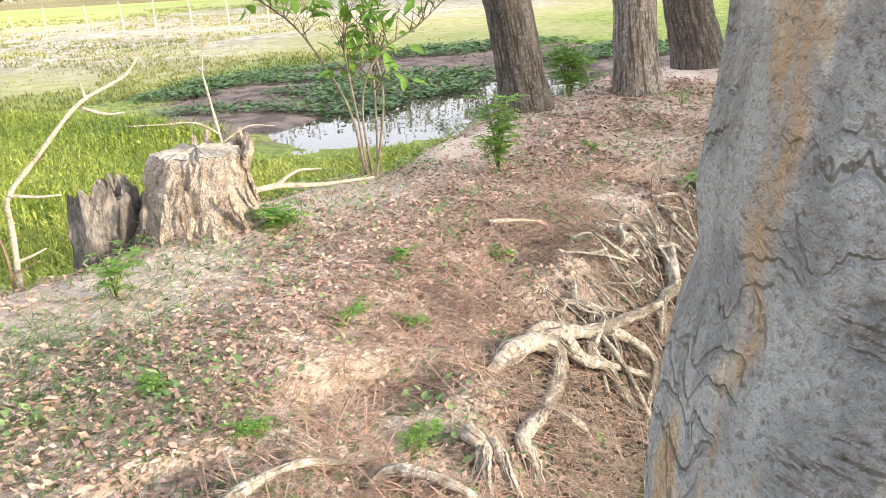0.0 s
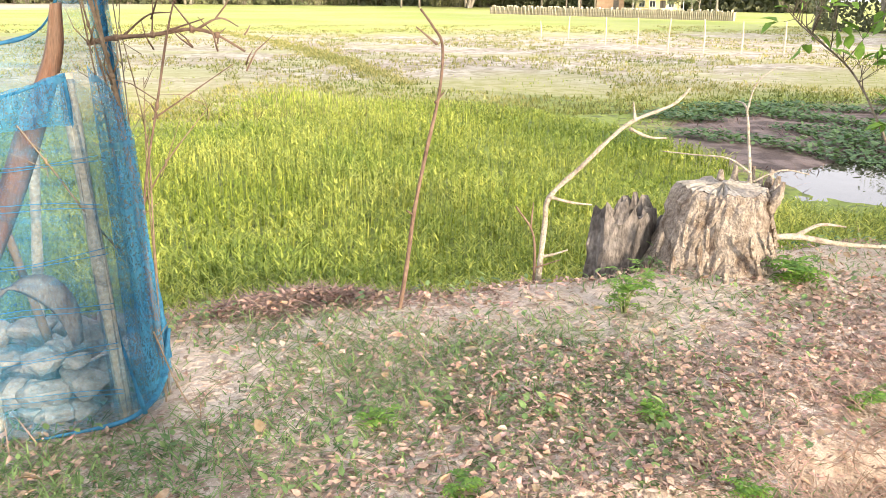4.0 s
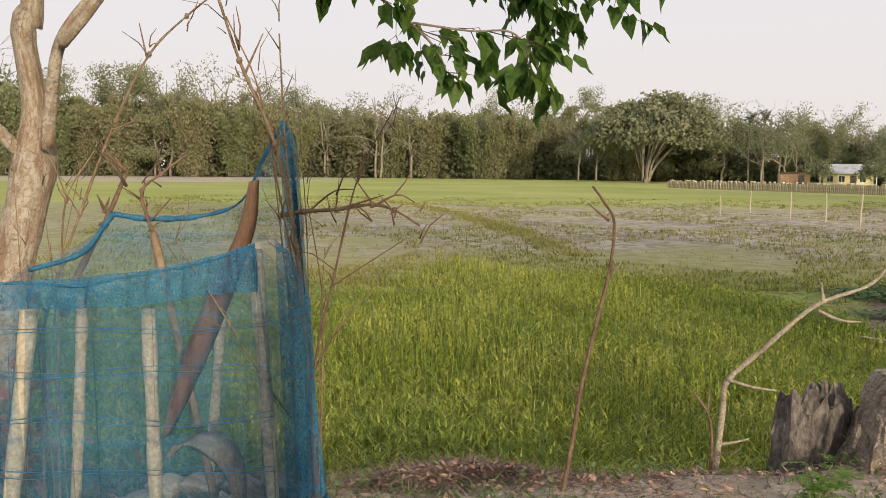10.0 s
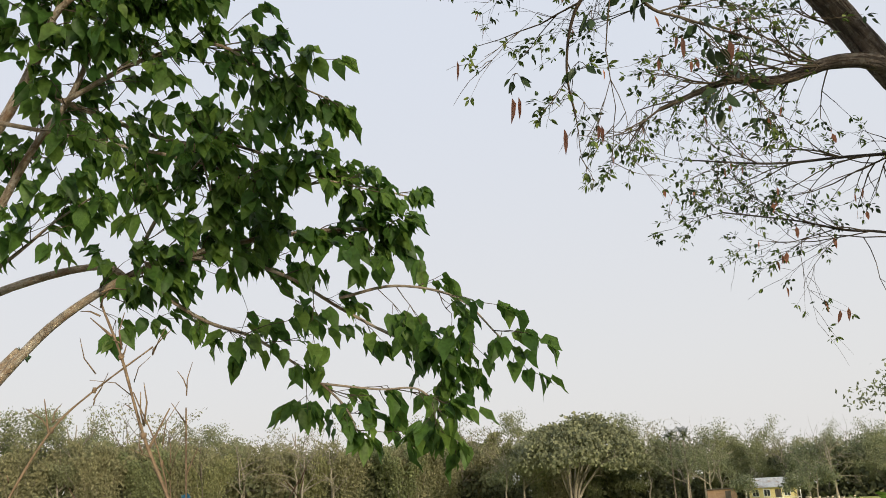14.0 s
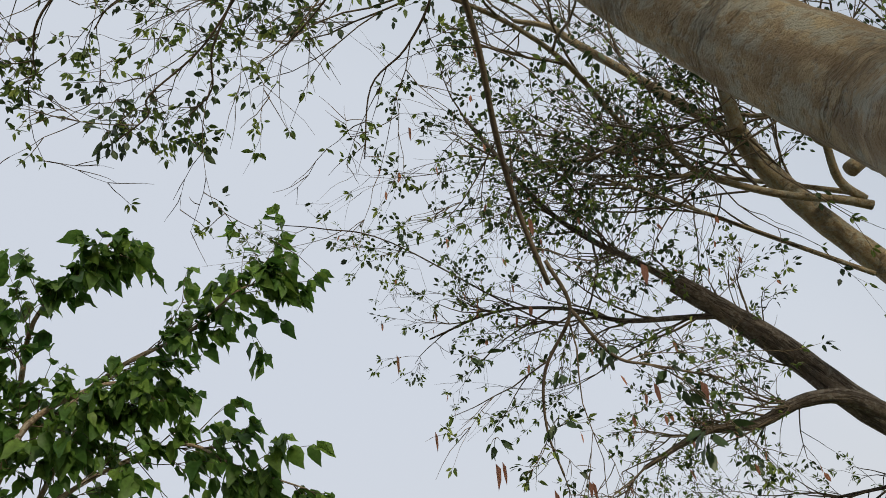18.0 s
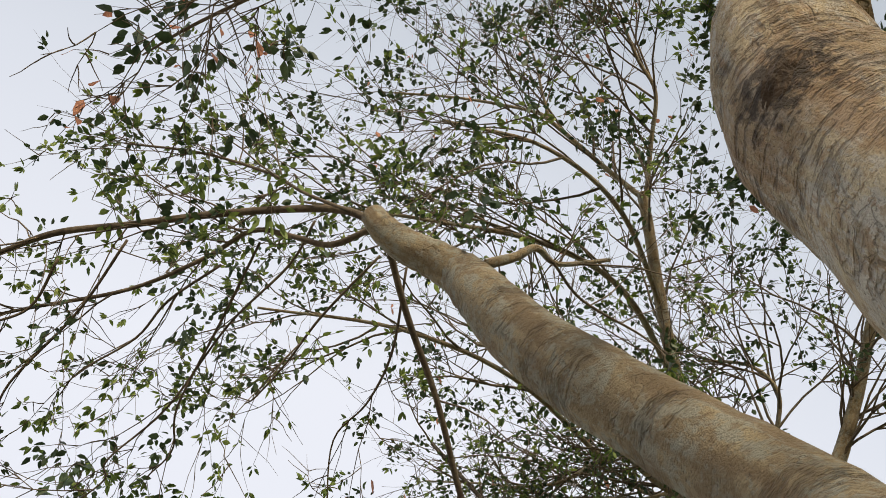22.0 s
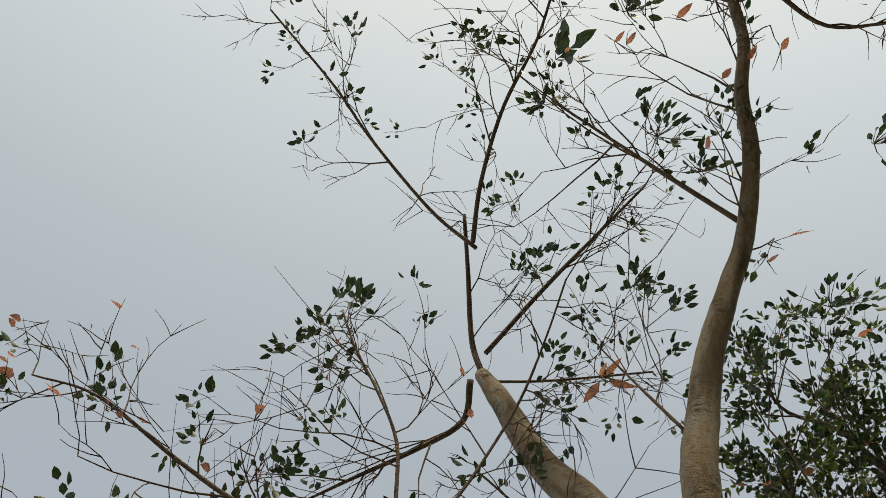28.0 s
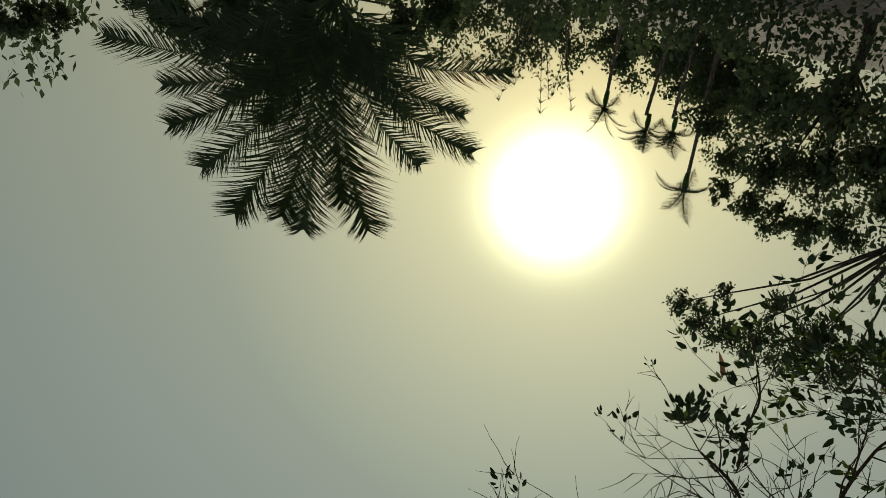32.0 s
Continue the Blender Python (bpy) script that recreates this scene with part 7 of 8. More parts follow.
def shrub():
    rng = random.Random(18)
    t = at_place("shrub", 4.1, 4.55, "slender broad-leaved shrub beside the puddle", "shrub")
    lines = [[(4.05, 4.5, -.1), (4.04, 4.60, .45), (3.96, 4.76, .82), (3.84, 4.91, 1.10), (3.64, 5.09, 1.31), (3.53, 5.19, 1.43)], [(4.08, 4.5, -.1), (4.17, 4.49, .56), (4.21, 4.53, 1.04), (4.20, 4.55, 1.43)],
             [(4.07, 4.5, -.1), (4.05, 4.51, .50), (4.18, 4.39, .85), (4.34, 4.20, 1.04), (4.50, 3.97, 1.26)], [(4.1, 4.52, -.1), (4.0, 4.5, .4), (3.98, 4.55, .9), (4.0, 4.5, 1.3)], [(4.12, 4.5, -.1), (4.25, 4.6, .5), (4.35, 4.7, .9)]]
    lg, tips, tw = Geo(), [], Geo()
    for ln in lines:
        g = Geo()
        q = limb(g, [(p[0] + rng.gauss(0, .02), p[1] + rng.gauss(0, .02), p[2], .0105 * (1 - .7 * i / len(ln))) for i, p in enumerate(ln)], 6, 7, .15, rng)
        part("stem", local(g, t), GREY_CANE, t)
        for k in range(22):
            i = rng.randint(len(q) // 2, len(q) - 1)
            twigs(tw, q[i][:3], rand_way(rng, (0, 0, 1), .8), rng.uniform(.15, .35), .004, 1, rng, tips, .3, 0, 2, 4)
    tagged(part("twig_spray", local(tw, t), TWIG, t), kind="stuff")
    spots = []
    for p, w in tips:
        for k in range(rng.randint(1, 3)):
            spots.append((p, rand_way(rng, w + Vector((0, 0, -.4)), .8), rand_way(rng, (0, 0, 1), .5), rng.uniform(.07, .16)))
    rng.shuffle(spots)
    scatter_parts(t, "leaf", spots[:295], leaf_meshes("leaf", HERB_BRIGHT, 4, rng, .5, .2, .15))


shrub()


# ---- netted guard with clods of earth ----
def net_material(name="blue_mosquito_netting", thin=0.17, thick=0.36):
    m = bpy.data.materials.new(name)
    m.use_nodes = True
    nt = m.node_tree
    b = nt.nodes["Principled BSDF"]
    b.inputs["Roughness"].default_value = 0.6
    tc = nt.nodes.new("ShaderNodeTexCoord")
    n = nt.nodes.new("ShaderNodeTexNoise")
    n.inputs["Scale"].default_value = 3.0
    nt.links.new(tc.outputs["Object"], n.inputs["Vector"])
    r = nt.nodes.new("ShaderNodeValToRGB")
    r.color_ramp.elements[0].position, r.color_ramp.elements[0].color = 0.3, (0.03, 0.20, 0.38, 1)
    r.color_ramp.elements[1].position, r.color_ramp.elements[1].color = 0.7, (0.07, 0.33, 0.52, 1)
    nt.links.new(n.outputs["Fac"], r.inputs["Fac"])
    nt.links.new(r.outputs["Color"], b.inputs["Base Color"])
    # doubled threads every hand's breadth and a fine weave that lets most light by
    w = nt.nodes.new("ShaderNodeTexWave")
    w.wave_type, w.bands_direction = "BANDS", "Z"
    w.inputs["Scale"].default_value, w.inputs["Distortion"].default_value, w.inputs["Detail Scale"].default_value = 1.35, 1.1, 0.6
    nt.links.new(tc.outputs["Object"], w.inputs["Vector"])
    mr = nt.nodes.new("ShaderNodeMapRange")
    for k, v in zip(("From Min", "From Max", "To Min", "To Max"), (0.97, 0.995, 0.0, 0.16)):
        mr.inputs[k].default_value = v
    nt.links.new(w.outputs["Fac"], mr.inputs["Value"])
    n2 = nt.nodes.new("ShaderNodeTexNoise")
    n2.inputs["Scale"].default_value, n2.inputs["Detail"].default_value = 90.0, 2.0
    nt.links.new(tc.outputs["Object"], n2.inputs["Vector"])
    m2 = nt.nodes.new("ShaderNodeMapRange")
    for k, v in zip(("From Min", "From Max", "To Min", "To Max"), (0.3, 0.7, thin, thick)):
        m2.inputs[k].default_value = v
    nt.links.new(n2.outputs["Fac"], m2.inputs["Value"])
    add = nt.nodes.new("ShaderNodeMath")
    nt.links.new(mr.outputs["Result"], add.inputs[0])
    nt.links.new(m2.outputs["Result"], add.inputs[1])
    tr, tl = nt.nodes.new("ShaderNodeBsdfTransparent"), nt.nodes.new("ShaderNodeBsdfTranslucent")
    nt.links.new(r.outputs["Color"], tl.inputs["Color"])
    mx1, mx2 = nt.nodes.new("ShaderNodeMixShader"), nt.nodes.new("ShaderNodeMixShader")
    mx1.inputs[0].default_value = 0.35
    nt.links.new(b.outputs[0], mx1.inputs[1])
    nt.links.new(tl.outputs[0], mx1.inputs[2])
    nt.links.new(add.outputs[0], mx2.inputs[0])
    nt.links.new(tr.outputs[0], mx2.inputs[1])
    nt.links.new(mx1.outputs[0], mx2.inputs[2])
    nt.links.new(mx2.outputs[0], nt.nodes["Material Output"].inputs["Surface"])
    return m


NET = net_material()
NET_DENSE = net_material("doubled_blue_netting", 0.4, 0.72)
NET_ROPE = mat("bunched_blue_netting", (0.03, 0.16, 0.30), (0.06, 0.27, 0.45), 12, 0.7, 0.5, 70, transl=0.3)
CLOD = mat("dry_grey_clod", (0.28, 0.255, 0.225), (0.43, 0.395, 0.355), 5, 0.95, 0.8, 30, (0.2, 0.17, 0.145), 3)
DRY_SHEATH = mat("dry_brown_leaf_sheath", (0.19, 0.068, 0.028), (0.33, 0.135, 0.06), 5, 0.6, 0.4, 40, (0.30, 0.20, 0.14), 2, stretch=(3, 3, 0.6), transl=0.2)
GREY_SHEATH = mat("withered_grey_leaf", (0.15, 0.125, 0.11), (0.29, 0.25, 0.22), 6, 0.9, 0.5, 40, stretch=(3, 1, 1))


def cloth(top, bottom, nu, nv, rng, wave=0.02):
    """A hanging sheet between two lines of points, with folds."""
    a, b = spline(top, 8), spline(bottom, 8)
    a = np.array([a[int(i * (len(a) - 1) / nu)] for i in range(nu + 1)])
    b = np.array([b[int(i * (len(b) - 1) / nu)] for i in range(nu + 1)])
    g = Geo()
    ph = rng.uniform(0, 6)
    for j in range(nv + 1):
        k = j / nv
        for i in range(nu + 1):
            p = a[i] * (1 - k) + b[i] * k
            off = wave * (math.sin(i * 0.9 + ph + 1.5 * k) + 0.6 * math.sin(i * 2.1 + 3 * k + ph)) * (0.35 + math.sin(math.pi * k))
            g.v.append(Vector(p) + Vector((off * 0.25, -off, 0.3 * off)))
    for j in range(nv):
        for i in range(nu):
            q = j * (nu + 1) + i
            g.f.append((q, q + 1, q + nu + 2, q + nu + 1))
    return g


def net_guard():
    rng = random.Random(40)
    t = at_place("net_guard", -1.05, 3.2, "blue mosquito-net guard tied round bamboo stakes, holding earth clods", "net guard")

    def post(a, b, r, m=BAMBOO, name="stake"):
        g = Geo()
        rows = []
        for i in range(9):
            k = i / 8
            rows.append((a[0] + (b[0] - a[0]) * k, a[1] + (b[1] - a[1]) * k, a[2] + (b[2] - a[2]) * k, r * (1.14 if i % 3 == 1 else 1)))
        limb(g, rows, 3, 10, 0.03, rng)
        return part(name, local(g, t), m, t)

    post((-1.60, 2.98, -.12), (-1.44, 2.98, 1.12), .029)
    post((-1.72, 3.02, .25), (-1.66, 3.05, 1.0), .02, CANE)
    post((-1.01, 2.99, -.12), (-1.03, 2.99, 1.04), .024)
    post((-.56, 2.99, -.12), (-.645, 2.99, 1.28), .024)
    post((-1.57, 3.55, -.12), (-1.50, 3.55, 1.0), .023)
    post((-1.0, 3.55, -.12), (-.90, 3.55, 1.05), .02)
    post((-.5, 3.5, -.12), (-.55, 3.5, 1.0), .014, CANE)
    post((-.86, 3.3, .1), (-1.16, 3.45, 1.28), .016, CANE, "brace")
    yb = -.04
    front = cloth([(-1.585, 2.95, 1.12), (-1.45, 2.95, 1.13), (-1.08, 2.95, 1.17), (-.82, 2.95, 1.22), (-.64, 2.95, 1.28)],
                  [(-1.585, 2.95, yb), (-1.4, 2.93, yb), (-1.05, 2.93, yb), (-.8, 2.94, yb), (-.53, 2.96, .0)], 46, 26, rng, .016)
    right = cloth([(-.64, 2.96, 1.28), (-.60, 3.1, 1.0), (-.54, 3.25, .95), (-.52, 3.4, .92)], [(-.53, 2.96, .0), (-.46, 3.08, .0), (-.42, 3.25, .02), (-.45, 3.4, .03)], 20, 24, rng, .03)
    left = cloth([(-1.585, 2.96, 1.12), (-1.63, 3.1, 1.1), (-1.68, 3.3, 1.1), (-1.70, 3.5, 1.14)], [(-1.585, 2.96, -.04), (-1.64, 3.1, .0), (-1.70, 3.3, .0), (-1.75, 3.5, .0)], 20, 24, rng, .03)
    back = cloth([(-1.71, 3.52, 1.11), (-1.45, 3.55, 1.26), (-1.36, 3.55, 1.35), (-1.21, 3.55, 1.33), (-.99, 3.55, 1.345), (-.82, 3.55, 1.41), (-.71, 3.5, 1.6), (-.62, 3.45, 1.73), (-.56, 3.4, 1.55), (-.53, 3.4, 1.2)],
                 [(-1.75, 3.52, .0), (-1.5, 3.56, .0), (-1.3, 3.56, .0), (-1.1, 3.56, .0), (-.95, 3.56, .0), (-.8, 3.55, .0), (-.7, 3.5, .0), (-.6, 3.45, .0), (-.52, 3.4, .0), (-.47, 3.4, .0)], 54, 30, rng, .012)
    fold = cloth([(-1.60, 2.93, 1.14), (-1.45, 2.92, 1.145), (-1.08, 2.92, 1.18), (-.82, 2.92, 1.23), (-.63, 2.93, 1.29)],
                 [(-1.62, 2.92, 1.02), (-1.45, 2.90, 1.05), (-1.08, 2.91, 1.06), (-.82, 2.91, 1.10), (-.62, 2.92, 1.12)], 46, 8, rng, .034)
    flap = cloth([(-.64, 2.94, 1.27), (-.60, 2.98, 1.25), (-.56, 3.04, 1.18)], [(-.60, 2.94, .05), (-.52, 2.98, .04), (-.43, 3.04, .05)], 14, 24, rng, .03)
    strip = cloth([(-.62, 3.34, 1.74), (-.585, 3.36, 1.72), (-.56, 3.4, 1.66)], [(-.52, 3.24, .0), (-.47, 3.28, .0), (-.43, 3.3, .06)], 12, 30, rng, .03)
    sling = cloth([(-.58, 3.02, 1.30), (-.52, 3.06, 1.22), (-.465, 3.12, 1.05)], [(-.53, 3.02, .0), (-.47, 3.05, .03), (-.425, 3.12, .10)], 12, 20, rng, .03)
    for nm, g in (("net_fold", fold), ("net_strip", strip), ("net_strip", sling)):
        part(nm, local(g, t), NET_DENSE, t, "doubled blue netting in folds")
    for nm, g in (("net_flap", flap), ("net_front", front), ("net_side", right), ("net_side", left), ("net_back", back)):
        part(nm, local(g, t), NET, t, "sheer blue netting")
    hems = [([(-1.62, 2.94, 1.13), (-1.55, 2.93, 1.13), (-1.45, 2.93, 1.14), (-1.25, 2.93, 1.13), (-1.08, 2.93, 1.165), (-.82, 2.93, 1.215), (-.64, 2.94, 1.28)], .006),
            ([(-.64, 2.95, 1.28), (-.63, 2.98, 1.0), (-.60, 3.0, .6), (-.56, 3.0, .3), (-.5, 2.98, .02)], .008),
            ([(-1.58, 2.93, -.03), (-1.4, 2.91, -.02), (-1.05, 2.91, -.03), (-.8, 2.92, -.01), (-.55, 2.95, .02), (-.45, 3.1, .08), (-.42, 3.25, .25)], .011),
            ([(-1.71, 3.52, 1.11), (-1.5, 3.54, 1.18), (-1.40, 3.55, 1.3), (-1.36, 3.55, 1.35)], .016),
            ([(-1.36, 3.55, 1.35), (-1.21, 3.55, 1.33), (-.99, 3.55, 1.345), (-.82, 3.55, 1.41), (-.71, 3.5, 1.6), (-.62, 3.45, 1.74)], .009),
            ([(-.62, 3.43, 1.74), (-.58, 3.4, 1.55), (-.55, 3.38, 1.2), (-.51, 3.36, .8), (-.46, 3.3, .4), (-.43, 3.26, .12)], .010),
            ([(-1.6, 2.94, 1.1), (-1.62, 2.95, .8), (-1.58, 2.95, .6), (-1.66, 2.95, .38), (-1.58, 2.95, .0)], .006)]
    for pts, r in hems:
        g = Geo()
        limb(g, [(*p, r * rng.uniform(.5, 1.4)) for p in pts], 6, 8, .3, rng)
        part("hem", local(g, t), NET_ROPE, t, "bunched blue net edge")
    for z, sag in ((.95, .01), (.8, -.01), (.62, .02), (.43, 0), (.27, .02), (.1, 0)):
        for dz in (0, .018):
            g = Geo()
            limb(g, [(-1.58 + 1.02 * i / 7, 2.935 - .008 * (i % 2), z + dz + sag * math.sin(i) + rng.uniform(-.007, .007) + .035 * i / 7, .0015) for i in range(8)], 3, 5)
            part("cord", local(g, t), NET_ROPE, t)
    # clods of earth piled inside
    for k in range(120):
        layer = 0 if k < 54 else 1 if k < 96 else 2
        x, y = rng.uniform(-1.52, -.62), rng.uniform(3.04, 3.44)
        r = rng.choice([.036, .042, .05, .058, .068, .10 if x < -1.15 else .06]) * rng.uniform(.9, 1.1)
        z = gz(x, y) + r * .55 + layer * .105 * (0.55 + .6 * ((x + 1.6) / 1.0))
        c = thing("earth_clod", (x, y, z), "dry grey lump of dug earth inside the netting", "clod", "clods in the net guard")
        bm = bmesh.new()
        bmesh.ops.create_icosphere(bm, subdivisions=3, radius=1)
        cuts = [(rand_way(rng, (0, 0, .2), 3), rng.uniform(.5, .76)) for q in range(9)]
        sx, sy, sz = rng.uniform(.8, 1.25), rng.uniform(.8, 1.2), rng.uniform(.6, .9)
        o = Vector((rng.uniform(0, 50), rng.uniform(0, 50), 0))
        for v in bm.verts:
            d = v.co.normalized()
            k2 = min([1.0] + [c0 / max(d.dot(w0), .01) for w0, c0 in cuts])
            v.co = Vector((d.x * sx, d.y * sy, d.z * sz)) * r * 1.3 * k2 * (1 + .12 * noise.noise(d * 1.3 + o) + .05 * noise.noise(d * 5.5 + o))
        me = bpy.data.meshes.new("lump")
        bm.to_mesh(me)
        bm.free()
        me.materials.append(CLOD)
        ob = new("lump", me)
        ob.parent = c
        c.rotation_euler = (0, 0, rng.uniform(0, 6))


net_guard()


def sheath(name, pts, widths, material, label, cup=.4):
    x, y, z = pts[0]
    t = thing(name, (x, y, z), label, "dry leaf")
    q = spline([(*p, w) for p, w in zip(pts, widths)], 6)
    g = Geo()
    for row in q:
        for j in range(7):
            s = (j - 3) / 3
            g.v.append(Vector((row[0] + s * row[3], row[1] - .06 * (1 - s * s) * cup * 2 + .01 * math.sin(j * 2.6), row[2] + s * row[3] * .35)))
    for i in range(len(q) - 1):
        for j in range(6):
            a = i * 7 + j
            g.f.append((a, a + 1, a + 8, a + 7))
    ob = part("blade", local(g, t), material, t)
    sol = ob.modifiers.new("thick", "SOLIDIFY")
    sol.thickness = .006
    return t


sheath("dry_leaf", [(-.69, 3.2, 1.5), (-.72, 3.2, 1.32), (-.80, 3.15, 1.1), (-.90, 3.15, .85), (-.98, 3.15, .65), (-1.03, 3.18, .52)], [.014, .03, .05, .05, .034, .008], DRY_SHEATH, "long reddish-brown dry leaf sheath hung in the netting")
sheath("dry_leaf", [(-1.0, 3.1, .46), (-.93, 3.08, .53), (-.84, 3.08, .52), (-.76, 3.1, .42), (-.73, 3.1, .28)], [.02, .05, .06, .04, .015], GREY_SHEATH, "withered grey leaf draped over the clods")


def cane(lines, label, r, rng, material=CANE):
    r *= 0.68
    x, y, z = lines[0][0]
    t = thing("dry_cane", (x, y, z), label, "cane", "dry canes round the net guard")
    for j, ln in enumerate(lines):
        n = len(ln)
        g = Geo()
        q = limb(g, [(*p, r * (0.5 if j else 1) * (1 - .6 * i / (n - 1))) for i, p in enumerate(ln)], 6, 7, .16, rng)
        part("stem" if j == 0 else "side_twig", local(g, t), material, t)
    # short dead spurs off the joints
    for p in lines[0][2:]:
        for k in range(3):
            w = rand_way(rng, (0, 0, 1.1), .9)
            L = rng.uniform(.04, .2)
            g = Geo()
            q = Vector(p) + Vector((0, 0, rng.uniform(-.08, .08)))
            g.tube([q, q + w * L * .5, q + rand_way(rng, w, .25) * L], [r * .38, r * .3, r * .14], 5)
            part("spur", local(g, t), material, t)
    # swollen joints
    for p in lines[0][1:-1]:
        g = Geo()
        g.tube([Vector(p) + Vector((0, 0, -.012)), Vector(p), Vector(p) + Vector((0, 0, .012))], [r * .75, r * 1.15, r * .75], 7)
        part("joint", local(g, t), material, t)


rng = random.Random(44)
cane([[(-.45, 3.2, -.1), (-.47, 3.2, .5), (-.49, 3.2, .79), (-.53, 3.2, 1.25), (-.61, 3.2, 1.64), (-.74, 3.2, 1.95), (-.84, 3.2, 2.25), (-.93, 3.2, 2.46)], [(-.72, 3.2, 1.9), (-.65, 3.2, 2.05)], [(-.88, 3.2, 2.33), (-.96, 3.18, 2.4)]], "tall jointed dry cane leaning on the net guard", .016, rng)
cane([[(-.43, 3.22, -.1), (-.46, 3.2, .4), (-.49, 3.2, .77), (-.53, 3.2, 1.21), (-.57, 3.2, 1.64), (-.59, 3.2, 2.05)], [(-.58, 3.2, 1.8), (-.54, 3.2, 1.9)]], "straight dry cane beside the net guard", .011, rng)
cane([[(-.47, 3.25, -.1), (-.5, 3.25, .6), (-.52, 3.25, .98), (-.60, 3.25, 1.43), (-.68, 3.25, 1.85), (-.80, 3.25, 2.12)], [(-.66, 3.25, 1.75), (-.72, 3.25, 1.85)]], "thin dry cane beside the net guard", .009, rng)
cane([[(-.5, 3.2, -.1), (-.48, 3.2, .3), (-.46, 3.15, .76), (-.38, 3.15, 1.15), (-.29, 3.15, 1.52), (-.16, 3.15, 1.77)], [(-.40, 3.15, 1.1), (-.22, 3.12, 1.22), (-.1, 3.1, 1.3)]], "dark leaning cane beside the net guard", .010, rng, STICK)
cane([[(-.48, 3.2, .75), (-.36, 3.1, .95), (-.2, 3.05, 1.15)], [(-.38, 3.1, .9), (-.3, 3.08, 1.1)]], "short dry twig tied to the canes", .006, rng)
cane([[(-.47, 3.15, .5), (-.6, 3.0, .75), (-.72, 2.92, 1.0), (-.9, 2.9, 1.3)]], "long thin twig crossing the netting", .006, rng)
cane([[(-.46, 3.1, .3), (-.38, 3.0, .12), (-.3, 2.95, -.02)], [(-.44, 3.1, .28), (-.33, 3.05, .45)]], "bent dry twig at the foot of the canes", .006, rng)
for k in range(5):
    x0, lean_, h0 = -.47 + rng.uniform(-.05, .05), rng.uniform(-.28, .12), rng.uniform(.9, 2.1)
    y0 = rng.uniform(3.1, 3.4)
    cane([[(x0, y0, -.1), (x0 + lean_ * .2, y0, h0 * .35), (x0 + lean_ * .5 + rng.uniform(-.03, .03), y0, h0 * .7), (x0 + lean_, y0, h0)]], "thin dry stem in the cane bundle by the netting", rng.uniform(.005, .009), rng, rng.choice([CANE, GREY_CANE]))
for k in range(5):
    x0, lean_, h0 = -1.72 + rng.uniform(-.12, .1), rng.uniform(-.1, .35), rng.uniform(1.1, 1.9)
    cane([[(x0, 3.62, -.1), (x0 + lean_ * .2, 3.62, h0 * .35), (x0 + lean_ * .5, 3.62, h0 * .7), (x0 + lean_, 3.62, h0)]], "thin dry stem behind the net guard", rng.uniform(.005, .008), rng)
cane([[(-1.72, 3.6, -.1), (-1.7, 3.6, .6), (-1.68, 3.6, .91), (-1.52, 3.6, 1.35), (-1.36, 3.6, 1.74), (-1.21, 3.6, 2.02), (-1.05, 3.6, 2.18), (-.82, 3.6, 2.36)], [(-1.38, 3.6, 1.7), (-1.25, 3.58, 1.75)], [(-1.5, 3.6, 1.4), (-1.6, 3.6, 1.5)], [(-1.22, 3.6, 2.0), (-1.25, 3.6, 2.15)]], "tall jointed cane behind the net guard", .013, rng)
cane([[(-1.66, 3.62, -.1), (-1.64, 3.6, .6), (-1.61, 3.60, 1.06), (-1.58, 3.60, 1.40), (-1.45, 3.60, 1.62)], [(-1.57, 3.6, 1.4), (-1.68, 3.6, 1.7)]], "forked dry cane behind the net guard", .011, rng)
cane([[(-1.6, 3.6, .9), (-1.55, 3.6, 1.06), (-1.42, 3.6, 1.3), (-1.32, 3.60, 1.52)]], "dark broken branch stub behind the net guard", .03, rng, STICK)
cane([[(-1.1, 3.5, .95), (-1.15, 3.5, 1.2), (-1.20, 3.50, 1.34), (-1.22, 3.50, 1.45), (-1.14, 3.50, 1.52), (-1.02, 3.50, 1.61)], [(-1.18, 3.5, 1.33), (-1.1, 3.5, 1.42)]], "crooked dead branch inside the netting", .014, rng, STICK)
cane([[(-.62, 3.3, 1.36), (-.52, 3.30, 1.38), (-.39, 3.30, 1.39), (-.25, 3.30, 1.41), (-.16, 3.28, 1.39), (-.06, 3.28, 1.33)], [(-.5, 3.3, 1.38), (-.40, 3.30, 1.46), (-.32, 3.3, 1.47)], [(-.25, 3.3, 1.4), (-.15, 3.3, 1.45), (-.08, 3.3, 1.42)], [(-.35, 3.3, 1.4), (-.2, 3.25, 1.45)]], "crooked dark branch poking out of the netting", .015, rng, STICK)


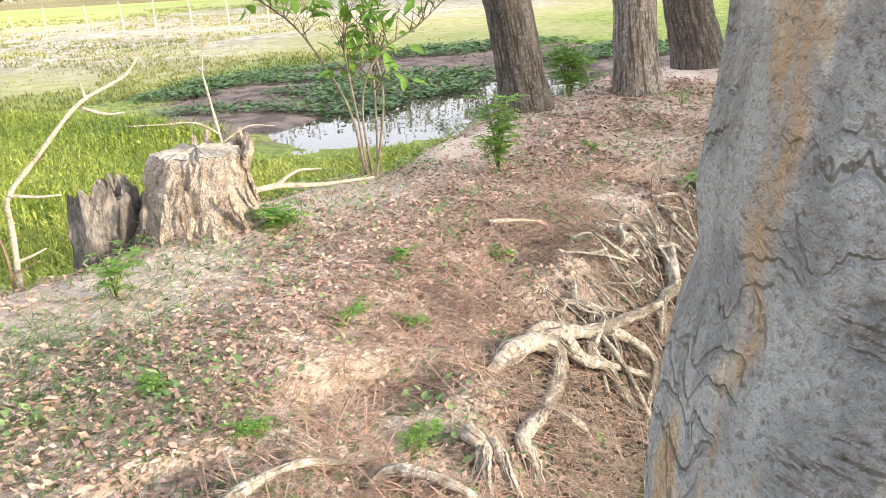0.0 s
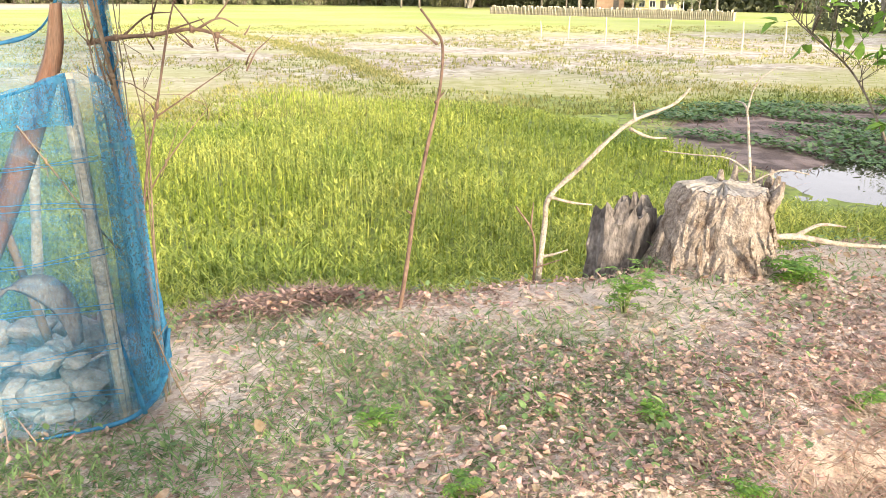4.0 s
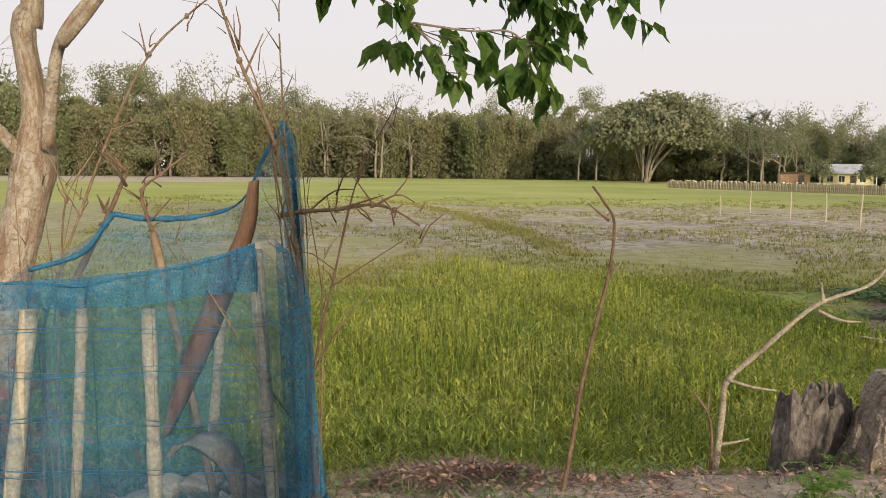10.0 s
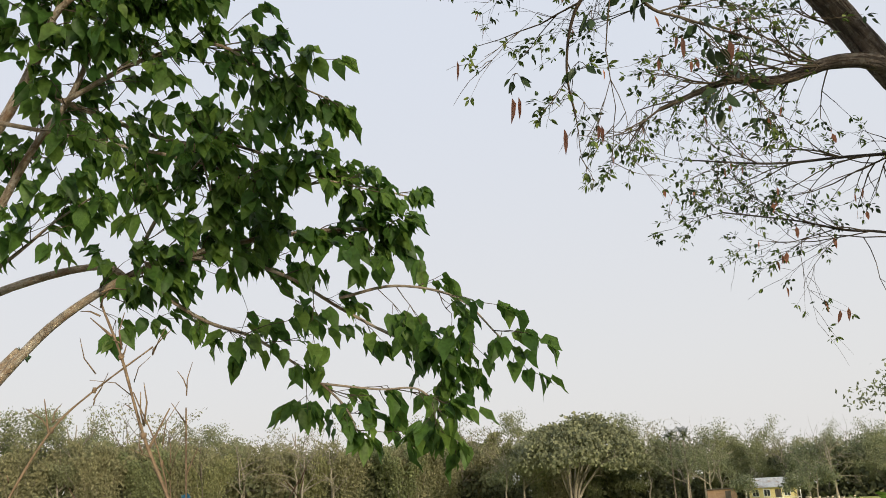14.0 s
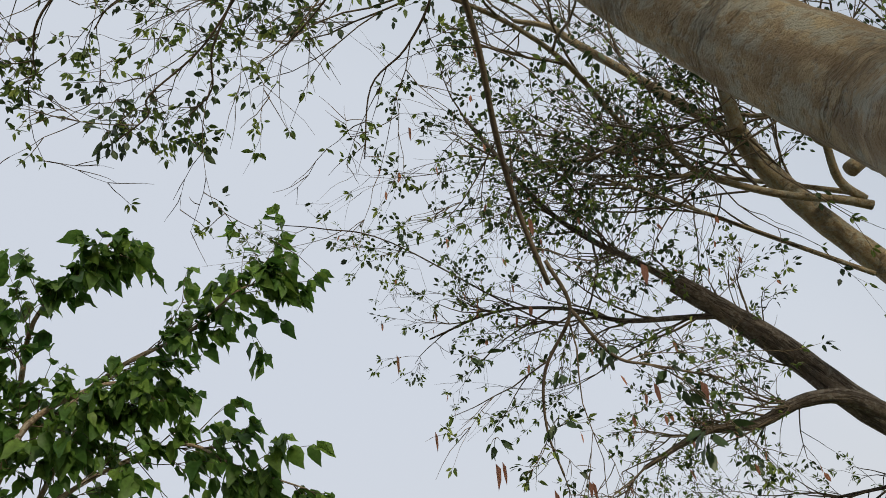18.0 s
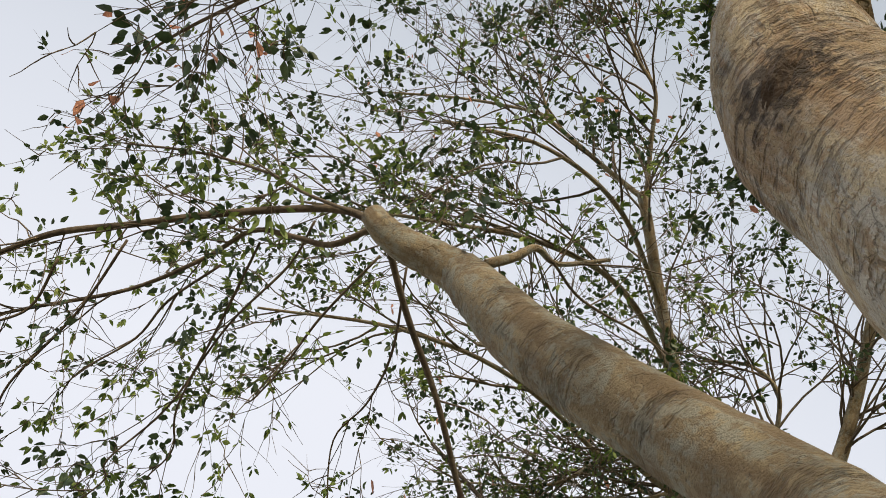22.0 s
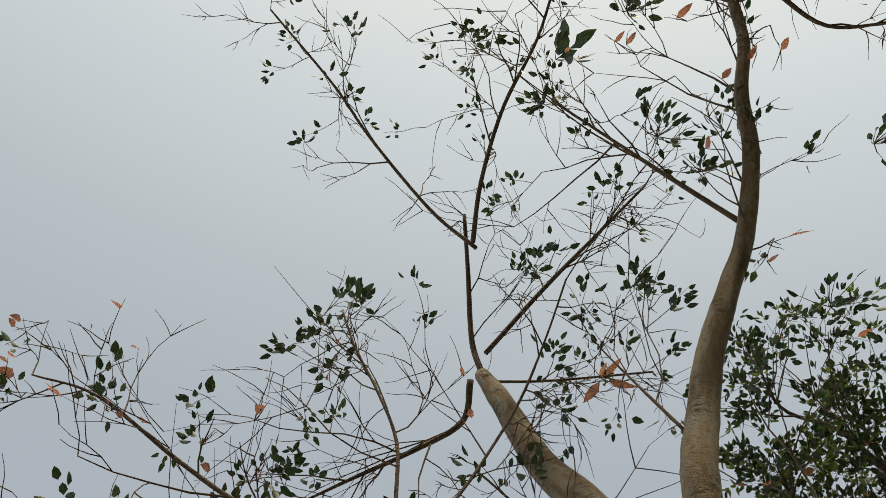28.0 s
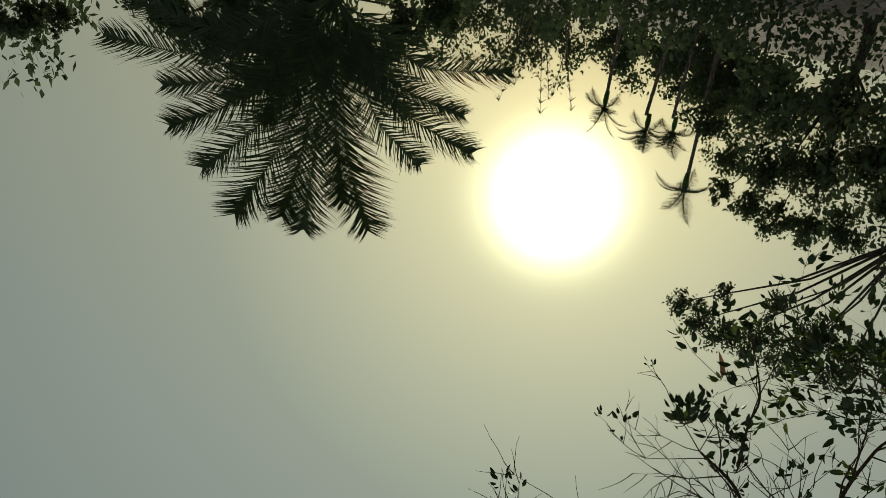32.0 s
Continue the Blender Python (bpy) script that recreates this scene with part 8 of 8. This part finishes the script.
# ---- dry brush at the foot of the young tree ----
def brush():
    rng = random.Random(52)
    g = Geo()
    for k in range(420):
        x, y = -2.35 + rng.gauss(0, .28), 4.05 + rng.gauss(0, .22)
        p = Vector((x, y, gz(x, y) + abs(rng.gauss(0, .22))))
        g.leaf(p, rand_way(rng, (0, 0, -.6), 1), rand_way(rng, (0, -1, .3), .8), rng.uniform(.05, .12), rng.uniform(.03, .06), .3, .3)
    tagged(part("dry_brush", g, POD), "heap of orange-brown dry leaves at the tree foot", "dry leaves", kind="stuff")
    h = Geo()
    for k in range(60):
        a = rng.uniform(0, 6.28)
        x, y = -2.4 + rng.gauss(0, .3), 4.0 + rng.gauss(0, .25)
        w = Vector((math.cos(a), math.sin(a), rng.uniform(-.2, .7)))
        p = Vector((x, y, gz(x, y) + .1 + abs(rng.gauss(0, .15))))
        h.tube([p, p + w * .2, p + w * .45 + Vector((0, 0, rng.uniform(-.1, .05)))], [.004, .003, .0015], 4)
    tagged(part("dry_brush_twigs", h, CANE), "thin dry twigs in the brush heap", "twigs", kind="stuff")


brush()


# ---- far side of the field ----
def bearing(az, d, z=0.0):
    return Vector((d * math.sin(radians(az)), d * math.cos(radians(az)), z))


# dome leaves lightened in colour for the haze, as the tree line is
DOME_LEAF = mat("hazed_sparse_dome_leaves", (0.20, 0.213, 0.125), (0.29, 0.30, 0.18), 0.3, 0.8, 0, 3, transl=0.35, per_island=0.25)


def round_tree():
    rng, rs = random.Random(60), np.random.RandomState(60)
    b = bearing(14.6, 150)
    b.z = gz(b.x, b.y)
    t = thing("spreading_tree", b, "wide domed tree with bare pale limbs at the field's far edge", "tree")
    tips, tw = [], Geo()
    for k in range(13):
        a = k * 2 * math.pi / 13 + rng.uniform(-.2, .2)
        R, H = rng.uniform(4.5, 10), rng.uniform(9.5, 12.8)
        g = Geo()
        q = limb(g, [(-1.6 + rng.uniform(-.4, .4), rng.uniform(-1, 1), -.4, .25), (-1.2 + math.cos(a) * R * .2, math.sin(a) * R * .2, H * .3, .17), (math.cos(a) * R * .55, math.sin(a) * R * .55, H * .68, .11), (math.cos(a) * R, math.sin(a) * R, H * (1 - .0042 * R * R), .05)], 5, 6, .05, rng)
        part("limb", g, FAR_TRUNK, t)
        for j in range(13):
            i = rng.randint(7, len(q) - 1)
            twigs(tw, q[i][:3], rand_way(rng, (math.cos(a) * .6, math.sin(a) * .6, .6), .7), rng.uniform(1.2, 2.8), .05, 1, rng, tips, .35, 0, 3, 4)
    tagged(part("twig_spray", tw, FAR_TRUNK, t), kind="stuff")
    # foliage lies as a thin, clumped umbrella over the limbs
    m, n = 150, 16000
    a, e = rs.uniform(0, 6.283, m), np.arcsin(rs.uniform(.3, 1, m))
    heart = np.stack([np.cos(a) * np.cos(e) * 12.0, np.sin(a) * np.cos(e) * 12.0, 3.2 + np.sin(e) * 11.6], 1) * rs.uniform(.90, 1.0, m)[:, None]
    c = heart[rs.randint(0, m, n)] + rs.normal(size=(n, 3)) * [.85, .85, .5]
    u = any_way(rs, n, (0, 0, -.2), 1.5)
    g = Mass()
    g.cards(c, u * rs.uniform(.2, .46, n)[:, None], np.cross(u, any_way(rs, n)) * rs.uniform(.17, .38, n)[:, None])
    ob = new("foliage", g.mesh("foliage", DOME_LEAF, False))
    ob.parent = t
    tagged(ob, kind="stuff")


round_tree()


def house():
    o = bearing(26.2, 118)
    o.z = gz(o.x, o.y)
    t = thing("farm_house", o, "small yellow-walled house with a grey tin roof across the field", "house")
    t.rotation_euler, t.scale = (0, 0, radians(-26)), (0.8, 0.8, 0.8)
    yel = mat("yellow_house_wall", (0.62, 0.52, 0.24), (0.72, 0.62, 0.32), 2, .9, .1, 20)
    tin = mat("grey_tin_roof", (0.40, 0.41, 0.43), (0.52, 0.53, 0.55), 2, .5, .2, 20, (0.3, 0.24, 0.2), 1)
    dark = mat("dark_timber", (0.06, 0.05, 0.045), (0.12, 0.1, 0.085), 4, .8, .2, 20)
    glass = mat("dark_window", (0.03, 0.035, 0.04), (0.05, 0.055, 0.06), 2, .2, 0)
    white = mat("white_trim", (0.7, 0.7, 0.68), (0.8, 0.8, 0.78), 2, .7, 0)
    part("wall", Geo().box((-3.6, 0, 0), (3.6, 5, 2.5)), yel, t, smooth=False)
    roof = Geo()
    for y0, z0, y1, z1 in ((-.9, 2.4, 2.5, 3.9), (5.9, 2.4, 2.5, 3.9)):
        b = len(roof.v)
        n = 30
        for i in range(n + 1):
            x = -4.2 + 8.4 * i / n
            for y, z in ((y0, z0), (y1, z1), (y1, z1 - .06), (y0, z0 - .06)):
                roof.v.append(Vector((x, y, z + .03 * (i % 2))))
        for i in range(n):
            for j in range(4):
                a, c = b + i * 4 + j, b + i * 4 + (j + 1) % 4
                roof.f.append((a, c, c + 4, a + 4))
    part("roof", roof, tin, t, smooth=False)
    for gx_ in (-3.6, 3.55):
        g = Geo()
        g.v += [Vector((gx_, -.2, 2.5)), Vector((gx_, 5.2, 2.5)), Vector((gx_, 2.5, 3.8)), Vector((gx_ + .05, -.2, 2.5)), Vector((gx_ + .05, 5.2, 2.5)), Vector((gx_ + .05, 2.5, 3.8))]
        g.f += [(0, 1, 2), (5, 4, 3), (0, 2, 5, 3), (1, 4, 5, 2), (0, 3, 4, 1)]
        part("gable", g, dark, t, smooth=False)
    for x in (-2.6, -.9, 2.1):
        w = part("window", Geo().box((x - .5, -.05, 1.0), (x + .5, .02, 2.1)), white, t, smooth=False)
        part("pane", Geo().box((x - .42, -.07, 1.08), (x - .03, -.052, 2.02)), glass, w, smooth=False)
        part("pane", Geo().box((x + .03, -.07, 1.08), (x + .42, -.052, 2.02)), glass, w, smooth=False)
    part("door", Geo().box((.3, -.05, 0), (1.2, .02, 2.05)), dark, t, smooth=False)
    for x in (-4, -1.4, 1.4, 4):
        part("porch_post", Geo().box((x - .06, -.8, 0), (x + .06, -.68, 2.4)), white, t, smooth=False)
    part("porch_rail", Geo().box((-4, -.77, .75), (4, -.71, .83)), white, t, smooth=False)
    s = bearing(23.2, 118)
    s.z = gz(s.x, s.y)
    t2 = thing("farm_shed", s, "low brown shed with a flat roof beside the house", "shed")
    t2.rotation_euler = (0, 0, radians(-24))
    part("wall", Geo().box((-1.8, 0, 0), (1.8, 2.5, 1.9)), mat("brown_mud_wall", (0.27, 0.17, 0.11), (0.36, 0.24, 0.16), 2, .95, .2, 20), t2, smooth=False)
    part("roof", Geo().box((-2.1, -.4, 1.9), (2.1, 2.8, 2.02)), dark, t2, smooth=False)
    part("door", Geo().box((.4, -.04, 0), (1.1, .01, 1.7)), dark, t2, smooth=False)


house()
for g_az, g_d, g_h in ((24.6, 108, 3.6), (27.6, 107, 3.6), (28.8, 110, 5.0), (21.2, 140, 9.5), (22.6, 142, 8.8), (9.6, 150, 9.0), (10.8, 152, 10.0)):
    gt = far_tree("garden_tree", g_h, g_h * .9, random.Random(int(g_az * 10)), FAR_DARK, FAR_TRUNK, 1700, .16, 1, "ball", "dark leafy tree on the field's far side", .2)
    gp = bearing(g_az, g_d)
    gt.location = (gp.x, gp.y, gz(gp.x, gp.y) - .1)


def fences():
    rng = random.Random(70)
    pale = mat("pale_bamboo_fence", (0.42, 0.36, 0.25), (0.58, 0.51, 0.38), 3, .9, 0, 20)
    t = thing("bamboo_fence", bearing(17, 96, FIELD_Z), "long low pale bamboo fence across the field", "fence")
    o = Vector(t.location)
    a, b = bearing(15.5, 104), bearing(31, 84)
    n = 150
    pm = [Geo().box((-.16, -.03, 0), (.16, .03, h)).mesh("slat", pale, False) for h in (.85, .95, 1.05)]
    for i in range(n):
        p = a.lerp(b, i / n)
        ob = new("slat", pm[rng.randint(0, 2)])
        ob.parent = t
        ob.location = Vector((p.x, p.y, gz(p.x, p.y) - .05)) - o
        ob.rotation_euler = (rng.uniform(-.05, .05), rng.uniform(-.05, .05), radians(30))
    for z in (.35, .75):
        g = Geo()
        g.tube([Vector((*(a.lerp(b, k / 12)).xy, FIELD_Z + z)) - o for k in range(13)], [.04] * 13, 5)
        part("rail", g, pale, t)
    for az, d, h in ((23.0, 37.5, 1.15), (25.05, 36, 1.2), (27.0, 34.5, 1.25), (20.6, 42, 1.1), (18.8, 40, .9), (29.2, 34, 1.25), (31.5, 34, 1.2), (34, 34, 1.2)):
        p = bearing(az, d)
        z = gz(p.x, p.y)
        s = thing("field_post", (p.x, p.y, z), "thin pale bamboo post standing in the field", "post", "posts in the field")
        g = Geo()
        limb(g, [(0, 0, -.2, .035), (.02, 0, h * .5, .032), (rng.uniform(-.04, .06), 0, h, .028)], 5, 7, .05, rng)
        part("pole", g, BAMBOO, s)


fences()


def scrub(name, label, material, seed, n, az, d, top, size):
    """A ragged bank of leaves by bearing; d and top are worked out from the bearings."""
    rs = np.random.RandomState(seed)
    a = rs.uniform(*az, n)
    r = d(a, rs)
    x, y = r * np.sin(np.radians(a)), r * np.cos(np.radians(a))
    z = height(x, y) + top(a) * rs.rand(n) ** 1.1
    u = any_way(rs, n, (0, 0, .3), 1.5)
    g = Mass()
    k = rs.uniform(*size, n)[:, None]
    g.cards(np.stack([x, y, z], 1), u * k, np.cross(u, any_way(rs, n)) * k * .8)
    return tagged(new(name, g.mesh(name, material, False)), label, "scrub", kind="stuff")


# dark leaves fill in the shade low in the tree line
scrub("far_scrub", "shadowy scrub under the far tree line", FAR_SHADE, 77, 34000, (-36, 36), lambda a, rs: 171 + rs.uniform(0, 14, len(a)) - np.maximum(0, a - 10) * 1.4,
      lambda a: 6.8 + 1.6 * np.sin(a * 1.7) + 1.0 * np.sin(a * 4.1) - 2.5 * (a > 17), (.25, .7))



def field_side():
    """Trees and scrub along the field's nearer side, beyond the puddle."""
    rng = random.Random(91)
    for k in range(16):
        az = 36.5 + k * 2.6 + rng.uniform(-.6, .6)
        d = 64 - (az - 37) * .62 + rng.uniform(-2, 5)
        t = far_tree("hedge_tree", rng.uniform(6, 9), rng.uniform(4.5, 6.5), rng, FAR_DARK, FAR_TRUNK, 1500, .2, rng.choice([1, 2]), "round", "dark tree in the hedge at the field's side", .2)
        q = bearing(az, d)
        t.location = (q.x, q.y, gz(q.x, q.y) - .1)


field_side()
# the same shade-coloured leaves under the hedge trees
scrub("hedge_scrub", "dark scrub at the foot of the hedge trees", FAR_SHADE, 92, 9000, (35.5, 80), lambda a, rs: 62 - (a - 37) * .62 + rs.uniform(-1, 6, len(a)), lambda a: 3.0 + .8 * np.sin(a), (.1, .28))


# ---- palms and trees across the pond ----
PALM = mat("palm_frond", (0.03, 0.05, 0.02), (0.06, 0.09, 0.03), 3, .6, 0, 30, transl=.2, per_island=.3)


def palm(name, base, h, n, flen, rng, label, trunk_r=.16, droop=.5, stiff=0.0, crown=0.0):
    t = thing(name, (*base, gz(*base)), label, "palm")
    g = Geo()
    limb(g, [(0, 0, -.3, trunk_r * 1.3), (rng.uniform(-.1, .1), 0, h * .4, trunk_r), (rng.uniform(-.2, .2), 0, h, trunk_r * .8)], 8, 10, .08, rng)
    part("trunk", g, BARK_GREY, t)
    if crown:
        g = Geo()
        limb(g, [(0, 0, h - .1, trunk_r), (0, 0, h + crown * .5, trunk_r * 1.25), (0, 0, h + crown, trunk_r * .5)], 5, 9)
        part("crownshaft", g, LEAF_BROAD, t)
    for k in range(n):
        a = 2 * math.pi * k / n + rng.uniform(-.25, .25)
        e = rng.uniform(.1 + stiff, 1.42)
        L = flen * rng.uniform(.8, 1.1)
        pts, w = [Vector((0, 0, h + crown * .9))], Vector((math.cos(a) * math.cos(e), math.sin(a) * math.cos(e), math.sin(e)))
        for i in range(10):
            w = (w + Vector((0, 0, -droop * .13 * (1 + i * .12)))).normalized()
            pts.append(pts[-1] + w * L / 10)
        f = Geo()
        f.tube(pts, [.022 * (1 - .085 * i) for i in range(11)], 4, cap=False)
        up = Vector((0, 0, 1))
        for i in range(1, 11):
            for sub in range(6):
                p = pts[i - 1].lerp(pts[i], sub / 6)
                d = (pts[i] - pts[i - 1]).normalized()
                sd = d.cross(up).normalized()
                ll = flen * .27 * math.sin(math.pi * min(1, (i + sub / 4) / 11 * .85 + .18))
                for s in (-1, 1):
                    way = (sd * s + d * .75 + Vector((0, 0, rng.uniform(-.5, -.05)))).normalized()
                    f.blade(p, way, d, ll * rng.uniform(.85, 1.1), .013 * flen)
        part("frond", f, PALM, t, smooth=False)
    return t


def at_bearing(az, el, d):
    """A place by bearing and height angle from the standing eye."""
    q = bearing(az, d)
    q.z = 1.65 + d * math.tan(radians(el))
    return q


def coconut():
    """The young coconut palm: each visible frond reaches for its own tip."""
    rng = random.Random(81)
    d = 19
    foot = bearing(176, d)
    t = thing("coconut_palm", (foot.x, foot.y, gz(foot.x, foot.y)), "young coconut palm with broad dark fronds across the pond", "palm")
    o, top = Vector(t.location), at_bearing(176, 1.2, d)
    g = Geo()
    limb(g, [(0, 0, -.3, .24), (.05, 0, (top.z - o.z) * .5, .2), (*(top - o), .16)], 8, 10, .08, rng)
    part("trunk", g, BARK_GREY, t)
    fronds = [(183.4, 13.4), (181.0, 16.2), (177.8, 16.0), (176.2, 16.7), (173.6, 14.6), (171.7, 16.2), (165.4, 9.8), (168.8, 11.2), (190.0, 5.8), (186.3, 8.4), (185.7, 10.9), (166.4, 7.4), (179.8, 10.0), (170.2, 8.0), (188.5, 3.4), (163.8, 4.0), (182.2, 8.8)]
    for az, el in fronds:
        tip = at_bearing(az, el, d + rng.uniform(-1.6, 1.6)) - o
        c = top - o
        bow = (tip - c) * .5 + Vector((0, 0, .16 * (tip - c).length))
        q = spline([tuple(c), tuple(c + bow * .55), tuple(c + bow), tuple(c + (tip - c) * .82 + Vector((0, 0, .07 * (tip - c).length))), tuple(tip)], 7)
        f = Geo()
        n = len(q)
        f.tube(q, [.03 * (1 - .85 * i / n) for i in range(n)], 4, cap=False)
        L = (tip - c).length
        for i in range(3, n - 1):
            for sub in range(4):
                p = Vector(q[i]).lerp(Vector(q[i + 1]), sub / 4)
                way0 = Vector(q[i + 1] - q[i]).normalized()
                sd = way0.cross(Vector((foot.x, foot.y, 0)).normalized()).normalized()
                ll = (.115 + .05 * math.sin(math.pi * i / n)) * max(L, 3.2) * (1.15 - .75 * (i / n) ** 3)
                for k in (-1, 1):
                    f.blade(p, (sd * k + way0 * 1.1 + Vector((rng.gauss(0, .15), rng.gauss(0, .15), rng.uniform(-.35, .1)))).normalized(), way0, ll * rng.uniform(.8, 1.1), .042)
        part("frond", f, PALM, t, smooth=False)


coconut()
rng = random.Random(80)
for az, d, h, s in ((151.0, 34, 6.7, .0), (154.3, 36, 4.9, .0), (157.3, 36, 4.3, .0), (152.6, 38, 5.0, .1)):
    p = bearing(az, d)
    palm("areca_palm", (p.x, p.y), h, 9, 1.55, rng, "slim areca palm across the pond", .09, .9, s, .6)
for az, d in ((20.4, 150), (21.3, 152)):
    p = bearing(az, d)
    palm("areca_palm", (p.x, p.y), 10.2, 10, 2.6, rng, "slim palm above the far tree line", .12, .7, .1, .6)


def clump_tree(az, d, blobs, density, card, seed, label):
    """A tree whose crown is a set of leaf clumps: bearing, height angle and angular size of each."""
    rng, rs = random.Random(seed), np.random.RandomState(seed)
    foot = bearing(az, d)
    t = thing("shore_tree", (foot.x, foot.y, gz(foot.x, foot.y)), label, "tree")
    o = Vector(t.location)
    tg, cg = Geo(), Mass()
    fork = Vector((0, 0, d * math.tan(radians(max(3, min(b[1] for b in blobs) * .82)))))
    tg.tube([Vector((0, 0, -.3)), fork * .5 + Vector((.1, 0, 0)), fork], [.24, .19, .15], 8)
    for a, e, r in blobs:
        c = at_bearing(a, e, d + rng.uniform(-1.5, 1.5)) - o
        R = d * math.tan(radians(r))
        tg.tube([fork, fork.lerp(c, .5) + Vector((0, 0, .4)), c], [.055, .035, .015], 6)
        m = 16
        sub = np.array(c) + any_way(rs, m) * R * rs.uniform(.3, 1, m)[:, None]
        for q in sub[::2]:
            tg.tube([c, c.lerp(Vector(q), .6) + Vector((0, 0, .1)), Vector(q)], [.022, .014, .006], 4)
        n = int(density * r * r)
        p = sub[rs.randint(0, m, n)] + rs.normal(size=(n, 3)) * R * .19
        u = any_way(rs, n, (0, 0, -.4), 1.3)
        cg.cards(p, u * (card * rs.uniform(.5, 1.2, n))[:, None], np.cross(u, any_way(rs, n)) * (card * rs.uniform(.4, .7, n))[:, None])
    part("trunk", tg, BARK_DARK, t)
    ob = new("crown", cg.mesh("crown", SHORE_LEAF, False))
    ob.parent = t
    tagged(ob, kind="stuff")
    return t


def shore_tree(az, d, h, spread, n_leaf, card, label, low=.2):
    t = far_tree("shore_tree", h, spread, rng, SHORE_LEAF, BARK_DARK, n_leaf, card, 2, "round", label, low, .3)
    p = bearing(az, d)
    t.location = (p.x, p.y, gz(p.x, p.y))
    return t


SHORE_LEAF = mat("shore_tree_leaves", (0.07, 0.10, 0.045), (0.12, 0.15, 0.07), .6, .7, 0, 5, transl=.58, per_island=.3)
for az, d, h, s, n, c in ((152, 42, 3.3, 3.4, 4600, .15), (149, 40, 4.2, 3.4, 4600, .15), (155.5, 44, 3.0, 3.2, 3600, .15), (161, 46, 2.6, 3.4, 2600, .15), (126, 30, 9, 5, 2600, .2), (118, 32, 9, 5, 2400, .2), (198, 30, 3.2, 4, 1800, .2), (207, 34, 7, 5, 1600, .25), (166, 44, 3.0, 3.4, 3000, .15)):
    shore_tree(az, d, h, s, n, c, "dense dark tree on the far side of the pond")
clump_tree(137, 28, ((149.4, 16.6, .9), (147.8, 17.4, 1.3), (146.0, 17.9, 1.3), (144.0, 17.6, 1.5), (142.0, 18.2, 1.3), (140.6, 16.4, 1.6), (138.4, 17.6, 1.6), (136, 16.6, 1.9), (133, 16, 2.4), (130, 15, 2.6), (146.8, 15.4, .7), (143.2, 15.2, .9)), 520, .075, 201, "small-leaved dark tree leaning over the pond from its far side")
clump_tree(143, 33, ((148.6, 9.0, .9), (147.0, 9.4, 1.2), (145.0, 9.9, 1.3), (143.0, 10.0, 1.3), (141.0, 9.4, 1.6), (138.6, 8.4, 1.9), (136, 8.2, 2.2), (148.8, 6.6, 1.5), (146.2, 6.6, 2.0), (143.2, 6.4, 2.2), (140, 5.4, 2.5), (150.6, 4.4, 1.6), (147, 3.4, 2.2), (143, 2.8, 2.4)), 560, .10, 202, "dense dark tree standing among palms beyond the pond")
clump_tree(131, 32, ((137, 11.2, 1.8), (134, 12.2, 2.4), (131, 12, 2.8), (128, 11, 3), (135, 6, 3), (131, 6, 3.4), (127, 6, 3.4)), 420, .11, 203, "tall dark tree closing the pond's far corner")
clump_tree(181, 24, ((171.5, 2.4, 1.6), (174, 4.4, 1.9), (177, 5.4, 2.1), (180, 5.6, 2.1), (183, 5.2, 1.9), (186, 4.4, 1.8), (178, 2.4, 2.2), (182, 2.4, 2.2), (187.4, 2.6, 2.0), (169, 1.2, 1.4)), 520, .10, 204, "low dark tree crowding round the young palm")
clump_tree(196, 22, ((192.4, 5.2, .9), (194.2, 5.6, 1.3), (196.5, 5.8, 1.8), (200, 5, 2.2)), 520, .09, 205, "low dark bush at the pond's far side")


def bamboo_plumes():
    t = thing("bamboo_clump", bearing(162.3, 33, 0), "thin arching bamboo plumes across the pond", "bamboo")
    for k in range(9):
        a = rng.uniform(0, 6.28)
        x = rng.uniform(-1.5, 1.5)
        top = Vector((x + rng.uniform(-.6, .6), rng.uniform(-.5, .5), rng.uniform(3.8, 5.6)))
        g, f = Geo(), Geo()
        q = limb(g, [(x * .4, 0, -.2, .04), (x * .7, 0, 2.2, .03), (*top, .006)], 8, 5)
        part("culm", g, CANE, t)
        for i in range(8, len(q)):
            for j in range(7):
                f.blade(Vector(q[i][:3]), rand_way(rng, (0, 0, -.6), .9), rand_way(rng, (1, 0, 0), .5), rng.uniform(.2, .4), .03)
        tagged(part("plume", f, PALM, t, smooth=False), kind="stuff")


bamboo_plumes()


scrub("shore_scrub", "dark undergrowth along the far side of the pond", SHORE_LEAF, 93, 18000, (112, 205), lambda a, rs: rs.uniform(25, 34, len(a)),
      lambda a: np.interp(a, (112, 146, 150, 156, 167, 170, 205), (5.2, 5.0, 2.1, 1.9, 1.9, 2.6, 2.6)) * (1 + .25 * np.sin(a * .9) + .15 * np.sin(a * 2.3)), (.07, .18))
